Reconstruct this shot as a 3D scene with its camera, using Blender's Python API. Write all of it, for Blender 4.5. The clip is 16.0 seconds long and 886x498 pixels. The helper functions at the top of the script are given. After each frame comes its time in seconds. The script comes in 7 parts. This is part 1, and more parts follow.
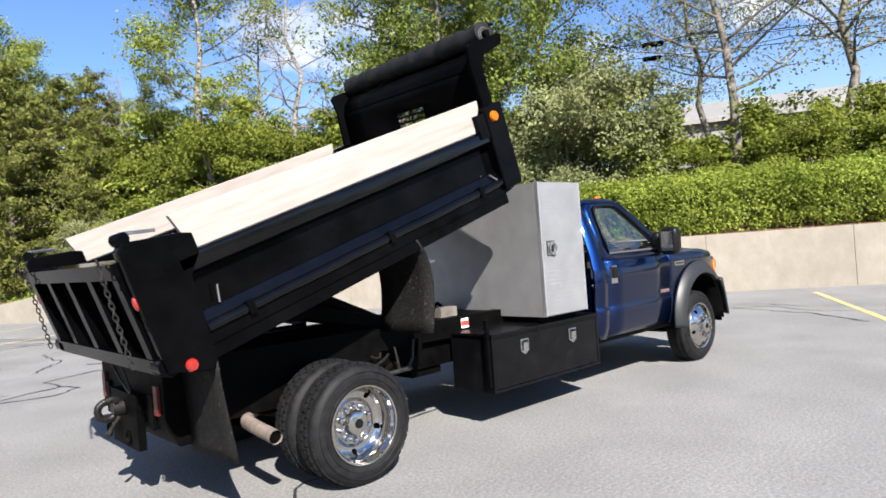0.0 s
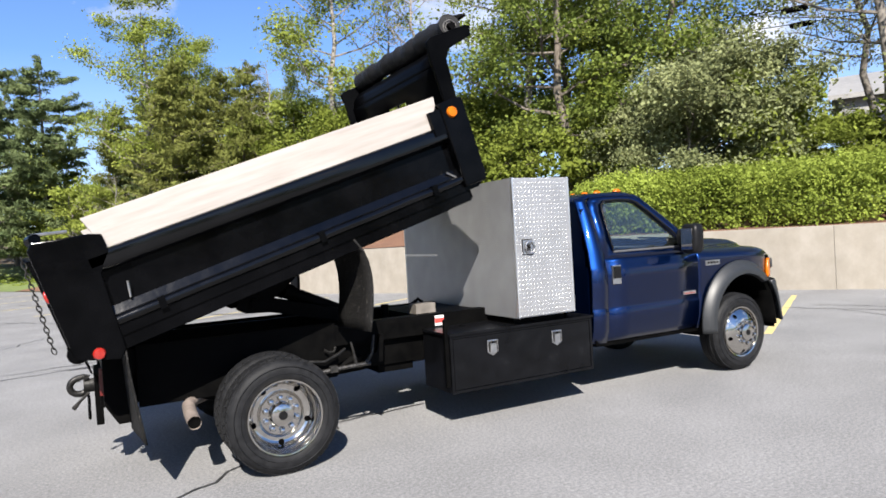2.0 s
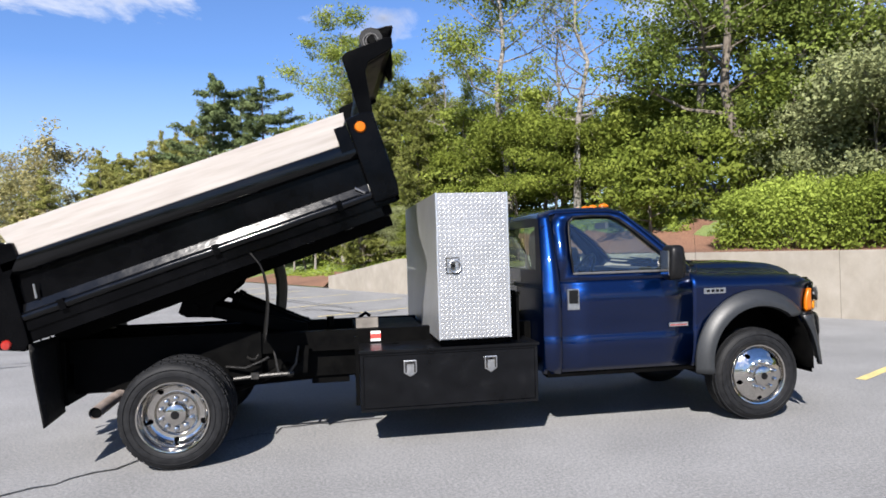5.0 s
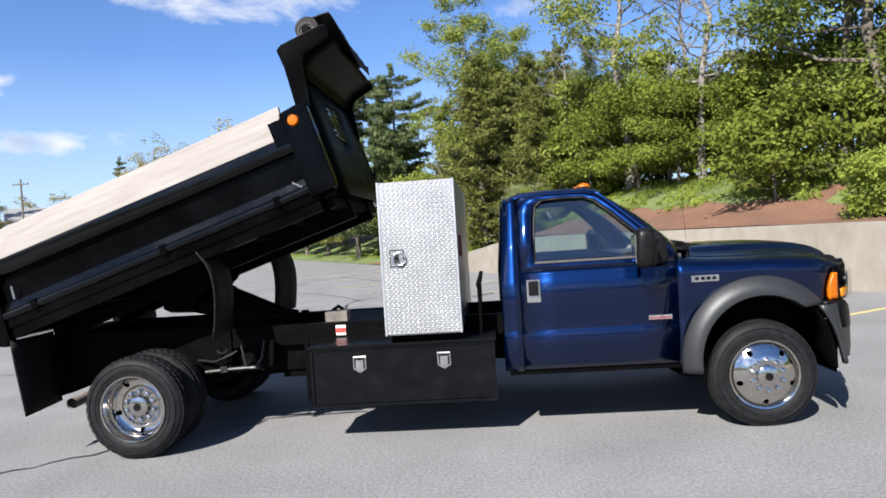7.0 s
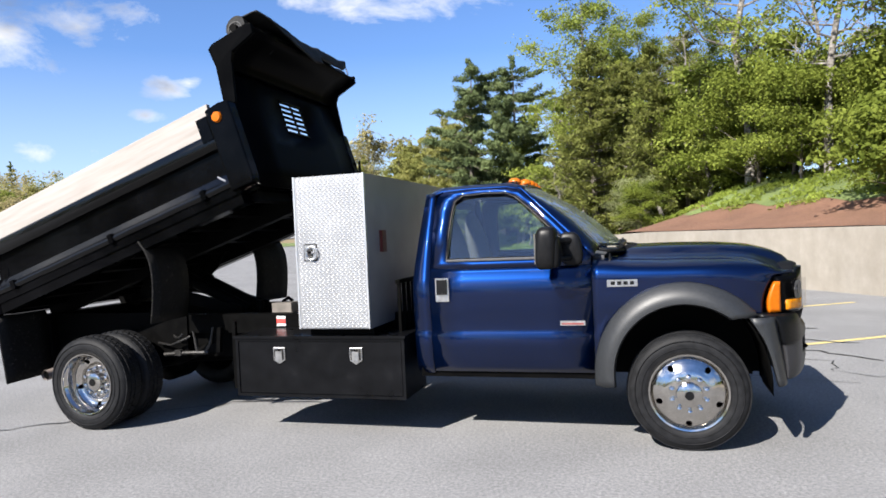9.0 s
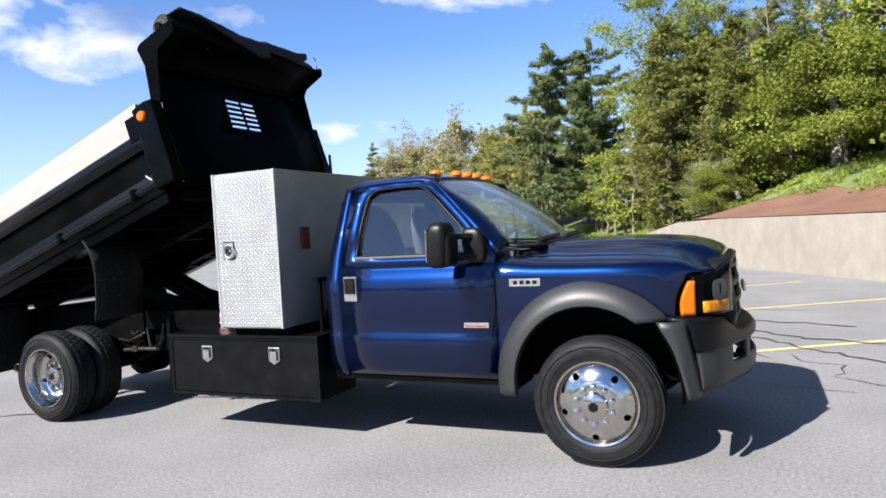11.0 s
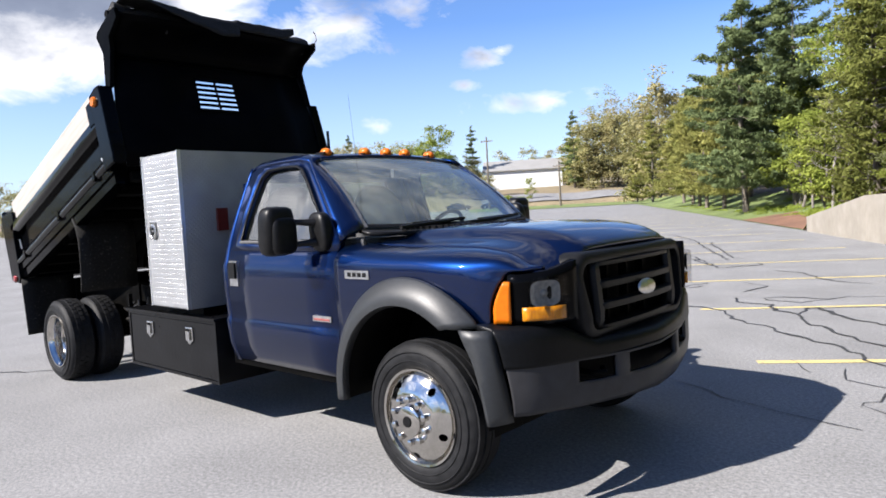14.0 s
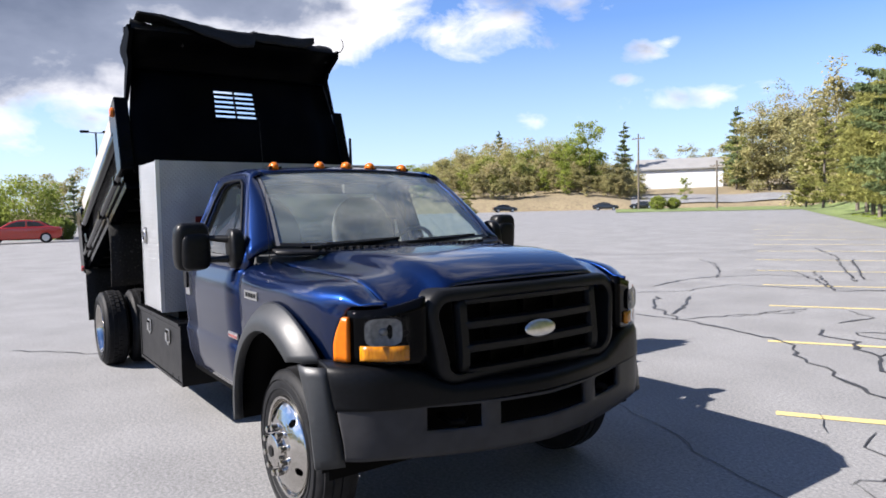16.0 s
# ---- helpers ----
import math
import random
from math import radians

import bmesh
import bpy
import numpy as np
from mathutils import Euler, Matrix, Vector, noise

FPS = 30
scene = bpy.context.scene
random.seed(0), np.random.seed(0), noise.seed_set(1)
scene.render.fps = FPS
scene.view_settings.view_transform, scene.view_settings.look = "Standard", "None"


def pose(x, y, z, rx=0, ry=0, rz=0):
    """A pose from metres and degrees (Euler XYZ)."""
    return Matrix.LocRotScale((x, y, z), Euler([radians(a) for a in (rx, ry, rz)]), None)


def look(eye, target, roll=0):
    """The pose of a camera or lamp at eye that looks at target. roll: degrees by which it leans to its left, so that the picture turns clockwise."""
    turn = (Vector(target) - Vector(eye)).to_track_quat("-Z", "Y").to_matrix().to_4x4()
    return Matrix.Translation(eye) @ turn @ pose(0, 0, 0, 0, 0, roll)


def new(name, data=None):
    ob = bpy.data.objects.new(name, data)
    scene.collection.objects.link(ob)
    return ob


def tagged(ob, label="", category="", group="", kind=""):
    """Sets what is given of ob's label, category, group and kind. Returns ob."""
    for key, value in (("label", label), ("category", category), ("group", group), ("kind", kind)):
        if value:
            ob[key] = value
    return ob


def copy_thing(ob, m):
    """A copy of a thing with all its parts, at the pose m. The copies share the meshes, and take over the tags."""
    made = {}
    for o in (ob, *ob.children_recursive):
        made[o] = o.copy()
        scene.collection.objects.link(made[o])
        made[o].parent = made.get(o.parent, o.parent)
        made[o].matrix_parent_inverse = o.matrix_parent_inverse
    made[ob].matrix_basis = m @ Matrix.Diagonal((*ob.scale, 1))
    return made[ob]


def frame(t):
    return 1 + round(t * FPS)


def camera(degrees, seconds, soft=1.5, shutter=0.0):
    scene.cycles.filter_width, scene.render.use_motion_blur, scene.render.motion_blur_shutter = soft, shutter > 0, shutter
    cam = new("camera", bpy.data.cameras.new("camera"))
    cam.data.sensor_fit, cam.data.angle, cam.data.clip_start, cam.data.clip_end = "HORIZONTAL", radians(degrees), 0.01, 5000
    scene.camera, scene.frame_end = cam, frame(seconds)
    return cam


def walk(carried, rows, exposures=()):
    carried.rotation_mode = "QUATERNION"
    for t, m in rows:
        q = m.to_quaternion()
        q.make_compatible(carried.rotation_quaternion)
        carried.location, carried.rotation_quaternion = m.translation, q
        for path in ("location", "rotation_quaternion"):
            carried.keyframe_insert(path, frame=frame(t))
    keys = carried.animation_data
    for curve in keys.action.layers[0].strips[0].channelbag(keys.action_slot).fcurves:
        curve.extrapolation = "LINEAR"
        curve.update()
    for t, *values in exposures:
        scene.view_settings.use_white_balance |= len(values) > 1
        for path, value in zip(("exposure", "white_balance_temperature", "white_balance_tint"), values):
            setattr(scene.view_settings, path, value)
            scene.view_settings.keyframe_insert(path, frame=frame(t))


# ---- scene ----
cam = camera(66.5, 16.0, 1.7)
PATH = [
    (0, (-2.503, -4.807, 1.523), (-1.164, -3.321, 1.514), -4.3),
    (0.5, (-2.207, -5.077, 1.521), (-0.973, -3.503, 1.473), -4.2),
    (1, (-1.885, -5.303, 1.538), (-0.77, -3.643, 1.511), -4.4),
    (1.5, (-1.543, -5.495, 1.571), (-0.513, -3.781, 1.548), -4.2),
    (2, (-1.152, -5.705, 1.564), (-0.21, -3.941, 1.526), -3.4),
    (2.5, (-0.826, -5.85, 1.549), (-0.041, -4.011, 1.544), -2.8),
    (3, (-0.4, -5.93, 1.555), (0.312, -4.061, 1.578), -2.6),
    (3.5, (-0.027, -6.069, 1.518), (0.612, -4.174, 1.528), -2.2),
    (4, (0.384, -6.13, 1.554), (0.932, -4.207, 1.582), -1.5),
    (4.5, (0.774, -6.211, 1.556), (1.188, -4.254, 1.601), -1.5),
    (5, (1.17, -6.332, 1.567), (1.498, -4.359, 1.567), -1.7),
    (7.5, (3.26, -6.113, 1.596), (3.018, -4.129, 1.552), -3.3),
    (8, (3.679, -6.083, 1.55), (3.359, -4.11, 1.502), -2.5),
    (8.5, (4.087, -5.876, 1.554), (3.656, -3.924, 1.501), -2.5),
    (9, (4.546, -5.721, 1.522), (3.978, -3.804, 1.48), -2.6),
    (11.5, (5.988, -4.785, 1.492), (5.09, -2.999, 1.415), -2.7),
    (12, (6.302, -4.541, 1.466), (5.323, -2.8, 1.366), -1.9),
    (12.5, (6.535, -4.269, 1.465), (5.463, -2.585, 1.345), -2.6),
    (13, (6.79, -3.985, 1.484), (5.64, -2.352, 1.381), -2.8),
    (13.5, (7.045, -3.703, 1.478), (5.778, -2.159, 1.378), -3.6),
    (14, (7.268, -3.445, 1.474), (5.926, -1.967, 1.359), -3.1),
    (14.5, (7.463, -3.139, 1.505), (6.064, -1.714, 1.389), -2.0),
    (15, (7.69, -2.852, 1.522), (6.192, -1.532, 1.402), -0.6),
    (15.5, (7.869, -2.566, 1.545), (6.301, -1.329, 1.438), -0.5),
    (16, (8.028, -2.262, 1.58), (6.394, -1.114, 1.468), -1.2),
]
walk(cam, [(t, look(eye, target, roll)) for t, eye, target, roll in PATH], [(0, 1.58, 6680, 11), (1.5, 1.52, 6620, 11), (3, 1.43, 6540, 11), (5, 1.35, 6420, 12), (7.5, 1.30, 6450, 11), (9, 1.45, 6500, 11), (11.5, 1.53, 6460, 12), (14, 1.54, 6480, 13), (16, 1.56, 6480, 14)])

# ---- world and sun ----
SUN_TO = Vector((-0.50, -1.12, 1.0)).normalized()
world = bpy.data.worlds.new("sky")
scene.world = world
world.use_nodes = True


def build_world():
    nt = world.node_tree
    nt.nodes.clear()
    N, L = nt.nodes.new, nt.links.new
    out, bg = N("ShaderNodeOutputWorld"), N("ShaderNodeBackground")
    sky = N("ShaderNodeTexSky")
    sky.sky_type, sky.sun_disc = "NISHITA", False
    sky.sun_elevation = math.asin(SUN_TO.z)
    sky.sun_rotation = math.atan2(SUN_TO.x, SUN_TO.y)
    sky.air_density, sky.dust_density, sky.ozone_density = 1.0, 0.1, 1.5
    bg.inputs[1].default_value = 0.05
    co = N("ShaderNodeTexCoord")
    cloud_noise = N("ShaderNodeTexNoise")
    cloud_noise.inputs["Scale"].default_value = 9.0
    cloud_noise.inputs["Distortion"].default_value = 0.35
    cloud_noise.inputs["Detail"].default_value = 9
    cloud_noise.inputs["Roughness"].default_value = 0.62
    stretch = N("ShaderNodeMapping")
    stretch.inputs["Scale"].default_value = (1, 1, 1.9)
    L(co.outputs["Generated"], stretch.inputs[0])
    L(stretch.outputs[0], cloud_noise.inputs["Vector"])
    total = None
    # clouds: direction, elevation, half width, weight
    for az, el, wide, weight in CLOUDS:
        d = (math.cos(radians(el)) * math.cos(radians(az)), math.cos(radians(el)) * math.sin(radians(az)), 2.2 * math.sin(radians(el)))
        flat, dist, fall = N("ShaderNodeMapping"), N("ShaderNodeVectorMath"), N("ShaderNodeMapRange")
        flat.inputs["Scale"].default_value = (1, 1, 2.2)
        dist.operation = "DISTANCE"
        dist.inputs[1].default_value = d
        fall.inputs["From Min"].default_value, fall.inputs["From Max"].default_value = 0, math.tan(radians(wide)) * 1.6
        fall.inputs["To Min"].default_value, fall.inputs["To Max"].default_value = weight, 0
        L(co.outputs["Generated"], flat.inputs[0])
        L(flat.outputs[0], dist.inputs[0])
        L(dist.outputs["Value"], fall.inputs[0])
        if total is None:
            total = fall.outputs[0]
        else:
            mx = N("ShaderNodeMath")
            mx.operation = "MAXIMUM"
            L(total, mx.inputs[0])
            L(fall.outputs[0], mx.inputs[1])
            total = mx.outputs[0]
    add = N("ShaderNodeMath")
    add.operation = "MULTIPLY_ADD"
    add.inputs[1].default_value = 0.56
    L(total, add.inputs[0])
    L(cloud_noise.outputs["Fac"], add.inputs[2])
    ramp = N("ShaderNodeValToRGB")
    ramp.color_ramp.elements[0].position, ramp.color_ramp.elements[1].position = 0.50, 0.70
    level = N("ShaderNodeMath")
    level.operation = "MULTIPLY"
    level.inputs[1].default_value = 0.7
    L(add.outputs[0], level.inputs[0])
    L(level.outputs[0], ramp.inputs[0])
    shade = N("ShaderNodeValToRGB")
    shade.color_ramp.elements.new(0.5)
    for e, (at, tone) in zip(shade.color_ramp.elements, ((0.275, (8.6, 8.7, 8.9)), (0.47, (2.3, 2.7, 3.6)), (0.90, (0.85, 1.15, 1.85)))):
        e.position, e.color = at, (*tone, 1)
    depth, billow = N("ShaderNodeMath"), N("ShaderNodeTexNoise")
    billow.inputs["Scale"].default_value, billow.inputs["Detail"].default_value = 5.0, 7
    L(stretch.outputs[0], billow.inputs["Vector"])
    lump = N("ShaderNodeMath")
    lump.operation = "MULTIPLY_ADD"
    lump.inputs[1].default_value, lump.inputs[2].default_value = 1.1, -0.55
    L(billow.outputs["Fac"], lump.inputs[0])
    thick = N("ShaderNodeMath")
    thick.operation = "MULTIPLY"
    thick.inputs[1].default_value = 0.3
    L(add.outputs[0], thick.inputs[0])
    depth.operation = "ADD"
    L(thick.outputs[0], depth.inputs[0])
    L(lump.outputs[0], depth.inputs[1])
    L(depth.outputs[0], shade.inputs[0])
    mix = N("ShaderNodeMix")
    mix.data_type = "RGBA"
    L(ramp.outputs[0], mix.inputs[0])
    azure = N("ShaderNodeMix")
    azure.data_type, azure.blend_type = "RGBA", "MULTIPLY"
    azure.inputs[0].default_value = 1.0
    azure.inputs[7].default_value = (0.80, 1.04, 1.44, 1)
    L(sky.outputs[0], azure.inputs[6])
    # pale haze low over the horizon
    height, low, haze = N("ShaderNodeSeparateXYZ"), N("ShaderNodeMapRange"), N("ShaderNodeMix")
    L(co.outputs["Generated"], height.inputs[0])
    L(height.outputs[2], low.inputs[0])
    low.inputs["From Min"].default_value, low.inputs["From Max"].default_value = 0.0, 0.26
    low.inputs["To Min"].default_value, low.inputs["To Max"].default_value = 0.62, 0.0
    haze.data_type = "RGBA"
    haze.inputs[7].default_value = (6.0, 6.9, 8.2, 1)
    L(low.outputs[0], haze.inputs[0])
    L(azure.outputs[2], haze.inputs[6])
    L(haze.outputs[2], mix.inputs[6])
    # clouds near the sun, all out of view, are brightened for their reflections
    aim, glow, lit = N("ShaderNodeVectorMath"), N("ShaderNodeMapRange"), N("ShaderNodeVectorMath")
    aim.operation, lit.operation = "DOT_PRODUCT", "SCALE"
    aim.inputs[1].default_value = SUN_TO
    glow.inputs["From Min"].default_value, glow.inputs["From Max"].default_value = 0.62, 0.97
    glow.inputs["To Min"].default_value, glow.inputs["To Max"].default_value = 1.0, 3.2
    L(co.outputs["Generated"], aim.inputs[0])
    L(aim.outputs["Value"], glow.inputs[0])
    L(shade.outputs[0], lit.inputs[0])
    L(glow.outputs[0], lit.inputs["Scale"])
    L(lit.outputs[0], mix.inputs[7])
    L(mix.outputs[2], bg.inputs[0])
    L(bg.outputs[0], out.inputs[0])


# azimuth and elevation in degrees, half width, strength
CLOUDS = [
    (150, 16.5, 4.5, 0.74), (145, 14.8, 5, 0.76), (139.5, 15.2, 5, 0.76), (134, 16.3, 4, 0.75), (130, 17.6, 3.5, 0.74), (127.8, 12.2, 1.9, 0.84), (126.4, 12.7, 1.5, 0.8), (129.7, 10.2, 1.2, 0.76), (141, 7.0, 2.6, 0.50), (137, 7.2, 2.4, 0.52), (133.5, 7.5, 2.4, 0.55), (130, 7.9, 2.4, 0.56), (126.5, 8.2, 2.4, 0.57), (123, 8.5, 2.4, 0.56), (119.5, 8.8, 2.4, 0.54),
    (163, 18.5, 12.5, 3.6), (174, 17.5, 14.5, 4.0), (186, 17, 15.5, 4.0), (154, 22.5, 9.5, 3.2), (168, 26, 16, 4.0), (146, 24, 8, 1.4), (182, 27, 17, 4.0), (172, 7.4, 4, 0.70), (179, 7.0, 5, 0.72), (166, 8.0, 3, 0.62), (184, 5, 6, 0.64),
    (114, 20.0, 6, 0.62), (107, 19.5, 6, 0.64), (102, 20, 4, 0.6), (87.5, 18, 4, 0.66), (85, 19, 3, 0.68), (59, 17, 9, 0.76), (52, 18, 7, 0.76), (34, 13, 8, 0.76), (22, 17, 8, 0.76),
    # rows below lie out of view, mostly set to brighten reflections in the glass
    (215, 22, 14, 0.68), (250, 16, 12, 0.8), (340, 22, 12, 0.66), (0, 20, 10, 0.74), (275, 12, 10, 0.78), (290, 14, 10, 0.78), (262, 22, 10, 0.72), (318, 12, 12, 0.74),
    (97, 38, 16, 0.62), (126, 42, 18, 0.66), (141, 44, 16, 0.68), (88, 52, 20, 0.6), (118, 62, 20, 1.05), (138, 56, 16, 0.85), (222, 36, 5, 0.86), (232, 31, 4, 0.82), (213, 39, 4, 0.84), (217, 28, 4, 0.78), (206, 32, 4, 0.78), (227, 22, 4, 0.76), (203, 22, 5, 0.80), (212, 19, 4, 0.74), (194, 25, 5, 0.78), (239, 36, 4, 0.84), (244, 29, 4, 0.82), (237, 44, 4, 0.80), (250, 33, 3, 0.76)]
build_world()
sun_data = bpy.data.lights.new("sun", "SUN")
sun_data.energy, sun_data.angle, sun_data.color = 5.0, radians(0.55), (1.0, 0.955, 0.88)
new("sun", sun_data).matrix_basis = look(SUN_TO * 60, (0, 0, 0))


# ---- materials ----
def ramp_colors(nt, fac, stops):
    r = nt.nodes.new("ShaderNodeValToRGB")
    while len(r.color_ramp.elements) < len(stops):
        r.color_ramp.elements.new(0.5)
    for e, (p, c) in zip(r.color_ramp.elements, stops):
        e.position, e.color = p, (*c, 1)
    nt.links.new(fac, r.inputs[0])
    return r.outputs[0]


def material(name, stops, rough=0.6, metal=0.0, scale=8.0, detail=6, bump=0.0, bump_scale=60.0, rough_var=0.0, coat=0.0, spec=0.5, vary=0.0, coarse=None, random_hue=None, stretch=(1, 1, 1), distort=0.0, translucent=0.0, grit=0.5):
    """Two scales of noise drive the colour, the roughness and a fine relief."""
    m = bpy.data.materials.new(name)
    m.use_nodes = True
    nt = m.node_tree
    N, L = nt.nodes.new, nt.links.new
    b = nt.nodes["Principled BSDF"]
    co, mp = N("ShaderNodeTexCoord"), N("ShaderNodeMapping")
    mp.inputs["Scale"].default_value = stretch
    L(co.outputs["Object"], mp.inputs[0])
    n1 = N("ShaderNodeTexNoise")
    n1.inputs["Scale"].default_value, n1.inputs["Detail"].default_value, n1.inputs["Distortion"].default_value = scale, detail, distort
    n1.inputs["Roughness"].default_value = grit
    L(mp.outputs[0], n1.inputs["Vector"])
    col = ramp_colors(nt, n1.outputs["Fac"], stops)
    if coarse:
        cs, lo, hi = coarse
        n2 = N("ShaderNodeTexNoise")
        n2.inputs["Scale"].default_value, n2.inputs["Detail"].default_value = cs, 4
        L(mp.outputs[0], n2.inputs["Vector"])
        g = ramp_colors(nt, n2.outputs["Fac"], [(0.32, (lo,) * 3), (0.68, (hi,) * 3)])
        mul = N("ShaderNodeMix")
        mul.data_type, mul.blend_type = "RGBA", "MULTIPLY"
        mul.inputs[0].default_value = 1
        L(col, mul.inputs[6])
        L(g, mul.inputs[7])
        col = mul.outputs[2]
    if random_hue:
        src = N("ShaderNodeNewGeometry").outputs["Random Per Island"] if random_hue == "island" else N("ShaderNodeObjectInfo").outputs["Random"]
        hsv, mr = N("ShaderNodeHueSaturation"), N("ShaderNodeMapRange")
        mr.inputs["To Min"].default_value, mr.inputs["To Max"].default_value = 1 - vary, 1 + vary
        L(src, mr.inputs[0])
        L(mr.outputs[0], hsv.inputs["Value"])
        L(col, hsv.inputs["Color"])
        col = hsv.outputs[0]
    L(col, b.inputs["Base Color"])
    b.inputs["Metallic"].default_value, b.inputs["Roughness"].default_value = metal, rough
    b.inputs["Specular IOR Level"].default_value = spec
    b.inputs["Coat Weight"].default_value, b.inputs["Coat Roughness"].default_value = coat, 0.03
    if rough_var:
        mr = N("ShaderNodeMapRange")
        mr.inputs["To Min"].default_value, mr.inputs["To Max"].default_value = max(0.02, rough - rough_var), rough + rough_var
        L(n1.outputs["Fac"], mr.inputs[0])
        L(mr.outputs[0], b.inputs["Roughness"])
    if bump:
        n3, bp = N("ShaderNodeTexNoise"), N("ShaderNodeBump")
        n3.inputs["Scale"].default_value, n3.inputs["Detail"].default_value = bump_scale, 5
        bp.inputs["Strength"].default_value, bp.inputs["Distance"].default_value = bump, 0.01
        L(mp.outputs[0], n3.inputs["Vector"])
        L(n3.outputs["Fac"], bp.inputs["Height"])
        L(bp.outputs[0], b.inputs["Normal"])
    if translucent:
        tr, ms = N("ShaderNodeBsdfTranslucent"), N("ShaderNodeMixShader")
        ms.inputs[0].default_value = translucent
        L(col, tr.inputs[0])
        L(b.outputs[0], ms.inputs[1])
        L(tr.outputs[0], ms.inputs[2])
        L(ms.outputs[0], nt.nodes["Material Output"].inputs[0])
    return m


def glass_material(name, tint, mirror=0.04, veil=0.0):
    m = bpy.data.materials.new(name)
    m.use_nodes = True
    nt = m.node_tree
    nt.nodes.remove(nt.nodes["Principled BSDF"])
    N, L = nt.nodes.new, nt.links.new
    lw, tr, gl, mx = N("ShaderNodeLayerWeight"), N("ShaderNodeBsdfTransparent"), N("ShaderNodeBsdfGlossy"), N("ShaderNodeMixShader")
    steep, fr = N("ShaderNodeMath"), N("ShaderNodeMapRange")
    steep.operation = "POWER"
    steep.inputs[1].default_value = 4.0
    fr.inputs["To Min"].default_value, fr.inputs["To Max"].default_value = mirror, 1.0
    L(lw.outputs["Facing"], steep.inputs[0])
    L(steep.outputs[0], fr.inputs[0])
    tr.inputs[0].default_value = (*tint, 1)
    gl.inputs["Roughness"].default_value = 0.01
    L(fr.outputs[0], mx.inputs[0])
    L(tr.outputs[0], mx.inputs[1])
    L(gl.outputs[0], mx.inputs[2])
    # pale mottled diffuse layer, puts the hazy sheen of the glass into its colour
    film, mottle, dm = N("ShaderNodeBsdfDiffuse"), N("ShaderNodeTexNoise"), N("ShaderNodeMixShader")
    film.inputs[0].default_value = (0.38, 0.44, 0.42, 1)
    mottle.inputs["Scale"].default_value, mottle.inputs["Detail"].default_value = 5.0, 6
    amount = N("ShaderNodeMath")
    amount.operation = "MULTIPLY"
    amount.inputs[1].default_value = veil * 2
    L(mottle.outputs["Fac"], amount.inputs[0])
    L(amount.outputs[0], dm.inputs[0])
    L(mx.outputs[0], dm.inputs[1])
    L(film.outputs[0], dm.inputs[2])
    L(dm.outputs[0], nt.nodes["Material Output"].inputs[0])
    return m


def diamond_plate(name, across=False, strength=0.95):
    """Bright aluminium with raised bars that lie crosswise in turn."""
    m = material(name, [(0.3, (0.30, 0.304, 0.312)), (0.7, (0.36, 0.365, 0.374))], 0.40, 0.62, 5, rough_var=0.03, coarse=(2.0, 0.93, 1.04))
    nt = m.node_tree
    N, L = nt.nodes.new, nt.links.new

    def calc(op, a, b=0.0):
        n = N("ShaderNodeMath")
        n.operation = op
        for i, q in enumerate((a, b)):
            if isinstance(q, (int, float)):
                n.inputs[i].default_value = q
            else:
                L(q, n.inputs[i])
        return n.outputs[0]
    co, sep = N("ShaderNodeTexCoord"), N("ShaderNodeSeparateXYZ")
    L(co.outputs["Object"], sep.inputs[0])
    flat, k = sep.outputs[1 if across else 0], 0.7071 / 0.026
    a = calc("MULTIPLY", calc("ADD", flat, sep.outputs[2]), k)
    b = calc("MULTIPLY", calc("SUBTRACT", flat, sep.outputs[2]), k)
    fa, fb = (calc("ABSOLUTE", calc("SUBTRACT", calc("FRACT", q), 0.5)) for q in (a, b))
    odd = calc("FLOORED_MODULO", calc("ADD", calc("FLOOR", a), calc("FLOOR", b)), 2.0)
    along = calc("ADD", calc("MULTIPLY", fa, odd), calc("MULTIPLY", fb, calc("SUBTRACT", 1.0, odd)))
    aside = calc("SUBTRACT", calc("ADD", fa, fb), along)
    d = calc("ADD", calc("POWER", calc("MULTIPLY", along, 2.1), 2.0), calc("POWER", calc("MULTIPLY", aside, 5.2), 2.0))
    r = ramp_colors(nt, d, [(0.25, (1, 1, 1)), (0.95, (0, 0, 0))])
    bp = N("ShaderNodeBump")
    bp.inputs["Strength"].default_value, bp.inputs["Distance"].default_value = strength, 0.003
    L(r, bp.inputs["Height"])
    L(bp.outputs[0], nt.nodes["Principled BSDF"].inputs["Normal"])
    return m


ASPHALT = material("asphalt", [(0.30, (0.0606, 0.0606, 0.0610)), (0.5, (0.169, 0.169, 0.1705)), (0.70, (0.333, 0.333, 0.335))], 0.9, 0, 42, 12, 0.12, 300, coarse=(0.9, 0.88, 1.10), spec=0.15, grit=0.86)
TAR = material("crack_sealer", [(0.3, (0.014, 0.014, 0.0148)), (0.7, (0.0312, 0.0312, 0.0328))], 0.62, 0, 14, bump=0.2, rough_var=0.1)
YELLOW = material("yellow_line_paint", [(0.34, (0.265, 0.242, 0.172)), (0.46, (0.468, 0.374, 0.14)), (0.7, (0.538, 0.445, 0.195))], 0.8, 0, 40, bump=0.3, coarse=(3, 0.85, 1.05))
CONCRETE = material("wall_concrete", [(0.3, (0.195, 0.173, 0.142)), (0.5, (0.222, 0.2, 0.167)), (0.7, (0.254, 0.232, 0.199))], 0.9, 0, 3.0, 12, 0.3, 45, coarse=(0.7, 0.90, 1.06), stretch=(1, 1, 0.75), grit=0.68)
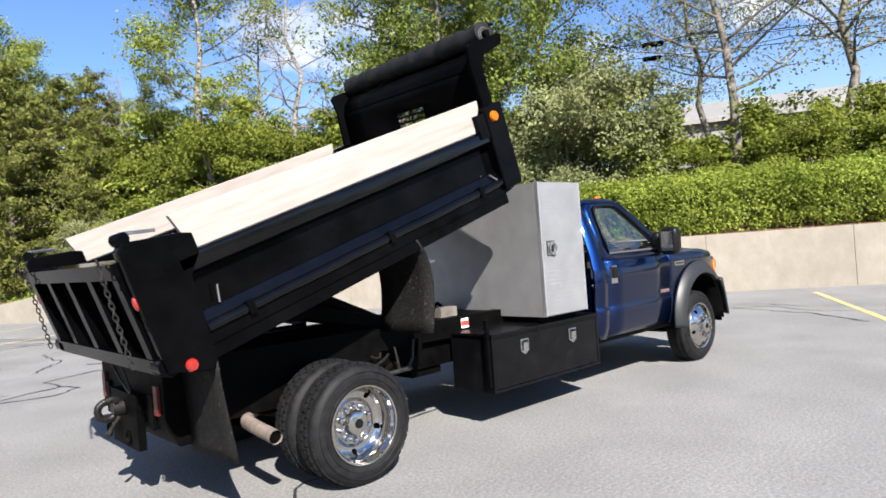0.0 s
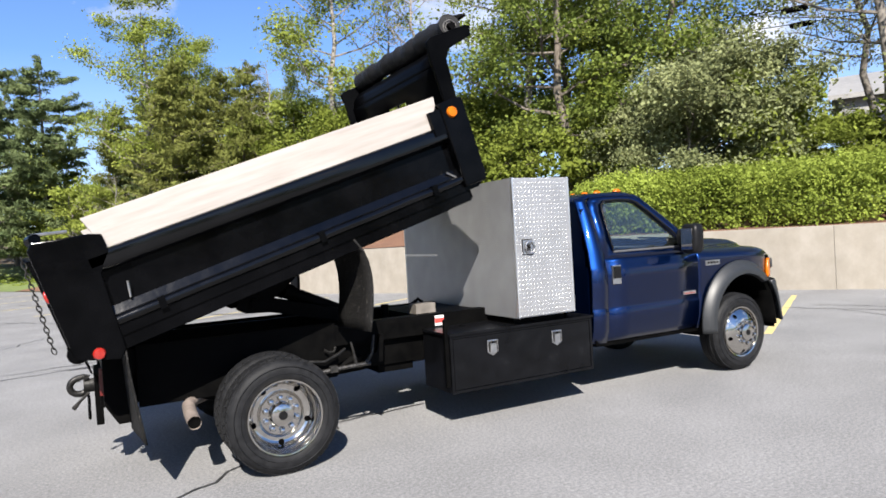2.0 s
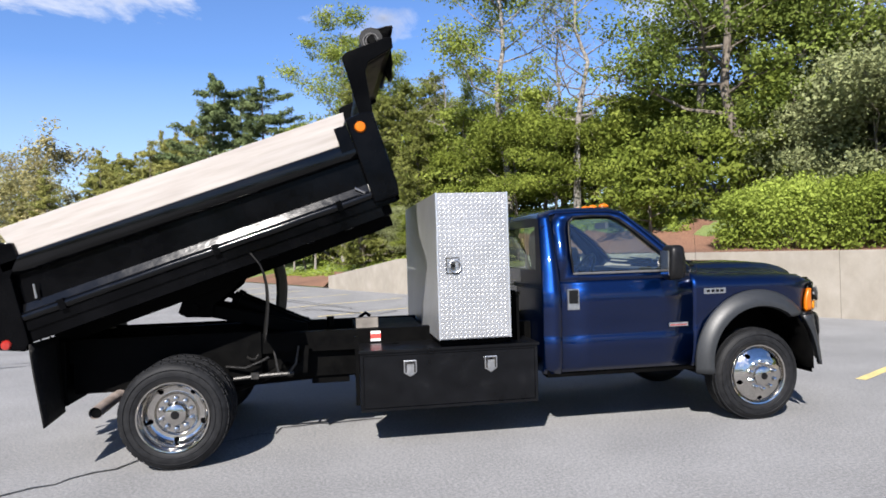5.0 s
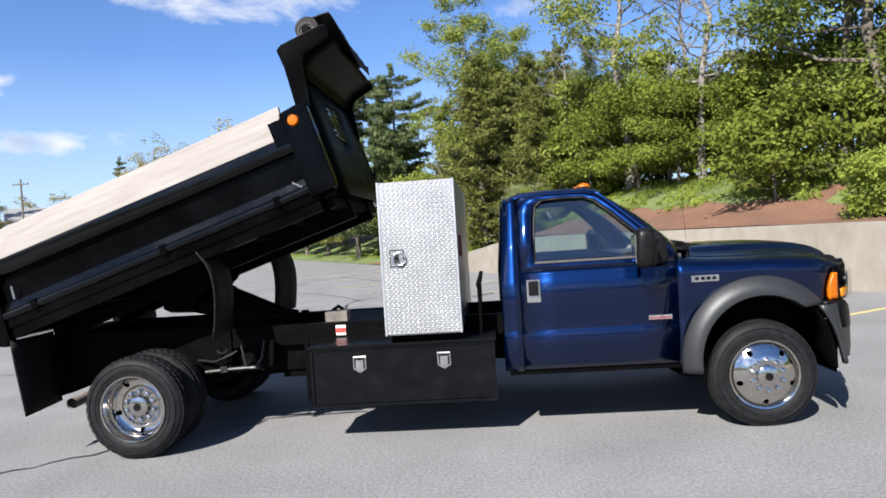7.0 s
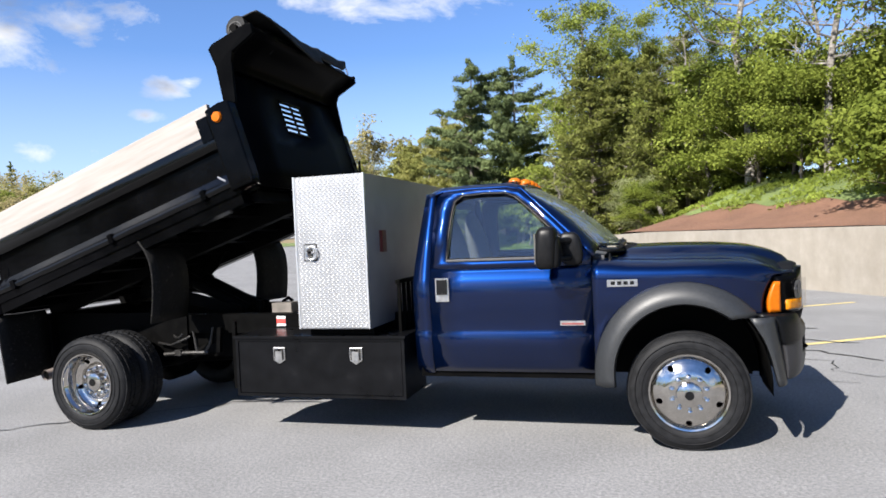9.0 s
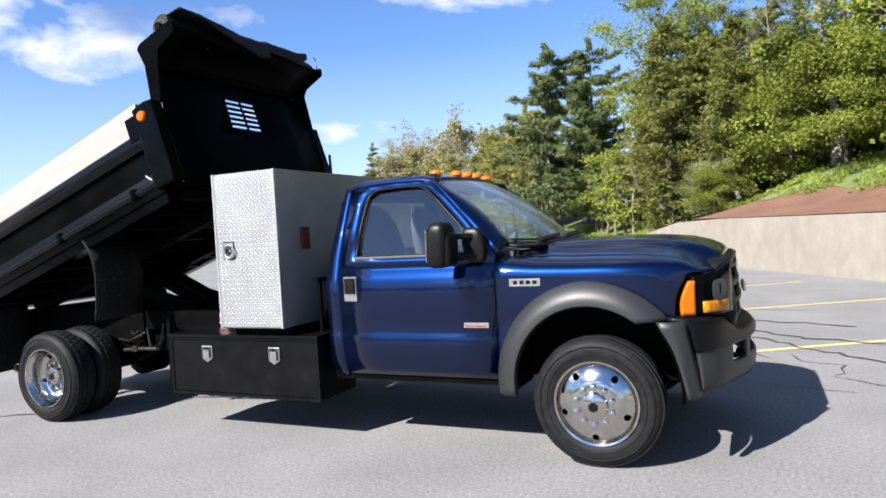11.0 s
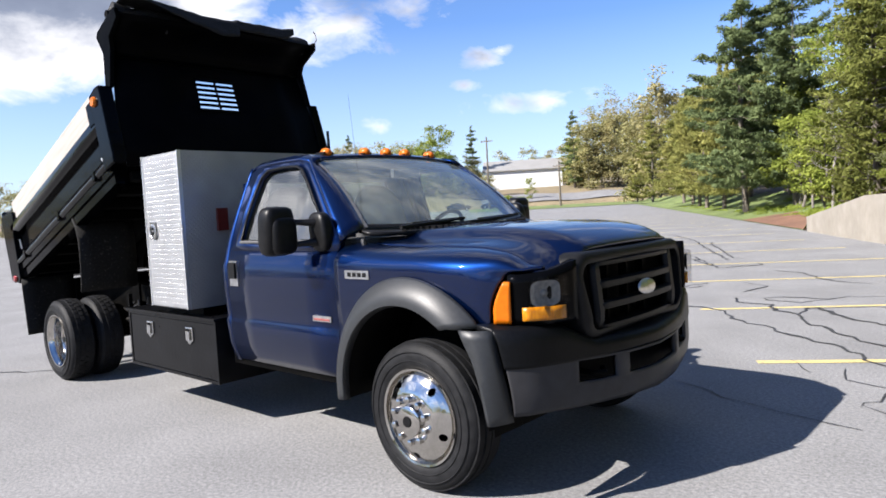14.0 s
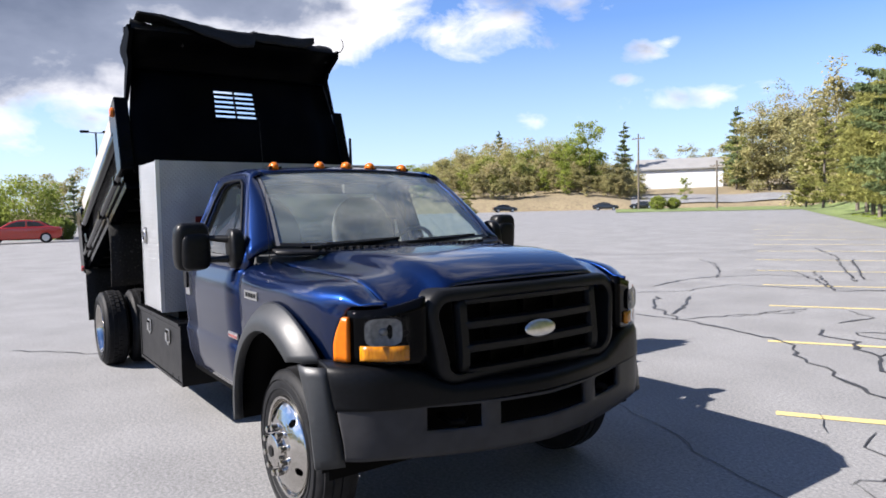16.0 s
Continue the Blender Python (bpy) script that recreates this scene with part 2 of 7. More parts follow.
MULCH = material("bark_mulch", [(0.3, (0.0585, 0.0281, 0.0172)), (0.5, (0.136, 0.0663, 0.039)), (0.7, (0.211, 0.117, 0.0741))], 0.95, 0, 26, 8, 0.9, 40, coarse=(0.8, 0.75, 1.15), grit=0.7)
GRASS = material("grass_ground", [(0.32, (0.0507, 0.078, 0.0218)), (0.52, (0.113, 0.152, 0.0406)), (0.74, (0.195, 0.203, 0.078))], 0.95, 0, 18, 9, 0.9, 60, coarse=(0.35, 0.7, 1.2), grit=0.7)
BARK = material("bark", [(0.3, (0.0546, 0.0429, 0.0328)), (0.7, (0.172, 0.148, 0.121))], 0.95, 0, 14, 8, 0.8, 40, stretch=(1, 1, 0.25))
GREY_BARK = material("grey_bark", [(0.35, (0.0624, 0.053, 0.0452)), (0.6, (0.156, 0.14, 0.121))], 0.9, 0, 9, 8, 0.6, 40)
PALE_BARK = material("pale_bark", [(0.35, (0.08, 0.07, 0.06)), (0.55, (0.19, 0.175, 0.155)), (0.7, (0.30, 0.28, 0.25))], 0.9, 0, 9, 8, 0.5, 40, stretch=(1, 1, 1.5))


def leaf_mat(name, dark, light, tr=0.35, vary=0.13):
    return material(name, [(0.3, dark), (0.7, light)], 0.65, 0, 0.9, 3, random_hue="island", vary=vary, translucent=tr, spec=0.05, coarse=(0.45, 0.80, 1.16))


LEAF = {
    "spring": leaf_mat("spring_leaf", (0.156, 0.200, 0.0380), (0.292, 0.330, 0.0740), 0.42),
    "mid": leaf_mat("mid_green_leaf", (0.104, 0.138, 0.0225), (0.208, 0.244, 0.046), 0.42),
    "deep": leaf_mat("deep_leaf", (0.0975, 0.133, 0.0281), (0.203, 0.25, 0.0585), 0.38),
    "silver": leaf_mat("silver_leaf", (0.154, 0.176, 0.0772), (0.266, 0.287, 0.138), 0.36),
    "olive": leaf_mat("olive_needle", (0.100, 0.116, 0.0285), (0.196, 0.208, 0.0600), 0.38),
    "pine": leaf_mat("pine_needle", (0.0741, 0.105, 0.0452), (0.16, 0.195, 0.0842), 0.32),
    "larch": leaf_mat("yellowing_needle", (0.165, 0.185, 0.050), (0.320, 0.300, 0.100), 0.4),
    "hedge": leaf_mat("hedge_leaf", (0.17, 0.218, 0.0367), (0.276, 0.336, 0.0655), 0.42, 0.10),
    # far and woods are lightened, the haze of distance put into their colour
    "far": leaf_mat("far_leaf", (0.226, 0.218, 0.0897), (0.359, 0.328, 0.156), 0.4, 0.15),
    "woods": material("spring_woods", [(0.36, (0.215, 0.235, 0.062)), (0.48, (0.31, 0.285, 0.115)), (0.58, (0.33, 0.275, 0.155)), (0.68, (0.235, 0.262, 0.075))], 0.7, 0, 0.11, 2, random_hue="island", vary=0.08, translucent=0.55, spec=0.05),
    "tan": leaf_mat("tan_bud", (0.225, 0.205, 0.092), (0.345, 0.305, 0.150), 0.4, 0.12),
}

BLUE = material("dark_blue_paint", [(0.3, (0.00120, 0.0086, 0.0434)), (0.7, (0.00164, 0.0112, 0.0566))], 0.38, 0.94, 300, 2, coat=0.8, coarse=(1.5, 0.94, 1.04), spec=0.0)
BLACK = material("black_enamel", [(0.3, (0.00078, 0.000858, 0.00109)), (0.7, (0.00172, 0.00179, 0.00218))], 0.10, 0, 6, 6, 0.08, 9, rough_var=0.05, coarse=(2.5, 0.7, 1.3), spec=0.03, coat=0.06)
# as BLACK but glossier, for rails and ledge meant to show streaks of sky
GLOSS_BLACK = material("rail_gloss_black", [(0.3, (0.00078, 0.000858, 0.00109)), (0.7, (0.00172, 0.00179, 0.00218))], 0.12, 0, 6, 6, 0.11, 15, rough_var=0.07, coarse=(2.5, 0.7, 1.3), spec=0.20, coat=0.20)
SATIN_BLACK = material("satin_black_enamel", [(0.3, (0.000936, 0.00101, 0.00125)), (0.7, (0.00218, 0.00234, 0.00265))], 0.36, 0, 3, 8, 0.08, 20, rough_var=0.1, coarse=(1.2, 0.7, 1.3), spec=0.015)
CHASSIS = material("dull_black_chassis", [(0.3, (0.00078, 0.00078, 0.000858)), (0.7, (0.00218, 0.00211, 0.00203))], 0.55, 0, 9, 8, 0.12, 40, rough_var=0.12, spec=0.04)
BOX_BLACK = material("black_box_paint", [(0.3, (0.0018, 0.0019, 0.0024)), (0.62, (0.0034, 0.0036, 0.0044)), (0.78, (0.0065, 0.0067, 0.0075))], 0.30, 0, 7, 9, 0.10, 30, rough_var=0.08, coarse=(2.2, 0.8, 1.2), spec=0.16)
FLARE = material("grey_black_plastic", [(0.3, (0.0125, 0.0137, 0.0152)), (0.7, (0.0172, 0.0187, 0.0207))], 0.46, 0, 60, 6, 0.025, 200, rough_var=0.05, spec=0.42)
PLASTIC = material("black_plastic", [(0.3, (0.00312, 0.00312, 0.00351)), (0.7, (0.00702, 0.00702, 0.00741))], 0.38, 0, 40, 5, 0.05, 200, rough_var=0.06, spec=0.16)
VALANCE = material("dark_grey_painted_steel", [(0.3, (0.024, 0.024, 0.026)), (0.7, (0.033, 0.033, 0.036))], 0.40, 0.0, 12, 6, 0.05, 120, rough_var=0.08, spec=0.13)
GRILLE = material("grille_plastic", [(0.3, (0.00406, 0.00421, 0.00468)), (0.7, (0.00663, 0.00686, 0.00749))], 0.44, 0, 60, 6, 0.05, 220, rough_var=0.05, spec=0.16)
PAD = material("black_bumper_plastic", [(0.3, (0.00203, 0.00226, 0.00281)), (0.7, (0.00359, 0.00398, 0.00484))], 0.40, 0, 60, 6, 0.06, 300, rough_var=0.05, spec=0.12)
EMBLEM_RED = material("dull_emblem_red", [(0.3, (0.187, 0.0468, 0.0429)), (0.7, (0.234, 0.078, 0.0702))], 0.5, 0.2, 30)
RUBBER = material("tyre_rubber", [(0.3, (0.0055, 0.0057, 0.0064)), (0.7, (0.0125, 0.0128, 0.0140))], 0.60, 0, 20, 8, 0.15, 90, rough_var=0.1, spec=0.14)
FLAP = material("mud_flap_rubber", [(0.3, (0.0039, 0.0039, 0.0039)), (0.62, (0.00858, 0.00819, 0.0078)), (0.72, (0.0468, 0.0437, 0.039))], 0.7, 0, 45, 8, 0.5, 70, spec=0.15)
CHROME = material("polished_wheel", [(0.3, (0.45, 0.43, 0.40)), (0.7, (0.57, 0.545, 0.51))], 0.10, 1.0, 20, 5, rough_var=0.05)
STEEL = material("bright_steel", [(0.3, (0.45, 0.45, 0.45)), (0.7, (0.62, 0.61, 0.60))], 0.32, 1.0, 30, 6, 0.1, 80, rough_var=0.1)
CAST = material("dark_cast_steel", [(0.3, (0.00468, 0.00468, 0.00468)), (0.7, (0.0156, 0.0148, 0.014))], 0.42, 0.3, 40, 6, 0.3, 90, spec=0.3)
GREASY = material("greasy_steel", [(0.3, (0.014, 0.0137, 0.0133)), (0.7, (0.0468, 0.0445, 0.0421))], 0.45, 0.6, 30, 6, 0.2, 80)
RUST = material("weathered_exhaust", [(0.3, (0.16, 0.13, 0.115)), (0.7, (0.28, 0.235, 0.21))], 0.6, 0.3, 14, 8, 0.3, 60)
DIAMOND = diamond_plate("diamond_plate", False, 0.65)
DIAMOND_BODY = diamond_plate("worn_diamond_plate", True, 0.5)
SHEET_AL = material("brushed_aluminium", [(0.3, (0.50, 0.51, 0.52)), (0.7, (0.66, 0.67, 0.68))], 0.34, 0.85, 4, 8, 0.08, 90, rough_var=0.08, stretch=(30, 1, 1))
BOARD = material("cream_painted_board", [(0.3, (0.242, 0.217, 0.195)), (0.5, (0.277, 0.251, 0.23)), (0.7, (0.304, 0.281, 0.259))], 0.75, 0, 5, 8, 0.2, 40, coarse=(1.4, 0.92, 1.04), stretch=(0.5, 6, 6))
AMBER = material("amber_lens", [(0.3, (0.359, 0.0819, 0.00156)), (0.7, (0.437, 0.109, 0.00234))], 0.3, 0, 40, coat=0.15, spec=0.2)
YELLOW_AMBER = material("yellow_amber_lens", [(0.35, (0.312, 0.101, 0.00234)), (0.65, (0.484, 0.187, 0.00468))], 0.25, 0, 30, coat=0.3, spec=0.3, stretch=(1, 4, 1))
LAMP_SILVER = material("smoky_reflector", [(0.3, (0.10, 0.104, 0.108)), (0.7, (0.21, 0.214, 0.22))], 0.45, 0.25, 40)
RED = material("red_lens", [(0.3, (0.203, 0.00936, 0.00624)), (0.7, (0.257, 0.0156, 0.0101))], 0.18, 0, 40, coat=0.8)
DULL_RED = material("dull_red_lens", [(0.3, (0.0702, 0.00624, 0.00468)), (0.7, (0.101, 0.00936, 0.0078))], 0.35, 0, 40)
TARP = material("black_mesh_tarp", [(0.3, (0.00273, 0.00273, 0.00312)), (0.7, (0.00858, 0.00858, 0.00897))], 0.62, 0, 60, 8, 0.6, 120, spec=0.25)
GREY_CLOTH = material("grey_tarp_backing", [(0.3, (0.0468, 0.0468, 0.0484)), (0.7, (0.125, 0.121, 0.117))], 0.8, 0, 60, 8, 0.4, 120)
SEAL_GREY = material("pale_glass_seal", [(0.3, (0.050, 0.050, 0.053)), (0.7, (0.085, 0.085, 0.088))], 0.5, 0, 30)
SEAT = material("grey_seat_cloth", [(0.3, (0.045, 0.046, 0.049)), (0.7, (0.07, 0.071, 0.075))], 0.9, 0, 50, 6, 0.2, 200)
TRIM_IN = material("dark_cab_trim", [(0.3, (0.0273, 0.0281, 0.0312)), (0.7, (0.0468, 0.0484, 0.0515))], 0.7, 0, 30)
HEADLINER = material("light_grey_headliner", [(0.3, (0.234, 0.234, 0.234)), (0.7, (0.296, 0.296, 0.296))], 0.95, 0, 30)
WHITE = material("white_label", [(0.3, (0.546, 0.546, 0.546)), (0.7, (0.624, 0.624, 0.624))], 0.6, 0, 30)
LABEL_RED = material("red_label", [(0.3, (0.429, 0.0312, 0.0234)), (0.7, (0.507, 0.0468, 0.039))], 0.6, 0, 30)
BRASS = material("dirty_tan_bottle", [(0.3, (0.0858, 0.0764, 0.0663)), (0.7, (0.156, 0.139, 0.121))], 0.6, 0, 12)
GLASS = glass_material("clear_glass", (0.88, 0.97, 0.93), 0.12, 0.14)
SIDE_GLASS = glass_material("tinted_glass", (0.74, 0.85, 0.82), 0.17, 0.006)
LENS = glass_material("lamp_glass", (0.80, 0.80, 0.80), 0.01)


# ---- building helpers ----
def part(name, bm, mat, parent=None, label="", smooth=40, bevel=0.0):
    """Link a bmesh, or a pair of vertices and faces, as one mesh object."""
    me = bpy.data.meshes.new(name)
    if isinstance(bm, tuple):
        me.from_pydata(bm[0], [], bm[1])
    else:
        if bevel:
            sharp = [e for e in bm.edges if len(e.link_faces) == 2 and e.calc_face_angle(0) > 0.5]
            bmesh.ops.bevel(bm, geom=sharp, offset=bevel, segments=2 if bevel < 0.03 else 4, profile=0.55, affect="EDGES", clamp_overlap=True)
        bm.normal_update()
        bm.to_mesh(me)
        bm.free()
    me.materials.append(mat)
    if smooth:
        me.shade_smooth()
        me.set_sharp_from_angle(angle=radians(15 if 0 < bevel < 0.02 else smooth))
    ob = new(name, me)
    if parent is not None:
        ob.parent = parent
    if label:
        tagged(ob, label)
    return ob


def outward(bm, way):
    """Turn the faces of an open sheet to one side."""
    bm.normal_update()
    for f in bm.faces:
        if f.normal.dot(Vector(way)) < 0:
            f.normal_flip()
    return bm


def solid(ob, thickness, offset=-1):
    mod = ob.modifiers.new("thickness", "SOLIDIFY")
    mod.thickness, mod.offset = thickness, offset
    return ob


def empty(name, label, category, group="", kind="", at=None):
    ob = tagged(new(name), label, category, group, kind)
    if at is not None:
        ob.matrix_basis = at
    return ob


def box(bm, x0, x1, y0, y1, z0, z1, m=None):
    vs = [bm.verts.new((x, y, z)) for x in (x0, x1) for y in (y0, y1) for z in (z0, z1)]
    for f in ((0, 1, 3, 2), (4, 6, 7, 5), (0, 4, 5, 1), (2, 3, 7, 6), (0, 2, 6, 4), (1, 5, 7, 3)):
        bm.faces.new([vs[i] for i in f])
    if m is not None:
        bmesh.ops.transform(bm, matrix=m, verts=vs)
    return bm


def boxes(*rows):
    bm = bmesh.new()
    for r in rows:
        box(bm, *r)
    return bm


def prism(bm, pts, y0, y1):
    """A polygon in the x, z plane, pulled from y0 to y1."""
    a, b = [bm.verts.new((x, y0, z)) for x, z in pts], [bm.verts.new((x, y1, z)) for x, z in pts]
    bm.faces.new(a)
    bm.faces.new(b[::-1])
    for i in range(len(pts)):
        j = (i + 1) % len(pts)
        bm.faces.new((a[j], a[i], b[i], b[j]))
    bmesh.ops.recalc_face_normals(bm, faces=bm.faces)
    return bm


def tube(bm, pts, radii, sides=8, cap=True):
    pts = [Vector(p) for p in pts]
    if not isinstance(radii, (list, tuple)):
        radii = [radii] * len(pts)
    rings = []
    for i, p in enumerate(pts):
        d = (pts[min(i + 1, len(pts) - 1)] - pts[max(i - 1, 0)]).normalized()
        side = d.orthogonal().normalized() if not rings else (last - d * last.dot(d)).normalized()
        last = side
        up = d.cross(side)
        rings.append([bm.verts.new(p + (side * math.cos(2 * math.pi * k / sides) + up * math.sin(2 * math.pi * k / sides)) * radii[i]) for k in range(sides)])
    for r, s in zip(rings, rings[1:]):
        for k in range(sides):
            bm.faces.new((r[k], r[(k + 1) % sides], s[(k + 1) % sides], s[k]))
    if cap:
        bm.faces.new(rings[0][::-1])
        bm.faces.new(rings[-1])
    return bm


def revolve(bm, profile, cx, cz, segs=48, close=False):
    """Turn a profile of (radius, y) round an axle along y."""
    rings = []
    for r, y in profile:
        rings.append([bm.verts.new((cx + r * math.cos(2 * math.pi * k / segs), y, cz + r * math.sin(2 * math.pi * k / segs))) for k in range(segs)])
    pairs = list(zip(rings, rings[1:])) + ([(rings[-1], rings[0])] if close else [])
    for a, b in pairs:
        for k in range(segs):
            bm.faces.new((a[k], b[k], b[(k + 1) % segs], a[(k + 1) % segs]))
    return bm


def grid(bm, f, us, vs, skip=None):
    """A sheet from f(u, v)."""
    rows = [[bm.verts.new(f(u, v)) for v in vs] for u in us]
    for i in range(len(us) - 1):
        for j in range(len(vs) - 1):
            if skip is None or not skip((us[i] + us[i + 1]) / 2, (vs[j] + vs[j + 1]) / 2):
                bm.faces.new((rows[i][j], rows[i + 1][j], rows[i + 1][j + 1], rows[i][j + 1]))
    return bm


def steps(a, b, n):
    return [a + (b - a) * i / n for i in range(n + 1)]


def curve_at(x, knots):
    """Smooth interpolation through knots of (x, value)."""
    if x <= knots[0][0]:
        return knots[0][1]
    for (a, va), (b, vb) in zip(knots, knots[1:]):
        if x <= b:
            k = (x - a) / (b - a)
            return va + (vb - va) * k
    return knots[-1][1]


# the lot's own axes: u towards the wall, v along it
U, V = Vector((0.86, 0.51, 0)).normalized(), Vector((-0.51, 0.86, 0)).normalized()


def lot(u, v, z=0.0):
    p = U * u + V * v
    return Vector((p.x, p.y, z))


def rise(v):
    """The lot climbs gently away from the truck."""
    return 0.0105 * max(0.0, v - 9.0) * min(1.0, max(0.0, v - 9.0) / 10)


def bank(u, v):
    """Height of the ground: the lot, the bank behind the retaining wall, the slope that runs out past its end."""
    z = rise(v)
    edge = 12.02 if v < 18.5 else 12.02 + 0.02 * (v - 18.5)
    if u > edge:
        top = curve_at(v, [(-60, 1.30), (12.8, 1.30), (18.2, 0.42), (26, 0.10), (400, 0.05)])
        ramp = 1.0 if v < 17.9 else 1.0 + (min(1.0, (u - edge) / 1.4) - 1.0) * min(1.0, (v - 17.9) / 0.4)
        low = curve_at(u - edge, [(0, 0), (2.0, 0.12), (5.5, 1.15), (9, 1.9), (30, 3.6), (200, 9.0)])
        high = curve_at(u - edge, [(0, 0), (1.0, 0.16), (2.2, 0.50), (3.6, 1.05), (5.5, 1.65), (9, 2.3), (30, 3.8), (200, 9.0)])
        k = min(1.0, max(0.0, (v - 1.6) / 2.0)) * min(1.0, max(0.0, (19.0 - v) / 7.0))
        z += top * ramp + low + (high - low) * k
        z += 0.10 * noise.noise(Vector((u * 0.5, v * 0.5, 0)))* min(1, (u - edge) / 2)
    return z


# ---- ground, wall and markings ----
def ground_z(x, y):
    p = Vector((x, y, 0))
    return rise(min(p.dot(V), 150.0))


def build_ground():
    us = [-2500, -900, -400, -200, -120, -80, -50, -30, -20, -10, -4, 0, 4, 8, 12.1, 20, 40, 80, 140, 300, 900, 2500]
    vs = [-2500, -800, -300, -120, -60, -30, -12, 0, 6] + steps(9, 24, 10)[0:] + [32, 45, 60, 80, 100, 130, 150, 220, 400, 900, 2500]
    bm = grid(bmesh.new(), lambda u, v: lot(u, v, rise(min(v, 150.0))), us, vs)
    bmesh.ops.reverse_faces(bm, faces=[f for f in bm.faces])
    bmesh.ops.recalc_face_normals(bm, faces=bm.faces)
    for f in bm.faces:
        f.normal_update()
        if f.normal.z < 0:
            f.normal_flip()
    ob = part("ground", bm, ASPHALT, None, "", 60)
    return tagged(ob, "worn grey asphalt of an open parking lot", "ground", kind="structure")


build_ground()


def sheet(name, u0, u1, v0, v1, mat, label, nu, nv, lift=0.0, wob=0.0):
    def f(i, j):
        u, v = u0 + (u1 - u0) * i, v0 + (v1 - v0) * j
        if wob and i == 0:
            u += wob * noise.noise(Vector((v * 0.45, 3.1, 0)))
        return lot(u, v, bank(u, v) + lift)
    bm = grid(bmesh.new(), f, steps(0, 1, nu), steps(0, 1, nv))
    for q in bm.faces:
        q.normal_update()
        if q.normal.z < 0:
            q.normal_flip()
    return tagged(part(name, bm, mat, None, "", 60), label, "ground", kind="structure")


# litter colour is halved, with the shade of the crowns put into it
LITTER = material("leaf_litter", [(0.3, (0.0273, 0.0203, 0.0133)), (0.6, (0.078, 0.0562, 0.0335)), (0.75, (0.0741, 0.0819, 0.0281))], 0.95, 0, 12, 8, 0.8, 40)
sheet("mulch_bed", 12.24, 15.2, -60, 18.1, MULCH, "reddish-brown bark mulch behind the retaining wall", 6, 120)
sheet("grass_bank", 14.55, 17.5, -60, 120, GRASS, "sloping grass bank below the woods", 10, 180, 0.012, 0.9)
sheet("forest_floor", 17.0, 160, -80, 150, LITTER, "brown leaf litter under the trees", 24, 100, 0.03, 0.8)
sheet("grass_verge", 12.03, 14.9, 17.9, 120, GRASS, "thin grass along the edge of the lot", 10, 130, 0.015)
sheet("mulch_patch", 12.05, 14.3, 18.0, 28.0, MULCH, "washed-out reddish mulch on the grass slope", 10, 40, 0.035)


def build_wall():
    """Cast panels side by side, the last ones stepping down along a slope."""
    wall = empty("wall_retaining", "weathered tan concrete retaining wall with vertical joints", "wall", kind="structure")
    v, joints = -46.0, []
    while v < 18.2:
        w = 3.0 if v < 11 else 2.4
        joints.append((v, min(v + w, 18.2)))
        v += w
    for a, b in joints:
        bm = bmesh.new()
        ta, tb = (curve_at(q, [(-60, 1.315), (12.9, 1.315), (18.2, 0.50)]) for q in (a, b))
        A, B = a + 0.003, b - 0.003
        corners = [(12.0, A, -0.3), (12.0, B, -0.3), (12.0, B, tb + rise(B)), (12.0, A, ta + rise(A))]
        fr = [bm.verts.new(lot(u, q, z)) for u, q, z in corners]
        bk = [bm.verts.new(lot(u + 0.26, q, z)) for u, q, z in corners]
        bm.faces.new(fr), bm.faces.new(bk[::-1])
        for i in range(4):
            j = (i + 1) % 4
            bm.faces.new((fr[j], fr[i], bk[i], bk[j]))
        bmesh.ops.recalc_face_normals(bm, faces=bm.faces)
        part("panel", bm, CONCRETE, wall, "", 30, 0.006)


build_wall()


def build_lines():
    for v in (-12.0, -9.0, -5.95, -3.3, -0.42, 2.55, 5.6, 8.6, 11.7, 14.8, 17.9, 21.0, 24.1, 27.2, 30.3, 33.4, 36.5, 39.6):
        rnd = random.Random(int(v * 10))
        u0, n = 6.0 + rnd.uniform(-0.08, 0.08), 14
        us = steps(u0, 10.9, n)
        bm = bmesh.new()
        lo, hi = [], []
        for u in us:
            lo.append(bm.verts.new(lot(u, v - 0.052 + rnd.uniform(-0.006, 0.006), rise(v) + 0.004)))
            hi.append(bm.verts.new(lot(u, v + 0.052 + rnd.uniform(-0.006, 0.006), rise(v) + 0.004)))
        for i in range(n):
            bm.faces.new((lo[i], lo[i + 1], hi[i + 1], hi[i]))
        for f in bm.faces:
            f.normal_update()
            if f.normal.z < 0:
                f.normal_flip()
        tagged(part("parking_line", bm, YELLOW, None, "", 0), "worn yellow parking line painted on the asphalt", "road marking", "parking lines", "structure")


build_lines()


def ribbon(bm, pts, width, rnd):
    lo, hi = [], []
    for i, p in enumerate(pts):
        d = (pts[min(i + 1, len(pts) - 1)] - pts[max(i - 1, 0)]).normalized()
        swell = 0.55 + 0.9 * abs(noise.noise(Vector((p.x * 1.7, p.y * 1.7, width * 40)))) * 2 + rnd.uniform(-0.12, 0.12)
        s = Vector((-d.y, d.x, 0)) * width * min(1.9, swell) * 0.5 * (0.5 if i in (0, len(pts) - 1) else 1.0)
        z = ground_z(p.x, p.y) + 0.0065
        lo.append(bm.verts.new((p.x - s.x, p.y - s.y, z)))
        hi.append(bm.verts.new((p.x + s.x, p.y + s.y, z)))
    for i in range(len(pts) - 1):
        f = bm.faces.new((lo[i], lo[i + 1], hi[i + 1], hi[i]))
        f.normal_update()
        if f.normal.z < 0:
            f.normal_flip()


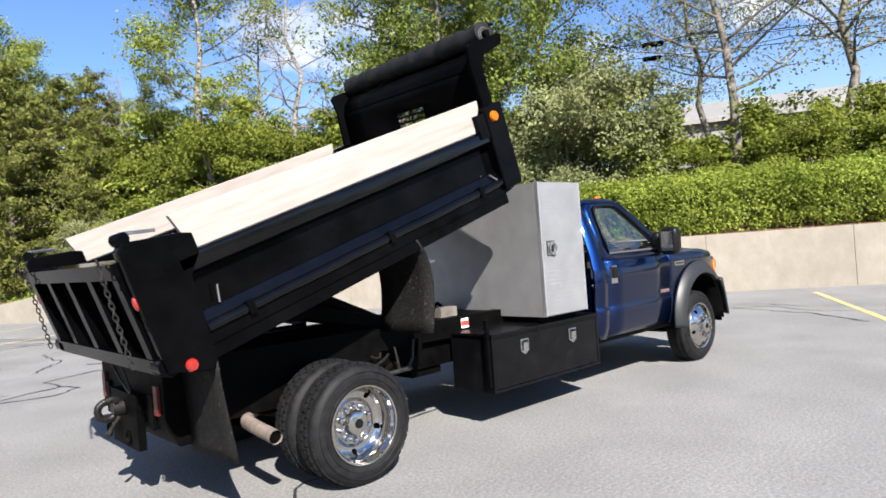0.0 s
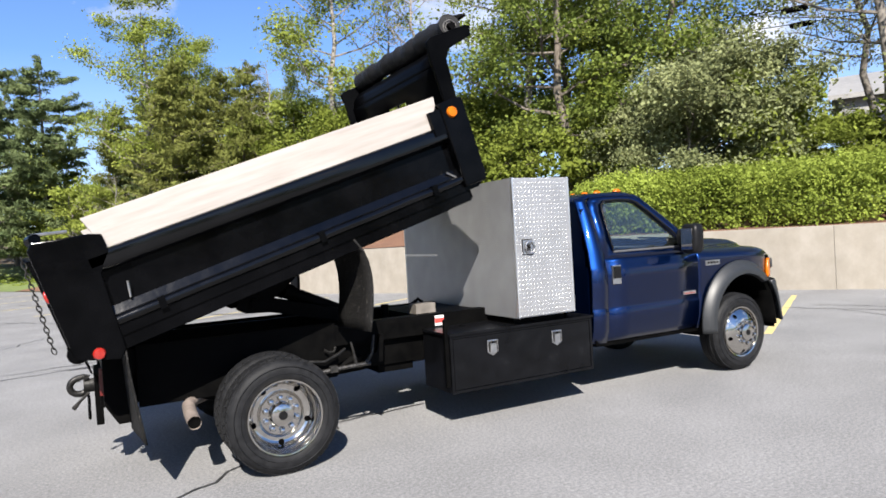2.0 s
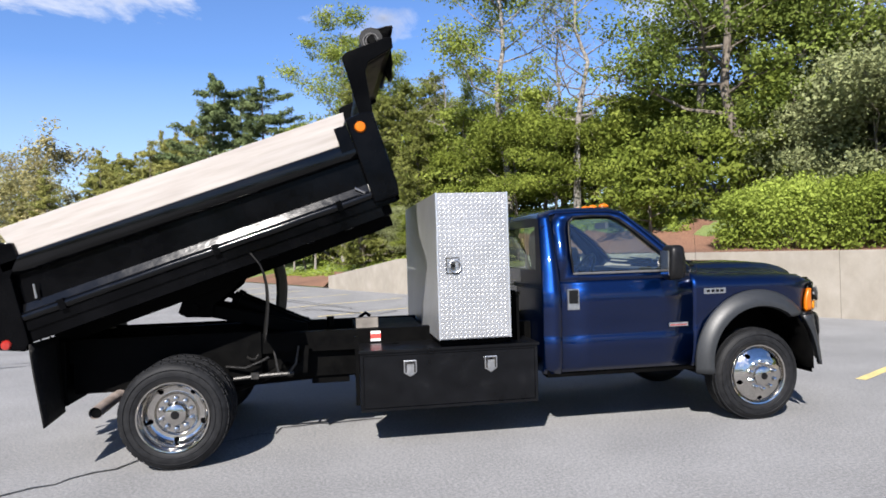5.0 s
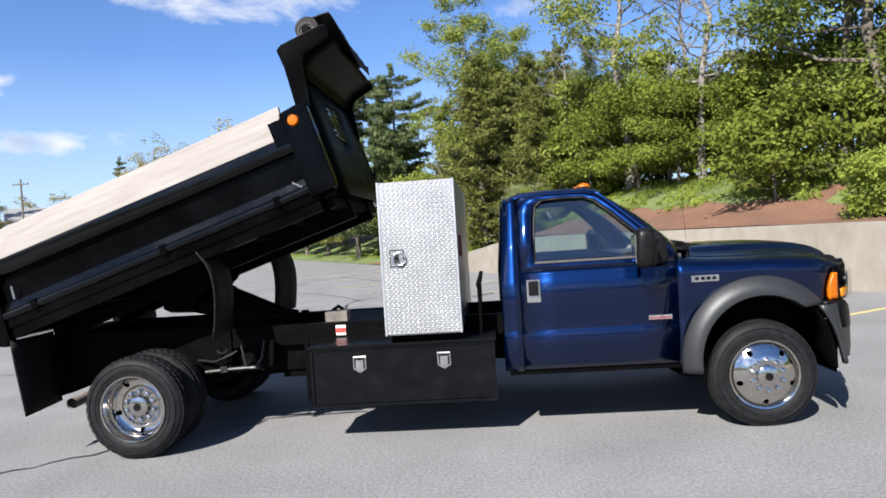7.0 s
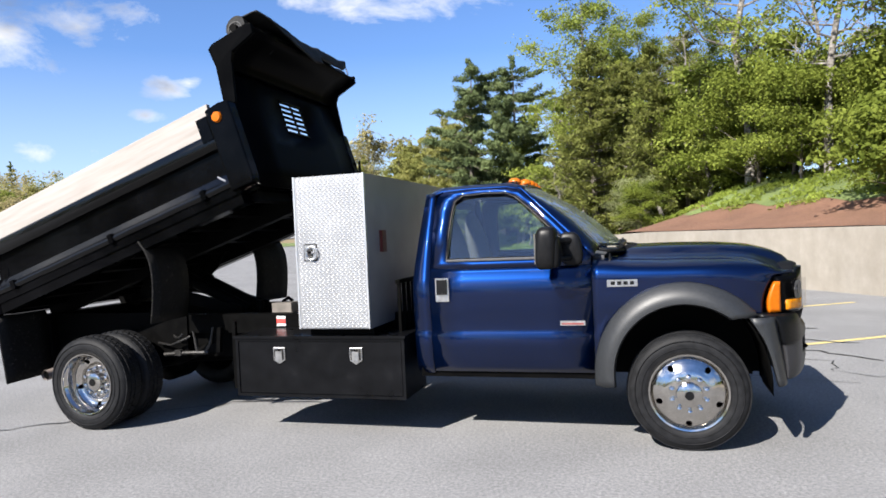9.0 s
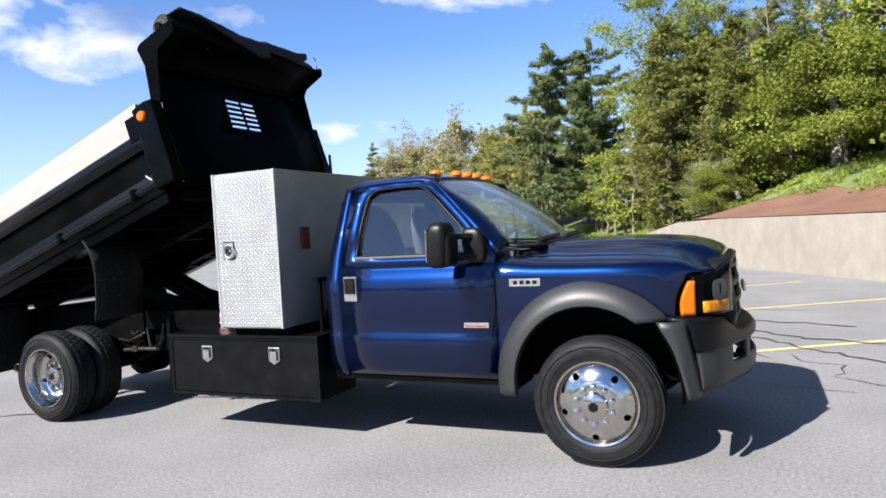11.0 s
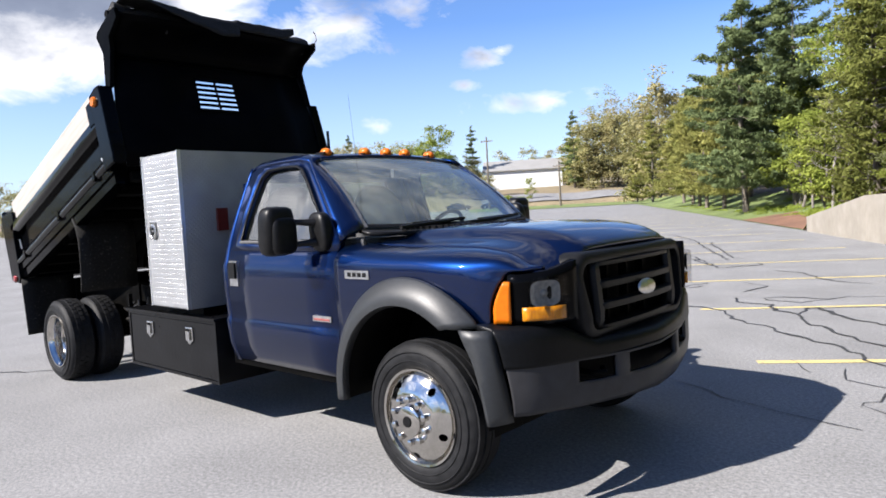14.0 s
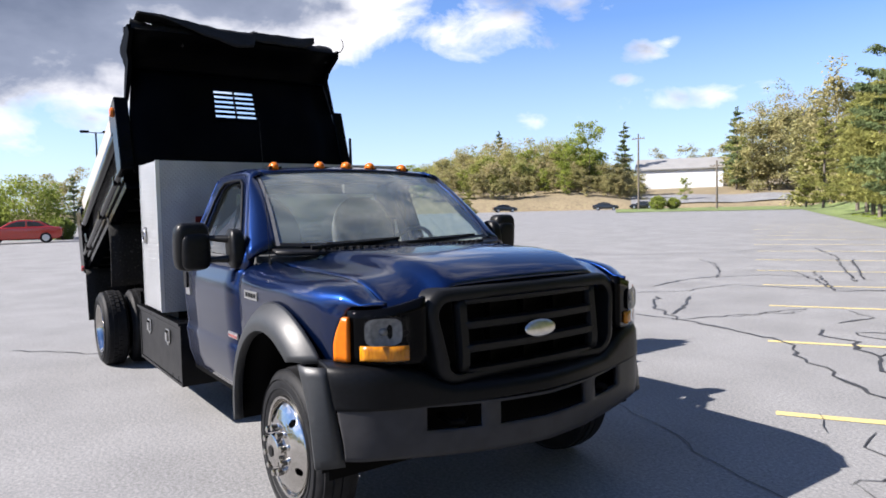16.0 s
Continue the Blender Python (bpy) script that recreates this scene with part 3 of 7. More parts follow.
def crack(way, width, seed, jitter=0.03, label="black tar-sealed crack wandering across the asphalt"):
    """A sealed crack along a rough course, with small kinks, swelling where the tar pooled."""
    rnd = random.Random(seed)
    bm, pts = bmesh.new(), []
    for (x0, y0), (x1, y1) in zip(way, way[1:]):
        d = Vector((x1 - x0, y1 - y0, 0))
        n = max(2, int(d.length / 0.14))
        for k in range(n):
            p = Vector((x0, y0, 0)) + d * (k / n)
            if pts:
                p += Vector((rnd.gauss(0, jitter), rnd.gauss(0, jitter), 0))
            pts.append(p)
    pts.append(Vector((way[-1][0], way[-1][1], 0)))
    ribbon(bm, pts, width * 0.8, rnd)
    return tagged(part("sealed_crack", bm, TAR, None, "", 0), label, "crack", "sealed cracks", "structure")


# ---- the truck ----
TRUCK = empty("dump_truck", "dark blue single-cab dump truck with raised black bed on asphalt", "truck")
AX_R, AX_F, WZ = 0.0, 4.80, 0.398

SIDE = [(0.44, 0.90), (0.50, 0.945), (0.62, 0.985), (0.785, 1.002), (0.805, 0.992), (0.83, 0.990), (1.0, 1.004), (1.165, 1.006), (1.195, 0.992), (1.33, 0.958), (1.50, 0.895), (1.70, 0.81), (1.84, 0.745), (1.90, 0.70)]


def side_y(x, z):
    y = curve_at(z, SIDE)
    if x > 4.9:
        y -= 0.10 * ((x - 4.9) / 0.5) ** 2
    if x < 3.02:
        y -= 0.05 * ((3.02 - x) / 0.13) ** 2
    return y


def ring_panel(outer, inner, sgn, inset=0.0):
    bm = bmesh.new()
    rows = [[bm.verts.new((x, sgn * (side_y(x, z) - inset), z)) for x, z in loop] for loop in (outer, inner)]
    n = len(outer)
    for i in range(n):
        j = (i + 1) % n
        bm.faces.new((rows[0][i], rows[0][j], rows[1][j], rows[1][i]))
    return bm


DOOR_OUT = [(3.035, 1.268), (3.036, 1.55), (3.04, 1.73), (3.055, 1.81), (3.11, 1.852), (3.40, 1.866), (3.58, 1.861), (3.70, 1.832), (3.81, 1.742), (3.94, 1.617), (4.07, 1.482), (4.195, 1.345), (4.195, 1.268), (3.9, 1.268), (3.6, 1.268), (3.3, 1.268)]
DOOR_IN = [(3.155, 1.335), (3.162, 1.53), (3.175, 1.68), (3.19, 1.765), (3.245, 1.808), (3.42, 1.818), (3.57, 1.813), (3.65, 1.785), (3.755, 1.695), (3.875, 1.578), (3.97, 1.482), (4.06, 1.385), (4.04, 1.335), (3.84, 1.332), (3.74, 1.335), (3.4, 1.335)]


def build_cab():
    for sgn in (-1, 1):
        # door: lower skin, window frame, glass, handle
        zs = [0.515, 0.56, 0.62, 0.70, 0.785, 0.805, 0.83, 0.92, 1.0, 1.08, 1.165, 1.195, 1.24, 1.27]
        bm = grid(bmesh.new(), lambda x, z: (x, sgn * side_y(x, z), z), [3.035, 3.3, 3.6, 3.9, 4.195], zs)
        outward(bm, (0, sgn, 0))
        door = part("door", bm, BLUE, TRUCK, "dark blue cab door with a light crease along its foot")
        solid(door, 0.045)
        solid(part("window_frame", outward(ring_panel(DOOR_OUT, DOOR_IN, sgn), (0, sgn, 0)), BLUE, door), 0.05)
        solid(part("window_seal", ring_panel([(x + 0.005 * (1 if x > 3.5 else -1), z + 0.005) for x, z in DOOR_IN], [(x - 0.009 * (1 if x > 3.6 else -1), z - 0.007 * (1 if z > 1.5 else -1)) for x, z in DOOR_IN], sgn, -0.004), PLASTIC, door), 0.012, 0)
        bm = bmesh.new()
        bm.faces.new([bm.verts.new((x, sgn * (side_y(x, z) - 0.022), z)) for x, z in DOOR_IN])
        bmesh.ops.triangulate(bm, faces=bm.faces)
        outward(bm, (0, sgn, 0))
        gl = part("window", bm, SIDE_GLASS, door, "lightly tinted side window", 0)
        gl.visible_shadow = False
        zb = min(z for x, z in DOOR_IN)
        bm = tube(bmesh.new(), [(x, sgn * (side_y(x, zb) + 0.004), zb - 0.004) for x in (min(x for x, z in DOOR_IN if z < zb + 0.03), 3.6, max(x for x, z in DOOR_IN if z < zb + 0.03))], 0.010, 6)
        part("belt_strip", bm, SEAL_GREY, door, "pale weather strip below the glass")
        hx, hz, hy = 3.13, 1.125, sgn * 1.006
        bm = boxes((hx - 0.05, hx + 0.05, min(hy - sgn * 0.01, hy + sgn * 0.012), max(hy - sgn * 0.01, hy + sgn * 0.012), hz - 0.09, hz + 0.08))
        hb = part("handle_bezel", bm, STEEL, door, "bright metal recess round the handle", 40, 0.008)
        bm = boxes((hx - 0.037, hx + 0.037, min(hy + sgn * 0.014, hy + sgn * 0.028), max(hy + sgn * 0.014, hy + sgn * 0.028), hz - 0.038, hz + 0.070))
        part("handle", bm, PLASTIC, door, "black paddle handle", 40, 0.006)
        # door badge strip, red and silver bars with no lettering
        sx = 4.06
        part("emblem", boxes((sx - 0.085, sx + 0.085, min(sgn * 1.0, sgn * 1.008), max(sgn * 1.0, sgn * 1.008), 0.855, 0.888)), STEEL, door, "narrow silver emblem strip", 40, 0.003)
        part("emblem_band", boxes((sx - 0.075, sx + 0.075, min(sgn * 1.008, sgn * 1.0105), max(sgn * 1.008, sgn * 1.0105), 0.861, 0.874)), EMBLEM_RED, door, "dark red band on the emblem", 0)
        # rear corner
        zz = [0.50, 0.56, 0.62, 0.70, 0.785, 0.805, 0.83, 1.0, 1.165, 1.195, 1.33, 1.5, 1.62, 1.70, 1.76, 1.80, 1.84]
        bm = grid(bmesh.new(), lambda x, z: (x + 0.055 * max(0, (z - 1.2) / 0.64) * (3.03 - x) / 0.14, sgn * side_y(x, z), z), [2.885, 2.895, 2.91, 2.935, 2.97, 3.029], zz)
        outward(bm, (0, sgn, 0))
        solid(part("cab_corner", bm, BLUE, TRUCK), 0.03)
        # roof rail over the door
        def rail(s, k):
            x = 2.95 + (3.72 - 2.95) * s
            y0, z0 = side_y(x, 1.85) + 0.006, curve_at(x, [(2.94, 1.79), (3.0, 1.825), (3.08, 1.85), (3.3, 1.86), (3.6, 1.858), (3.72, 1.826)])
            return (x, sgn * (y0 - 0.075 * k), z0 + 0.034 * math.sin(k * 1.5))
        bm = grid(bmesh.new(), rail, steps(0, 1, 12), steps(0, 1, 4))
        bmesh.ops.recalc_face_normals(bm, faces=bm.faces)
        outward(bm, (0, sgn, 1))
        solid(part("roof_rail", bm, BLUE, TRUCK), 0.02)
        # windscreen pillar
        def pillar(s, k):
            a = Vector((4.215 - 0.515 * s, side_y(3.8, 1.335 + 0.50 * s) + 0.004, 1.335 + 0.50 * s))
            b = Vector((4.243 - 0.622 * s, 0.788 - 0.104 * s, 1.395 + 0.476 * s))
            p = a.lerp(b, k)
            bulge = 0.010 * math.sin(math.pi * k)
            swell = 0.03 * math.sin(math.pi * s) * k
            return (p.x + bulge + swell, sgn * (p.y + bulge * 0.4), p.z + bulge + swell)
        bm = grid(bmesh.new(), pillar, steps(0, 1, 10), steps(0, 1, 5))
        bmesh.ops.recalc_face_normals(bm, faces=bm.faces)
        outward(bm, (0.6, sgn, 0.6))
        solid(part("windscreen_pillar", bm, BLUE, TRUCK), 0.03)
        # sill
        part("sill", boxes((2.92, 4.25, min(sgn * 0.80, sgn * 0.93), max(sgn * 0.80, sgn * 0.93), 0.47, 0.53)), CHASSIS, TRUCK, "", 40, 0.015)
    # roof
    def roof(x, k):
        half = curve_at(x, [(2.98, 0.62), (3.03, 0.67), (3.2, 0.69), (3.62, 0.688), (3.66, 0.67)])
        z = curve_at(x, [(2.97, 1.80), (3.0, 1.835), (3.06, 1.862), (3.2, 1.885), (3.45, 1.893), (3.60, 1.882), (3.67, 1.862)])
        return (x + 0.05 * (1 - k * k) * (1 if x > 3.4 else 0), half * k, z + 0.024 * (1 - k * k))
    bm = grid(bmesh.new(), roof, [2.97, 2.985, 3.0, 3.03, 3.06, 3.12, 3.2, 3.3, 3.45, 3.55, 3.60, 3.64, 3.67], steps(-1, 1, 14))
    bmesh.ops.recalc_face_normals(bm, faces=bm.faces)
    outward(bm, (0, 0, 1))
    solid(part("roof", bm, BLUE, TRUCK), 0.03)
    bm = grid(bmesh.new(), lambda x, k: (x, 0.66 * k, 1.835 + 0.015 * (1 - k * k)), steps(3.0, 3.6, 4), steps(-1, 1, 6))
    part("headliner", bm, HEADLINER, TRUCK, "light grey headliner")
    # windscreen
    def ws(s, k):
        bx, bz = 4.235 + 0.17 * (1 - k * k), 1.392 - 0.02 * (1 - k * k)
        tx, tz = 3.615 + 0.075 * (1 - k * k), 1.867 + 0.018 * (1 - k * k)
        y = (0.80 + (0.695 - 0.80) * s) * k
        bulge = 0.03 * math.sin(math.pi * s)
        return (bx + (tx - bx) * s + bulge, y, bz + (tz - bz) * s + bulge)
    bm = grid(bmesh.new(), ws, steps(0, 1, 10), steps(-1, 1, 16))
    outward(bm, (1, 0, 1))
    glass = part("windscreen", bm, GLASS, TRUCK, "clear curved windscreen with a dark edge")
    glass.visible_shadow = False
    for lo, hi, along in ((0.0, 0.03, 1), (0.965, 1.0, 1), (-0.99, -0.965, 0), (0.965, 0.99, 0)):
        fn = (lambda a, b: tuple(Vector(ws(a, b)) + Vector((0.006, 0, 0.006))))
        bm = grid(bmesh.new(), fn, steps(lo, hi, 1) if along else steps(0, 1, 10), steps(-1, 1, 16) if along else steps(lo, hi, 1))
        part("windscreen_seal", bm, PLASTIC if along else SEAL_GREY, TRUCK)
    # back wall with its window opening
    bm = bmesh.new()
    for x0, y0, y1, z0, z1 in ((2.905, -0.88, 0.88, 0.5, 1.20), (2.93, -0.82, 0.82, 1.20, 1.36), (2.945, -0.78, -0.60, 1.36, 1.74), (2.945, 0.60, 0.78, 1.36, 1.74), (2.955, -0.70, 0.70, 1.74, 1.81)):
        box(bm, x0, x0 + 0.035, y0, y1, z0, z1)
    part("back_wall", bm, BLUE, TRUCK, "", 40)
    rg = part("rear_window", outward(grid(bmesh.new(), lambda y, z: (2.962, y, z), [-0.60, 0.60], [1.36, 1.74]), (-1, 0, 0)), SIDE_GLASS, TRUCK, "tinted rear window of the cab", 0)
    rg.visible_shadow = False
    # upright rod beside the far side of the bed
    part("guide_rod", tube(bmesh.new(), [(1.64, 1.065, 1.96), (1.64, 1.065, 2.14), (1.635, 1.065, 2.36)], [0.02, 0.016, 0.014], 6), PLASTIC, TRUCK, "upright black rod beside the bed")
    # cowl below the windscreen
    bm = grid(bmesh.new(), lambda s, k: (4.225 + 0.175 * (1 - k * k) + s * 0.10, 0.82 * k, 1.385 - 0.02 * (1 - k * k) - 0.02 * s), steps(0, 1, 3), steps(-1, 1, 14))
    solid(part("cowl", bm, PLASTIC, TRUCK, "black vented cowl panel"), 0.02)
    for k in range(26):
        y = -0.6 + k * 0.048
        bx = 4.225 + 0.175 * (1 - (y / 0.82) ** 2)
        part("cowl_slat", boxes((bx + 0.05, bx + 0.10, y, y + 0.022, 1.366, 1.382)), PLASTIC, TRUCK)
    for y0, y1 in ((-0.66, -0.06), (-0.02, 0.54)):
        bm = tube(bmesh.new(), [(4.395, y0 + 0.02, 1.385), (4.402, y0 * 0.4 + y1 * 0.6, 1.402), (4.38, y1 - 0.02, 1.410)], [0.014, 0.011, 0.007], 6)
        wiper = part("wiper", bm, PLASTIC, TRUCK, "black windscreen wiper")
        part("wiper_blade", tube(bmesh.new(), [(4.385, y0 + 0.12, 1.402), (4.372, y1 + 0.03, 1.416)], 0.010, 5), RUBBER, wiper)
    # clearance lamps on the roof
    for y in (-0.545, -0.222, -0.02, 0.175, 0.46):
        x = 3.595 + 0.05 * (1 - (y / 0.69) ** 2)
        bm = bmesh.new()
        bmesh.ops.create_uvsphere(bm, u_segments=14, v_segments=8, radius=1.0)
        bmesh.ops.transform(bm, matrix=Matrix.Translation((x, y, 1.895 + 0.018 * (1 - (y / 0.69) ** 2))) @ Matrix.Diagonal((0.050, 0.034, 0.034, 1)), verts=bm.verts)
        lamp = part("clearance_lamp", bm, AMBER, TRUCK, "amber dome lamp")
        part("lamp_base", boxes((x - 0.058, x + 0.030, y - 0.042, y + 0.042, 1.888, 1.906)), PLASTIC, lamp, "", 40, 0.01)


def build_cabin():
    bm = boxes((3.08, 3.62, -0.82, 0.82, 0.78, 0.98))
    seat = part("seat", bm, SEAT, TRUCK, "grey cloth seat bench", 50, 0.06)
    for y in (-0.42, 0.42):
        def back(k, h):
            wide = 0.27 * math.sqrt(max(0.0, 1 - max(0.0, (h - 0.60) / 0.42) ** 2)) + 0.012
            deep = 0.075 * (1 - 0.35 * h) * math.sqrt(max(0.02, 1 - h ** 8))
            a = k * 2 * math.pi
            return (3.17 - 0.16 * h + deep * math.copysign(abs(math.cos(a)) ** 0.6, math.cos(a)), y + wide * math.copysign(abs(math.sin(a)) ** 0.6, math.sin(a)), 0.95 + 0.76 * h)
        bm = grid(bmesh.new(), back, steps(0, 1, 20), steps(0, 1, 14))
        bmesh.ops.remove_doubles(bm, verts=bm.verts, dist=0.0004)
        bmesh.ops.recalc_face_normals(bm, faces=bm.faces)
        part("backrest", bm, SEAT, seat, "grey high-backed bucket rest", 60)
    part("dashboard", boxes((3.92, 4.28, -0.84, 0.84, 1.02, 1.33)), TRIM_IN, TRUCK, "dark grey dashboard", 50, 0.06)
    part("cab_floor", boxes((2.95, 4.25, -0.90, 0.90, 0.52, 0.60)), TRIM_IN, TRUCK)
    bm, c, ax = bmesh.new(), Vector((3.78, 0.42, 1.30)), Vector((-0.85, 0, 0.5)).normalized()
    side, up = Vector((0, 1, 0)), Vector((0.5, 0, 0.85)).normalized()
    ring = [c + (side * math.cos(a) + up * math.sin(a)) * 0.19 for a in steps(0, 2 * math.pi, 28)]
    tube(bm, ring, 0.016, 6, False)
    for a in (0.2, 2.94, 4.71):
        tube(bm, [c, c + (side * math.cos(a) + up * math.sin(a)) * 0.185], 0.014, 5)
    tube(bm, [c, c + Vector((0.25, 0, -0.14))], [0.05, 0.03], 8)
    part("steering_wheel", bm, TRIM_IN, TRUCK, "dark steering wheel")
    part("rear_view_mirror", boxes((3.80, 3.83, -0.13, 0.13, 1.72, 1.78)), TRIM_IN, TRUCK, "", 40, 0.01)


def hood_z(x, y):
    zc = curve_at(x, [(4.20, 1.352), (4.5, 1.360), (4.8, 1.362), (5.1, 1.354), (5.3, 1.334), (5.42, 1.304), (5.50, 1.266), (5.54, 1.228)])
    a = abs(y)
    z = zc - 0.035 * (a / 0.8) ** 2
    dome = 1 / (1 + math.exp((a - (0.575 - 0.05 * (x - 4.2))) / 0.014))
    z += (0.042 * dome - 0.024) * min(1, (x - 4.2) / 0.25)
    z -= 0.03 * max(0, (a - 0.70) / 0.1) ** 2 * 0.6
    w = min(1, max(0, (a - 0.42) / 0.30))
    z -= w * w * (3 - 2 * w) * (0.075 * max(0, (x - 5.16) / 0.36) ** 2.2 + 0.018 * min(1, max(0, (x - 4.3) / 0.4)))
    return z


def arch_low(x):
    dx = (x - 4.785) / 0.535
    return 0.50 + 0.605 * math.sqrt(max(0.0, 1 - dx * dx)) if abs(dx) < 1 else 0.50


def build_front():
    def hood(s, k):
        y = 0.775 * k
        rear = 4.225 + 0.165 * (1 - k * k) + 0.08
        front = 5.535 - 0.04 * k * k
        x = rear + (front - rear) * s
        return (x, y, hood_z(x + 0.04 * k * k * s, y))
    bm = grid(bmesh.new(), hood, steps(0, 0.9, 16) + [0.94, 0.97, 0.985, 1.0], steps(-1, 1, 44))
    outward(bm, (0, 0, 1))
    solid(part("hood", bm, BLUE, TRUCK, "dark blue hood with a raised centre"), 0.03)
    for sgn in (-1, 1):
        plan = [(0, 5.545), (0.5, 5.49), (0.85, 5.41), (1.0, 5.355), (1.3, 5.235)], [(0, 0.625), (0.5, 0.775), (0.85, 0.864), (1.0, 0.893), (1.3, 0.945)]
        by_y = [(y, x) for (_, x), (_, y) in zip(*plan)]
        qs = [0, 0.04, 0.08, 0.095] + steps(0.11, 0.97, 24) + [0.985, 1.0]

        def fender(q, s):
            if s < 0.5:
                ang = s / 0.5 * math.pi / 2
                yo = 0.785 + (1.006 - 0.785) * math.sin(ang) ** 0.9
                ye = 0.785 + (0.905 - 0.785) * math.sin(ang) ** 0.9
                x = 4.20 + q * (curve_at(ye, by_y) + 0.012 - 4.20)
                zt = min(hood_z(min(x, 5.40), 0.775) + 0.004, 1.345)
                y = 0.785 + (side_y(min(x, 5.235), 1.16) - 0.785) * math.sin(ang) ** 0.9
                y += (ye - y) * max(0, (q - 0.85) / 0.15) ** 2
                zs = 1.165 - 0.042 * max(0, (q - 0.55) / 0.45) ** 1.5
                z = zs + (zt - zs) * (math.cos(ang) ** 0.8)
                z -= 0.01 * max(0, (q - 0.9) / 0.1)
            else:
                zs = 1.165 - 0.042 * max(0, (q - 0.55) / 0.45) ** 1.5
                z = zs + (arch_low(4.20 + q * 1.047) - zs) * (s - 0.5) / 0.5
                ends_at = curve_at(1.175 - 0.13 * max(0, (z - 0.99) / 0.14) ** 1.5, plan[0]) - 0.006
                x = 4.20 + q * (ends_at - 4.20)
                y = min(side_y(min(x, 5.235), z), curve_at(x, [(5.0, 1.05), (5.12, 1.005), (5.235, 0.960), (5.355, 0.905), (5.41, 0.875)]))
            return (x, sgn * y, z)
        bm = grid(bmesh.new(), fender, qs, steps(0, 1, 28))
        outward(bm, (0, sgn, 0.6))
        fen = part("fender", bm, BLUE, TRUCK, "dark blue front fender")
        solid(fen, 0.02)
        # name plate kept as plain bars
        p = part("name_plate", boxes((4.30, 4.50, min(sgn * 1.003, sgn * 1.012), max(sgn * 1.003, sgn * 1.012), 1.118, 1.165)), STEEL, fen, "small bright name plate with plain dark bars", 40, 0.004)
        for k in range(4):
            part("bar", boxes((4.325 + k * 0.042, 4.353 + k * 0.042, min(sgn * 1.012, sgn * 1.0145), max(sgn * 1.012, sgn * 1.0145), 1.13, 1.154)), PLASTIC, p)
        # wheel opening trim
        def flare(a, k):
            cx, cz = 4.785, 0.53
            rx, rz = 0.462 + 0.115 * k, 0.475 + 0.125 * k
            first = math.asin(0.372 / rz)
            if a < math.pi:
                a = first + (a - 0.70) * (math.pi - first) / (math.pi - 0.70)
            x, z = cx + rx * math.cos(a), cz + rz * math.sin(a)
            if a > math.pi:
                x, z = cx - rx + 0.01 * (a - math.pi), cz - (a - math.pi) * 0.6
            y = 1.085 - 0.075 * k ** 2.2 - (0.03 if k < 0.05 else 0)
            if x > 4.95:
                y -= 0.06 * ((x - 4.95) / 0.4) ** 2
            return (x, sgn * y, z)
        bm = grid(bmesh.new(), flare, steps(0.70, math.pi + 0.14, 34), [0, 0.05, 0.2, 0.4, 0.6, 0.8, 0.92, 1.0])
        bmesh.ops.recalc_face_normals(bm, faces=bm.faces)
        solid(part("wheel_arch_flare", bm, FLARE, TRUCK, "grey-black plastic wheel arch flare"), 0.03, 0)
        # wheel well
        bm = grid(bmesh.new(), lambda a, k: (4.785 + 0.515 * math.cos(a), sgn * (1.03 - 0.5 * k), 0.46 + 0.62 * math.sin(a)), steps(-0.05, math.pi + 0.05, 20), steps(0, 1, 2))
        solid(part("wheel_well", bm, CHASSIS, TRUCK), 0.01)
        part("well_back", boxes((4.20, 5.33, min(sgn * 0.53, sgn * 0.55), max(sgn * 0.53, sgn * 0.55), 0.46, 1.12)), CHASSIS, TRUCK)
        # lamp housing at the corner
        def housing(s, z):
            return (curve_at(s, plan[0]), sgn * curve_at(s, plan[1]), z)
        bm = grid(bmesh.new(), lambda c, w: housing(c, 0.915 + w * (0.236 + 0.055 * (1 - c) ** 2)), steps(0, 1, 10), steps(0, 1, 6))
        bmesh.ops.recalc_face_normals(bm, faces=bm.faces)
        hl = part("headlight", bm, BLACK, TRUCK, "black headlight housing with round lamp")
        solid(hl, 0.05, 0)
        # amber corner marker
        bm = grid(bmesh.new(), lambda k, z: Vector(housing(0.985 + (0.19 - 0.13 * max(0, (z - 0.99) / 0.14) ** 1.5) * k, z)) + Vector((0.018, sgn * 0.022, 0)), steps(0, 1, 5), steps(0.925, 1.122, 8))
        bmesh.ops.recalc_face_normals(bm, faces=bm.faces)
        solid(part("corner_marker", bm, AMBER, hl, "tall amber corner lens"), 0.03, 0)
        bm = grid(bmesh.new(), lambda k, z: (Vector(housing(k, z)) + Vector((0.028, sgn * 0.008, 0))), steps(0.26, 0.90, 6), [0.934, 0.948, 0.972, 0.998])
        bmesh.ops.recalc_face_normals(bm, faces=bm.faces)
        solid(part("turn_signal", bm, YELLOW_AMBER, hl, "amber turn signal below the lamp"), 0.02, 0)
        bm = bmesh.new()
        c = Vector(housing(0.66, 1.062)) + Vector((0.056, 0, 0))
        def bowl(r, a):
            cs, sn = math.cos(a), math.sin(a)
            q = (abs(cs) ** 4 + abs(sn) ** 4) ** -0.25
            return (-0.014 * (1 - r * r), 0.082 * r * q * cs, 0.060 * r * q * sn)
        grid(bm, bowl, [0.05, 0.3, 0.55, 0.75, 0.9, 1.0], steps(0, 2 * math.pi, 28))
        turn = Matrix.Translation(c) @ Matrix.Rotation(sgn * 0.42, 4, "Z")
        bmesh.ops.transform(bm, matrix=turn, verts=bm.verts)
        part("lamp_bowl", bm, LAMP_SILVER, hl, "smoky silver reflector bowl")
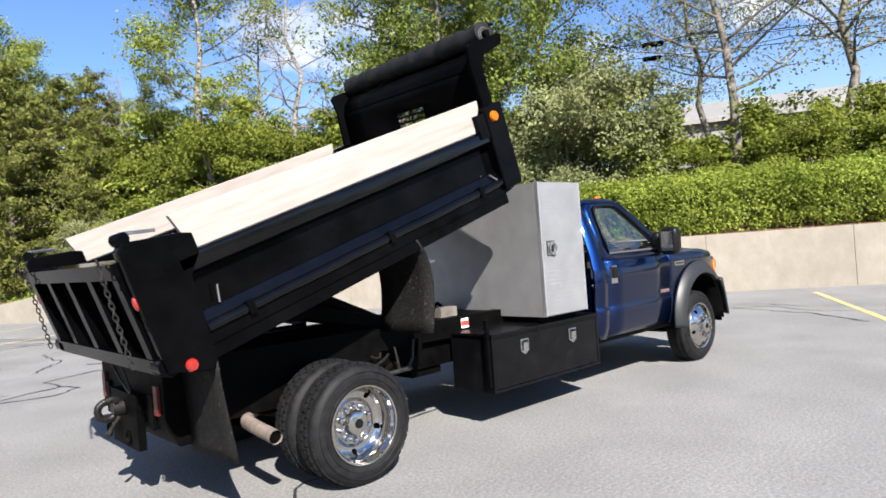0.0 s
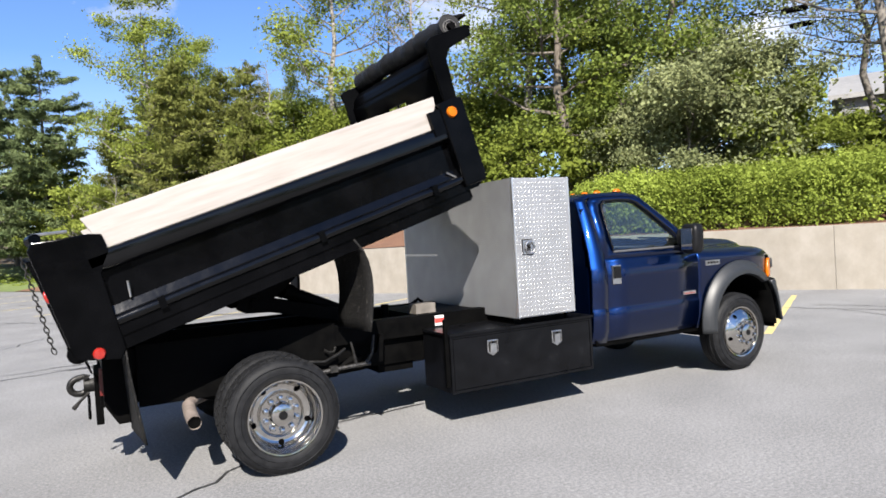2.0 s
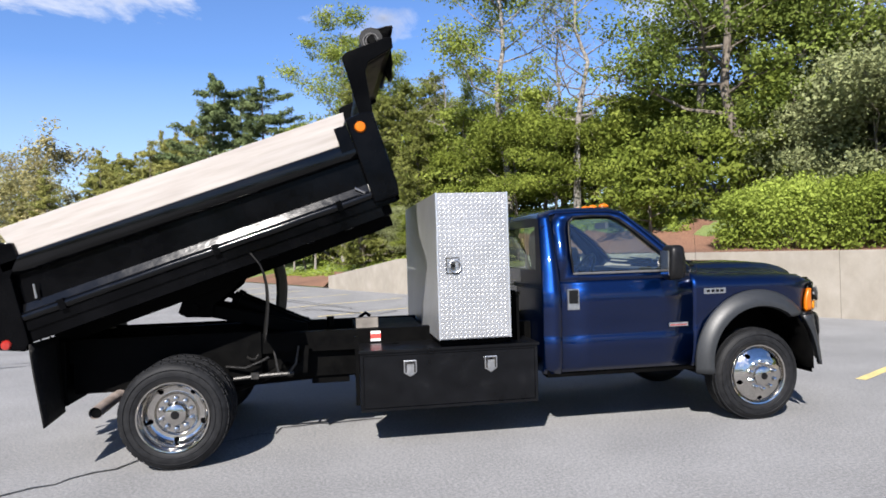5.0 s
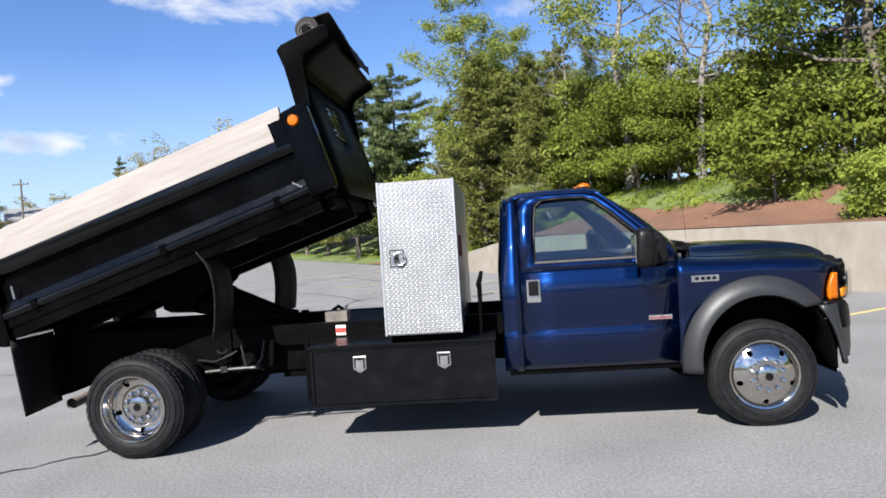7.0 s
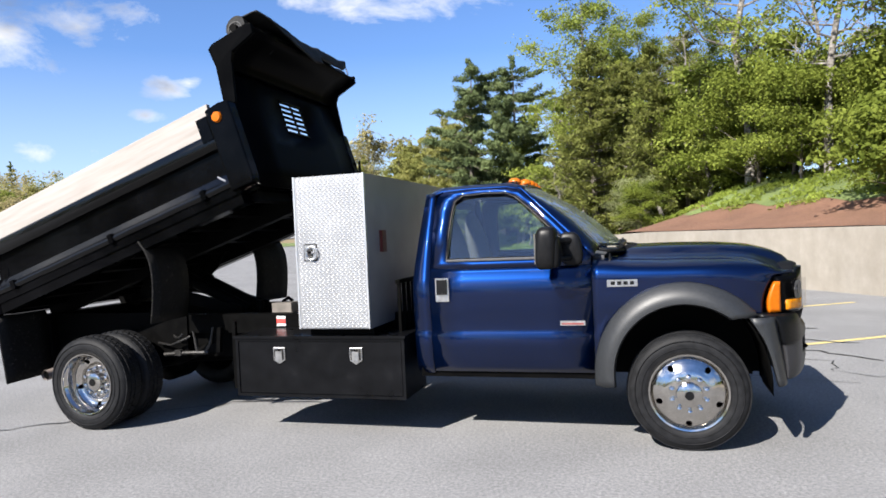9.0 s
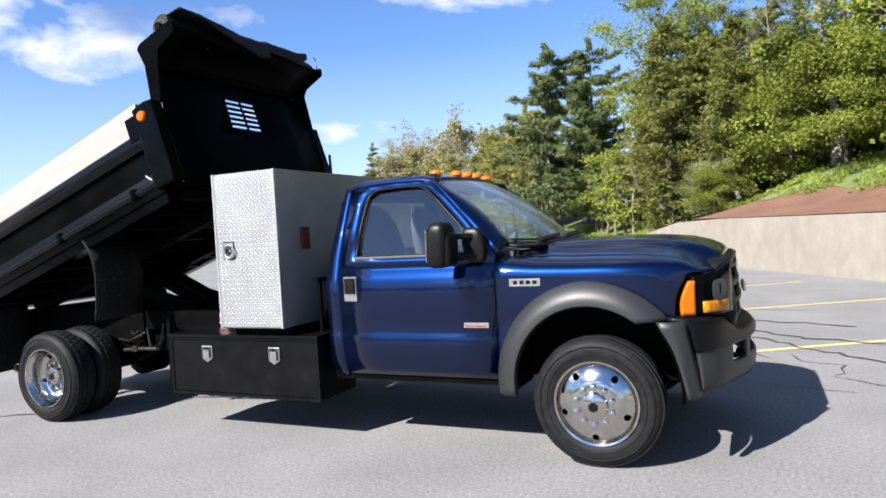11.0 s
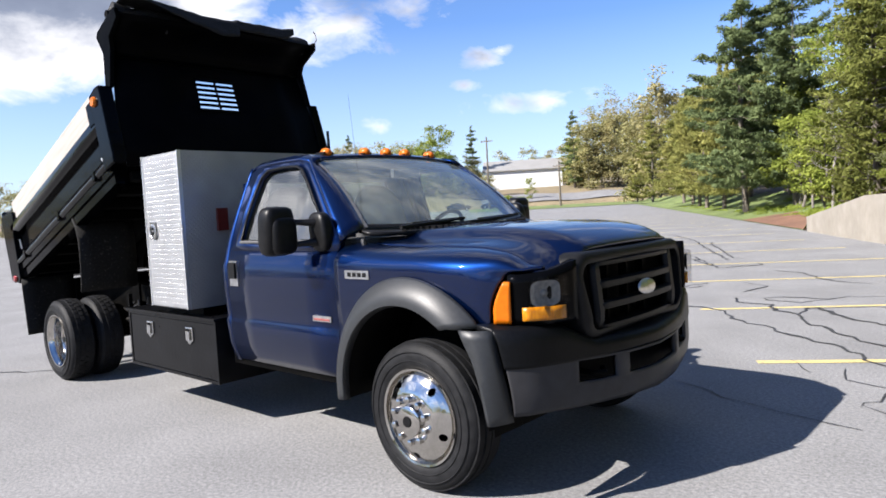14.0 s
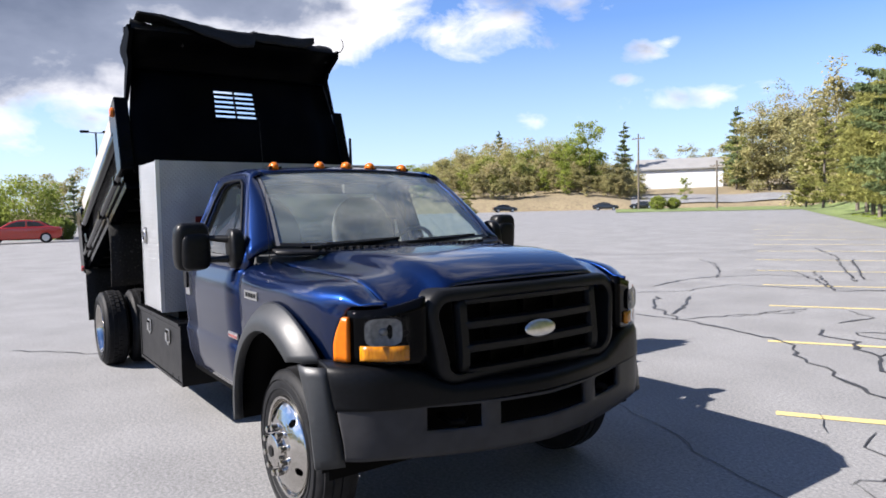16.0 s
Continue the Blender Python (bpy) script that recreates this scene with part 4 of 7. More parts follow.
        bm = bmesh.new()
        bmesh.ops.create_uvsphere(bm, u_segments=20, v_segments=10, radius=1.0)
        bmesh.ops.transform(bm, matrix=turn @ Matrix.Translation((-0.014, 0, 0)) @ Matrix.Diagonal((0.010, 0.020, 0.018, 1)), verts=bm.verts)
        part("bulb_cap", bm, LAMP_SILVER, hl, "round cap before the bulb")
        bm = grid(bmesh.new(), lambda k, z: (Vector(housing(k, z)) + Vector((0.064, sgn * 0.008, 0))), steps(0.30, 0.90, 6), steps(0.93, 1.135, 3))
        bmesh.ops.recalc_face_normals(bm, faces=bm.faces)
        outward(bm, (1, 0, 0))
        cover = part("lens", bm, LENS, hl, "clear outer lens")
        cover.visible_shadow = False
        # mirror: head, cap, two arms, door plate
        def blob(cx, cy, cz, hx, hy, hz, e=0.42, slant=0.0):
            p = lambda q, w: math.copysign(abs(q) ** w, q)
            def f(a, b):
                ca, sa, cb, sb = math.cos(a), math.sin(a), math.cos(b), math.sin(b)
                return (cx + hx * p(ca, e) * p(cb, 0.6) + slant * p(sa, e), sgn * (cy + hy * p(ca, e) * p(sb, 0.5)), cz + hz * p(sa, e + 0.1))
            bm = grid(bmesh.new(), f, steps(-math.pi / 2, math.pi / 2, 18), steps(0, 2 * math.pi, 32))
            bmesh.ops.remove_doubles(bm, verts=bm.verts, dist=0.0005)
            bmesh.ops.recalc_face_normals(bm, faces=bm.faces)
            return bm
        mir = part("mirror", blob(3.925, 1.19, 1.402, 0.070, 0.100, 0.143, 0.42, 0.008), PLASTIC, TRUCK, "tall black towing mirror on double arms", 70)
        part("mirror_cap", blob(3.965, 1.178, 1.375, 0.052, 0.084, 0.108, 0.42), PLASTIC, mir, "raised rounded cap on the mirror", 70)
        part("mirror_glass", boxes((3.851, 3.862, min(sgn * 1.125, sgn * 1.255), max(sgn * 1.125, sgn * 1.255), 1.30, 1.50)), CHROME, mir, "mirror glass")
        for z0, z1 in ((1.452, 1.442), (1.318, 1.328)):
            part("mirror_arm", tube(bmesh.new(), [(3.95, sgn * 1.13, z0), (4.01, sgn * 1.075, (z0 + z1) / 2), (4.06, sgn * 1.00, z1)], [0.017, 0.018, 0.026], 9), PLASTIC, mir)
        part("mirror_base", blob(4.065, 0.975, 1.385, 0.078, 0.046, 0.118, 0.62, -0.012), PLASTIC, mir, "", 70)
    # grille
    def rounded(top, low, z0, z1, r):
        pts = []
        for cy, cz, first in ((top - r, z1 - r, 0), (-top + r, z1 - r, 90), (-low + r, z0 + r, 180), (low - r, z0 + r, 270)):
            for k in range(7):
                a = radians(first + 15 * k)
                pts.append((cy + r * math.cos(a), cz + r * math.sin(a)))
        return pts
    def gx(y, z):
        return 5.630 - 0.055 * (y / 0.62) ** 2 - 0.10 * (z - 0.8) - 0.32 * max(0.0, 0.90 - z)
    bm = bmesh.new()
    rows = ((rounded(0.618, 0.575, 0.785, 1.230, 0.105), -0.13), (rounded(0.618, 0.575, 0.785, 1.230, 0.105), -0.012), (rounded(0.606, 0.563, 0.795, 1.220, 0.098), 0.008),
            (rounded(0.572, 0.535, 0.823, 1.184, 0.078), 0.014), (rounded(0.560, 0.523, 0.835, 1.172, 0.068), 0.006), (rounded(0.556, 0.520, 0.838, 1.170, 0.066), -0.10))
    sets = [[bm.verts.new((gx(y, z) + dx, y, z)) for y, z in loop] for loop, dx in rows]
    n = len(sets[0])
    for a, b in zip(sets, sets[1:]):
        for i in range(n):
            j = (i + 1) % n
            bm.faces.new((a[i], a[j], b[j], b[i]))
    bmesh.ops.recalc_face_normals(bm, faces=bm.faces)
    gr = part("grille", bm, GRILLE, TRUCK, "grey-black plastic grille with three rows of slots", 50)
    for z, tall in ((0.838, 0.016), (0.945, 0.025), (1.052, 0.025), (1.160, 0.016)):
        bm = grid(bmesh.new(), lambda y, k: (gx(y, z) + 0.002 - 0.05 * abs(k) ** 3, y, z + tall * k), steps(-0.42, 0.42, 14), [-1, -0.85, -0.6, 0.6, 0.85, 1])
        bmesh.ops.recalc_face_normals(bm, faces=bm.faces)
        solid(part("crossbar", bm, GRILLE, gr), 0.02)
    for y in (-0.425, 0.425):
        bm = grid(bmesh.new(), lambda k, z: (gx(y, z) + 0.004 - 0.05 * abs(k) ** 3, y + 0.034 * k, z), [-1, -0.85, -0.6, 0.6, 0.85, 1], steps(0.84, 1.168, 8))
        bmesh.ops.recalc_face_normals(bm, faces=bm.faces)
        solid(part("upright", bm, GRILLE, gr), 0.02)
    for y in (-0.21, 0.0, 0.21):
        part("rib", boxes((gx(y, 1) - 0.15, gx(y, 1) - 0.10, y - 0.010, y + 0.010, 0.84, 1.165)), CHASSIS, gr, "", 40, 0.004)
    part("grille_back", boxes((5.36, 5.44, -0.60, 0.60, 0.70, 1.18)), CHASSIS, gr)
    part("radiator", boxes((5.30, 5.36, -0.62, 0.62, 0.6, 1.15)), CHASSIS, TRUCK)
    bm = bmesh.new()
    bmesh.ops.create_uvsphere(bm, u_segments=28, v_segments=12, radius=1.0)
    bmesh.ops.transform(bm, matrix=Matrix.Translation((5.622, 0, 1.003)) @ Matrix.Rotation(-0.2, 4, "Y") @ Matrix.Diagonal((0.016, 0.10, 0.043, 1)), verts=bm.verts)
    part("oval_emblem", bm, STEEL, gr, "plain silver oval emblem")
    # bumper
    def bx(y):
        return curve_at(abs(y), [(0, 5.672), (0.25, 5.645), (0.5, 5.585), (0.8, 5.502), (0.9, 5.455), (0.97, 5.395), (1.0, 5.35), (1.035, 5.275)])
    ys = [-1.07, -1.062, -1.04, -1.0, -0.94, -0.86, -0.76, -0.66, -0.63, -0.5, -0.37, -0.34, -0.28, -0.14, 0, 0.14, 0.28, 0.34, 0.37, 0.5, 0.63, 0.66, 0.76, 0.86, 0.94, 1.0, 1.04, 1.062, 1.07]
    ys = [y if abs(y) < 0.7 else math.copysign(0.7 + (abs(y) - 0.7) * 0.90, y) for y in ys]
    def ends(y, z):
        """Draw the outer end in, further down, where the side piece takes over."""
        lim = curve_at(z, [(0.47, 0.955), (0.905, 1.0)])
        return y if abs(y) < 0.7 else math.copysign(0.7 + (abs(y) - 0.7) * (lim - 0.7) / 0.333, y)
    def pad(y, k):
        a = abs(y)
        top = curve_at(a, [(0, 0.775), (0.50, 0.785), (0.64, 0.86), (0.72, 0.905), (1.07, 0.905)])
        z = 0.715 + (top - 0.715) * k + (0.0 if a < 0.6 else 0.02 * (a - 0.6) * (1 - k))
        y = ends(y, z)
        return (bx(y) - 0.002 - 0.006 * k - 0.022 * max(0.0, (k - 0.62) / 0.30) ** 2 - 0.09 * max(0.0, (k - 0.90) / 0.10) ** 1.6, y, z)
    bm = grid(bmesh.new(), pad, ys, [0, 0.08, 0.3, 0.5, 0.62, 0.74, 0.84, 0.90, 0.93, 0.96, 1.0])
    bmesh.ops.recalc_face_normals(bm, faces=bm.faces)
    bump = part("bumper", bm, PAD, TRUCK, "grey-black front bumper with tow hook openings")
    solid(bump, 0.04, 0)
    zs = [0.468, 0.49, 0.54, 0.57, 0.585, 0.692, 0.700, 0.706]
    def val(y, z):
        y = ends(y, z)
        return (bx(y) + 0.004 - 0.25 * max(0, (0.54 - z)) ** 1.2 - 0.006, y, z + 0.03 * min(1, (abs(y) / 0.8) ** 2))
    def hole(y, z):
        return 0.585 < z < 0.692 and (abs(y) < 0.28 or 0.37 < abs(y) < 0.63)
    bm = grid(bmesh.new(), val, ys, zs, hole)
    bmesh.ops.recalc_face_normals(bm, faces=bm.faces)
    solid(part("valance", bm, VALANCE, bump, "dark grey steel lower bumper"), 0.03, 0)
    for sgn in (-1, 1):
        # side return of the bumper, to the wheel opening
        bm = bmesh.new()
        def end_piece(k, z):
            x0 = curve_at(z, [(0.47, 5.335), (0.52, 5.325), (0.66, 5.295), (0.76, 5.262), (0.90, 5.180)])
            y1 = curve_at(z, [(0.47, 0.955), (0.905, 1.0)]) + 0.004
            x1 = bx(y1) - 0.008
            return (x0 + (x1 - x0) * k, sgn * (1.072 + (y1 - 1.072) * k ** 1.6 + 0.018 * math.sin(math.pi * k) - (0.025 if k < 0.03 else 0)), z)
        grid(bm, end_piece, [0, 0.04, 0.2, 0.5, 0.8, 1.0], steps(0.47, 0.904, 10))
        bmesh.ops.recalc_face_normals(bm, faces=bm.faces)
        solid(part("bumper_end", bm, FLARE, bump), 0.012, 0)
        bm = grid(bmesh.new(), lambda a, k: (4.785 + 0.53 * math.cos(a), sgn * (1.0 - 0.45 * k), 0.45 + 0.60 * math.sin(a)), steps(-0.1, 1.2, 8), [0, 1])
        part("inner_liner", bm, CHASSIS, bump)
        part("tow_hook", tube(bmesh.new(), [(5.40, sgn * 0.50, 0.63), (5.57, sgn * 0.50, 0.62), (5.61, sgn * 0.47, 0.63), (5.58, sgn * 0.44, 0.64)], 0.018, 7), CHASSIS, bump)
    part("crossmember", boxes((5.40, 5.46, -0.72, 0.72, 0.47, 0.72)), CHASSIS, TRUCK)
    part("antenna", tube(bmesh.new(), [(4.32, -0.86, 1.30), (4.32, -0.865, 1.345), (4.30, -0.87, 1.75), (4.27, -0.88, 2.16)], [0.012, 0.0016, 0.0009, 0.0006], 6), PLASTIC, TRUCK, "thin whip antenna")


# ---- wheels ----
def build_tyre(cx, y0, y1, parent, lugs):
    """Tyre between y0 (outer) and y1 (inner) with shoulder, bulge and tread."""
    s = 1 if y1 > y0 else -1
    w = abs(y1 - y0)
    prof = [(0.250, 0.02), (0.262, 0.006), (0.285, -0.004), (0.325, -0.008), (0.355, 0.0), (0.374, 0.014), (0.386, 0.030), (0.3905, 0.045), (0.392, w / 2), (0.3905, w - 0.045), (0.386, w - 0.03), (0.374, w - 0.014), (0.355, w), (0.325, w + 0.008), (0.285, w + 0.004), (0.262, w - 0.006), (0.250, w - 0.02)]
    bm = revolve(bmesh.new(), [(r, y0 + s * d) for r, d in prof], cx, WZ, 64, True)
    for r in (0.300, 0.345):
        revolve(bm, [(r - 0.004, y0 - s * 0.005), (r, y0 - s * 0.0105), (r + 0.004, y0 - s * 0.004)], cx, WZ, 64)
    bmesh.ops.recalc_face_normals(bm, faces=bm.faces)
    tyre = part("tyre", bm, RUBBER, parent, "black truck tyre with worn tread", 35)
    # tread blocks joined into one relief
    bm = bmesh.new()
    n, rows = (42, 4) if lugs else (96, 4)
    for k in range(n):
        for j in range(rows):
            a = 2 * math.pi * (k + (0.5 if j % 2 else 0.0)) / n
            d0, d1 = 0.022 + (w - 0.044) * j / rows, 0.022 + (w - 0.044) * (j + 1) / rows
            gap = 0.012 if lugs else 0.008
            r1 = 0.4005 - (0.008 if j in (0, rows - 1) else 0)
            da = math.pi / n * (0.80 if lugs else 0.97)
            vs = []
            for r in (0.383, r1):
                for aa, dd in ((a - da, d0 + gap / 2), (a + da, d0 + gap / 2), (a + da, d1 - gap / 2), (a - da, d1 - gap / 2)):
                    vs.append(bm.verts.new((cx + r * math.cos(aa), y0 + s * dd, WZ + r * math.sin(aa))))
            bm.faces.new(vs[4:])
            for i in range(4):
                bm.faces.new((vs[i], vs[(i + 1) % 4], vs[4 + (i + 1) % 4], vs[4 + i]))
    bmesh.ops.recalc_face_normals(bm, faces=bm.faces)
    tagged(part("tread", bm, RUBBER, tyre, "", 30), kind="stuff")
    return tyre


def hole_disc(bm, rings, cx, segs, holes, at, size):
    """Rings of (radius, y) round the axle, with round hand holes left open at one radius."""
    fine = []
    for (r0, y0), (r1, y1) in zip(rings, rings[1:]):
        n = 5 if abs(r0 - at) < size * 2.2 or abs(r1 - at) < size * 2.2 else 1
        fine += [(r0 + (r1 - r0) * i / n, y0 + (y1 - y0) * i / n) for i in range(n)]
    fine.append(rings[-1])
    def spot(r, y, k):
        a = 2 * math.pi * k / segs
        d = (a + math.pi / holes + 0.35) % (2 * math.pi / holes) - math.pi / holes
        off = math.hypot(r - at, r * d)
        if size * 0.66 < off < size * 1.36:
            r, a = at + (r - at) * size / off, a + d * (size / off - 1)
        return bm.verts.new((cx + r * math.cos(a), y, WZ + r * math.sin(a)))
    rows = [[spot(r, y, k) for k in range(segs)] for r, y in fine]
    for i in range(len(rows) - 1):
        rm = (fine[i][0] + fine[i + 1][0]) / 2
        for k in range(segs):
            a = 2 * math.pi * (k + 0.5) / segs
            d = (a + math.pi / holes + 0.35) % (2 * math.pi / holes) - math.pi / holes
            if math.hypot(rm - at, rm * d) < size:
                continue
            bm.faces.new((rows[i][k], rows[i + 1][k], rows[i + 1][(k + 1) % segs], rows[i][(k + 1) % segs]))
    return bm


def lug_nuts(parent, cx, y, s, radius, n, size, length):
    for k in range(n):
        a = 2 * math.pi * (k + 0.5) / n
        x, z = cx + radius * math.cos(a), WZ + radius * math.sin(a)
        bm = revolve(bmesh.new(), [(0.0005, y - s * (length + size * 0.35)), (size * 0.6, y - s * (length + size * 0.2)), (size, y - s * length), (size * 1.05, y - s * 0.004), (size * 1.35, y)], 0, 0, 10)
        bmesh.ops.transform(bm, matrix=Matrix.Translation((x, 0, z)), verts=bm.verts)
        bmesh.ops.recalc_face_normals(bm, faces=bm.faces)
        part("lug_nut", bm, CHROME, parent)


def build_wheel(cx, sgn, front):
    s = -sgn  # inward
    if front:
        y0 = sgn * 0.988
        wheel = empty("wheel", "", "")
        wheel.parent = TRUCK
        build_tyre(cx, y0, y0 + s * 0.225, wheel, False)
        bm = revolve(bmesh.new(), [(0.262, y0 + s * 0.012), (0.258, y0 - s * 0.004), (0.246, y0 + s * 0.0), (0.243, y0 + s * 0.02), (0.236, y0 + s * 0.028)], cx, WZ, 56)
        bmesh.ops.recalc_face_normals(bm, faces=bm.faces)
        rim = part("rim", bm, CHROME, wheel, "polished bright rim")
        rings = [(0.236, 0.028), (0.228, 0.004), (0.215, -0.006), (0.196, -0.018), (0.176, -0.028), (0.150, -0.040), (0.125, -0.047), (0.085, -0.050), (0.080, -0.075), (0.070, -0.082), (0.0005, -0.083)]
        bm = hole_disc(bmesh.new(), [(r, y0 + s * d) for r, d in rings], cx, 120, 5, 0.197, 0.020)
        bmesh.ops.recalc_face_normals(bm, faces=bm.faces)
        disc = part("wheel_cover", bm, CHROME, wheel, "convex polished wheel cover with hand holes")
        lug_nuts(wheel, cx, y0 - s * 0.045, s, 0.113, 10, 0.017, 0.035)
        part("hub_cap", revolve(bmesh.new(), [(0.030, y0 - s * 0.082), (0.028, y0 - s * 0.089), (0.0005, y0 - s * 0.090)], cx, WZ, 20), PLASTIC, wheel, "black hub centre")
        bm = revolve(bmesh.new(), [(0.25, y0 + s * 0.03), (0.22, y0 + s * 0.06), (0.0005, y0 + s * 0.06)], cx, WZ, 24)
        part("inner_rim", bm, CHASSIS, wheel)
    else:
        y0 = sgn * 1.145
        wheel = empty("wheel", "", "")
        wheel.parent = TRUCK
        build_tyre(cx, y0, y0 + s * 0.225, wheel, True)
        build_tyre(cx, y0 + s * 0.275, y0 + s * 0.50, wheel, True)
        bm = revolve(bmesh.new(), [(0.262, y0 + s * 0.012), (0.258, y0 - s * 0.006), (0.248, y0 - s * 0.004), (0.243, y0 + s * 0.015), (0.232, y0 + s * 0.026), (0.226, y0 + s * 0.05), (0.222, y0 + s * 0.115)], cx, WZ, 56)
        bmesh.ops.recalc_face_normals(bm, faces=bm.faces)
        part("rim", bm, CHROME, wheel, "deep polished outer rim")
        rings = [(0.222, 0.115), (0.205, 0.135), (0.190, 0.142), (0.165, 0.145), (0.150, 0.138), (0.142, 0.130), (0.090, 0.130), (0.085, 0.10), (0.075, 0.075), (0.060, 0.068), (0.0005, 0.066)]
        bm = hole_disc(bmesh.new(), [(r, y0 + s * d) for r, d in rings], cx, 120, 5, 0.197, 0.020)
        bmesh.ops.recalc_face_normals(bm, faces=bm.faces)
        part("wheel_cover", bm, CHROME, wheel, "dished polished wheel cover with hand holes")
        lug_nuts(wheel, cx, y0 + s * 0.130, s, 0.113, 10, 0.017, 0.035)
        part("hub_cap", revolve(bmesh.new(), [(0.032, y0 + s * 0.067), (0.028, y0 + s * 0.058), (0.0005, y0 + s * 0.057)], cx, WZ, 20), PLASTIC, wheel, "black hub centre")
        bm = revolve(bmesh.new(), [(0.25, y0 + s * 0.16), (0.0005, y0 + s * 0.16)], cx, WZ, 24)
        part("inner_rim", bm, CHASSIS, wheel)
    return wheel


# ---- frame, boxes and running gear ----
def build_chassis():
    for sgn in (-1, 1):
        part("frame_rail", boxes((-1.10, 5.30, min(sgn * 0.40, sgn * 0.47), max(sgn * 0.40, sgn * 0.47), 0.52, 0.74)), CHASSIS, TRUCK, "", 40, 0.01)
        part("subframe_rail", boxes((-1.02, 2.90, min(sgn * 0.44, sgn * 0.54), max(sgn * 0.44, sgn * 0.54), 0.74, 0.905)), CHASSIS, TRUCK, "long black subframe beam under the bed", 40, 0.01)
        part("skirt", boxes((-0.865, 0.58, min(sgn * 0.545, sgn * 0.56), max(sgn * 0.545, sgn * 0.56), 0.50, 0.93)), CHASSIS, TRUCK, "black inner splash panel", 40, 0.004)
        bm = tube(bmesh.new(), [(0.36, sgn * 0.60, 0.555), (0.62, sgn * 0.62, 0.575), (0.84, sgn * 0.62, 0.58)], 0.017, 8)
        box(bm, 0.50, 0.56, min(sgn * 0.60, sgn * 0.64), max(sgn * 0.60, sgn * 0.64), 0.55, 0.60)
        tube(bm, [(0.80, sgn * 0.62, 0.58), (0.86, sgn * 0.62, 0.66), (0.885, sgn * 0.61, 0.80)], [0.016, 0.012, 0.009], 7)
        tube(bm, [(0.72, sgn * 0.62, 0.58), (0.70, sgn * 0.62, 0.70), (0.685, sgn * 0.62, 0.77)], [0.014, 0.010, 0.007], 7)
        part("light_bracket", bm, GREASY, TRUCK, "bent grey metal bracket behind the wheel")
        bm = tube(bmesh.new(), [(0.30, sgn * 0.60, 0.66), (0.46, sgn * 0.63, 0.645), (0.58, sgn * 0.62, 0.69), (0.64, sgn * 0.60, 0.72)], 0.011, 7)
        tube(bm, [(0.47, sgn * 0.60, 0.73), (0.50, sgn * 0.62, 0.71), (0.54, sgn * 0.62, 0.71), (0.56, sgn * 0.60, 0.74)], 0.010, 6)
        part("air_hose", bm, CAST, TRUCK, "looped dark hose above the axle")
        bm = bmesh.new()
        prism(bm, [(0.78, 0.58), (0.95, 0.58), (0.97, 0.80), (0.94, 0.80), (0.90, 0.66), (0.80, 0.63)], sgn * 0.58, sgn * 0.62)
        part("spring_hanger", bm, CHASSIS, TRUCK)
        bm = tube(bmesh.new(), [(-0.75, sgn * 0.49, 0.62), (-0.3, sgn * 0.49, 0.47), (0, sgn * 0.49, 0.44), (0.4, sgn * 0.49, 0.47), (0.80, sgn * 0.49, 0.62)], 0.04, 6)
        part("leaf_spring", bm, CHASSIS, TRUCK)
    part("rear_axle", revolve(bmesh.new(), [(0.07, -1.0), (0.07, -0.2), (0.19, -0.12), (0.19, 0.12), (0.07, 0.2), (0.07, 1.0)], 0, WZ, 16), CHASSIS, TRUCK)
    part("front_axle", tube(bmesh.new(), [(4.8, -0.9, 0.40), (4.8, -0.5, 0.36), (4.8, 0.5, 0.36), (4.8, 0.9, 0.40)], 0.06, 8), CHASSIS, TRUCK)
    for x in (-0.9, 0.6, 1.5, 2.4, 3.4):
        part("crossmember", boxes((x, x + 0.10, -0.42, 0.42, 0.56, 0.72)), CHASSIS, TRUCK)
    # added dark block in the shaded gap; no tank is known to sit here
    part("fuel_tank", boxes((0.98, 1.30, -0.44, 0.44, 0.45, 0.66)), CHASSIS, TRUCK, "dull black block added in the shaded gap between the frame rails", 40, 0.05)
    part("transmission", boxes((3.0, 4.3, -0.3, 0.3, 0.42, 0.75)), CHASSIS, TRUCK, "", 40, 0.08)
    # plain block, mostly unseen, added to stop light passing beneath the nose
    part("engine", boxes((4.25, 5.28, -0.36, 0.36, 0.40, 1.0)), CHASSIS, TRUCK, "dark engine block and oil pan", 40, 0.05)
    part("drive_shaft", tube(bmesh.new(), [(0.15, 0, 0.42), (3.0, 0, 0.55)], 0.05, 8), CHASSIS, TRUCK)
    # tail section
    bm = bmesh.new()
    prism(bm, [(-1.08, 0.93), (-0.90, 0.93), (-0.90, 0.42), (-1.0, 0.42), (-1.08, 0.56)], -0.62, 0.62)
    tail = part("tail_frame", bm, CHASSIS, TRUCK, "black tail plate with hitch", 40, 0.008)
    part("reflector_lamp", boxes((-1.10, -1.078, -0.56, -0.50, 0.62, 0.80)), DULL_RED, tail, "dull red tail lamp", 40, 0.01)
    part("reflector_lamp", boxes((-1.10, -1.078, 0.50, 0.56, 0.62, 0.80)), DULL_RED, tail, "dull red tail lamp", 40, 0.01)
    part("hitch_plate", boxes((-1.13, -1.08, -0.26, 0.26, 0.36, 0.72)), CHASSIS, tail, "", 40, 0.01)
    bm = tube(bmesh.new(), [(-1.13, 0, 0.61), (-1.20, 0, 0.61)], 0.05, 10)
    tube(bm, [(-1.228 + 0.062 * math.cos(a), 0, 0.612 + 0.058 * math.sin(a)) for a in steps(-0.75, -4.9, 16)], 0.024, 12)
    tube(bm, [(-1.16, 0, 0.665), (-1.20, 0, 0.678), (-1.235, 0, 0.672)], 0.022, 12)
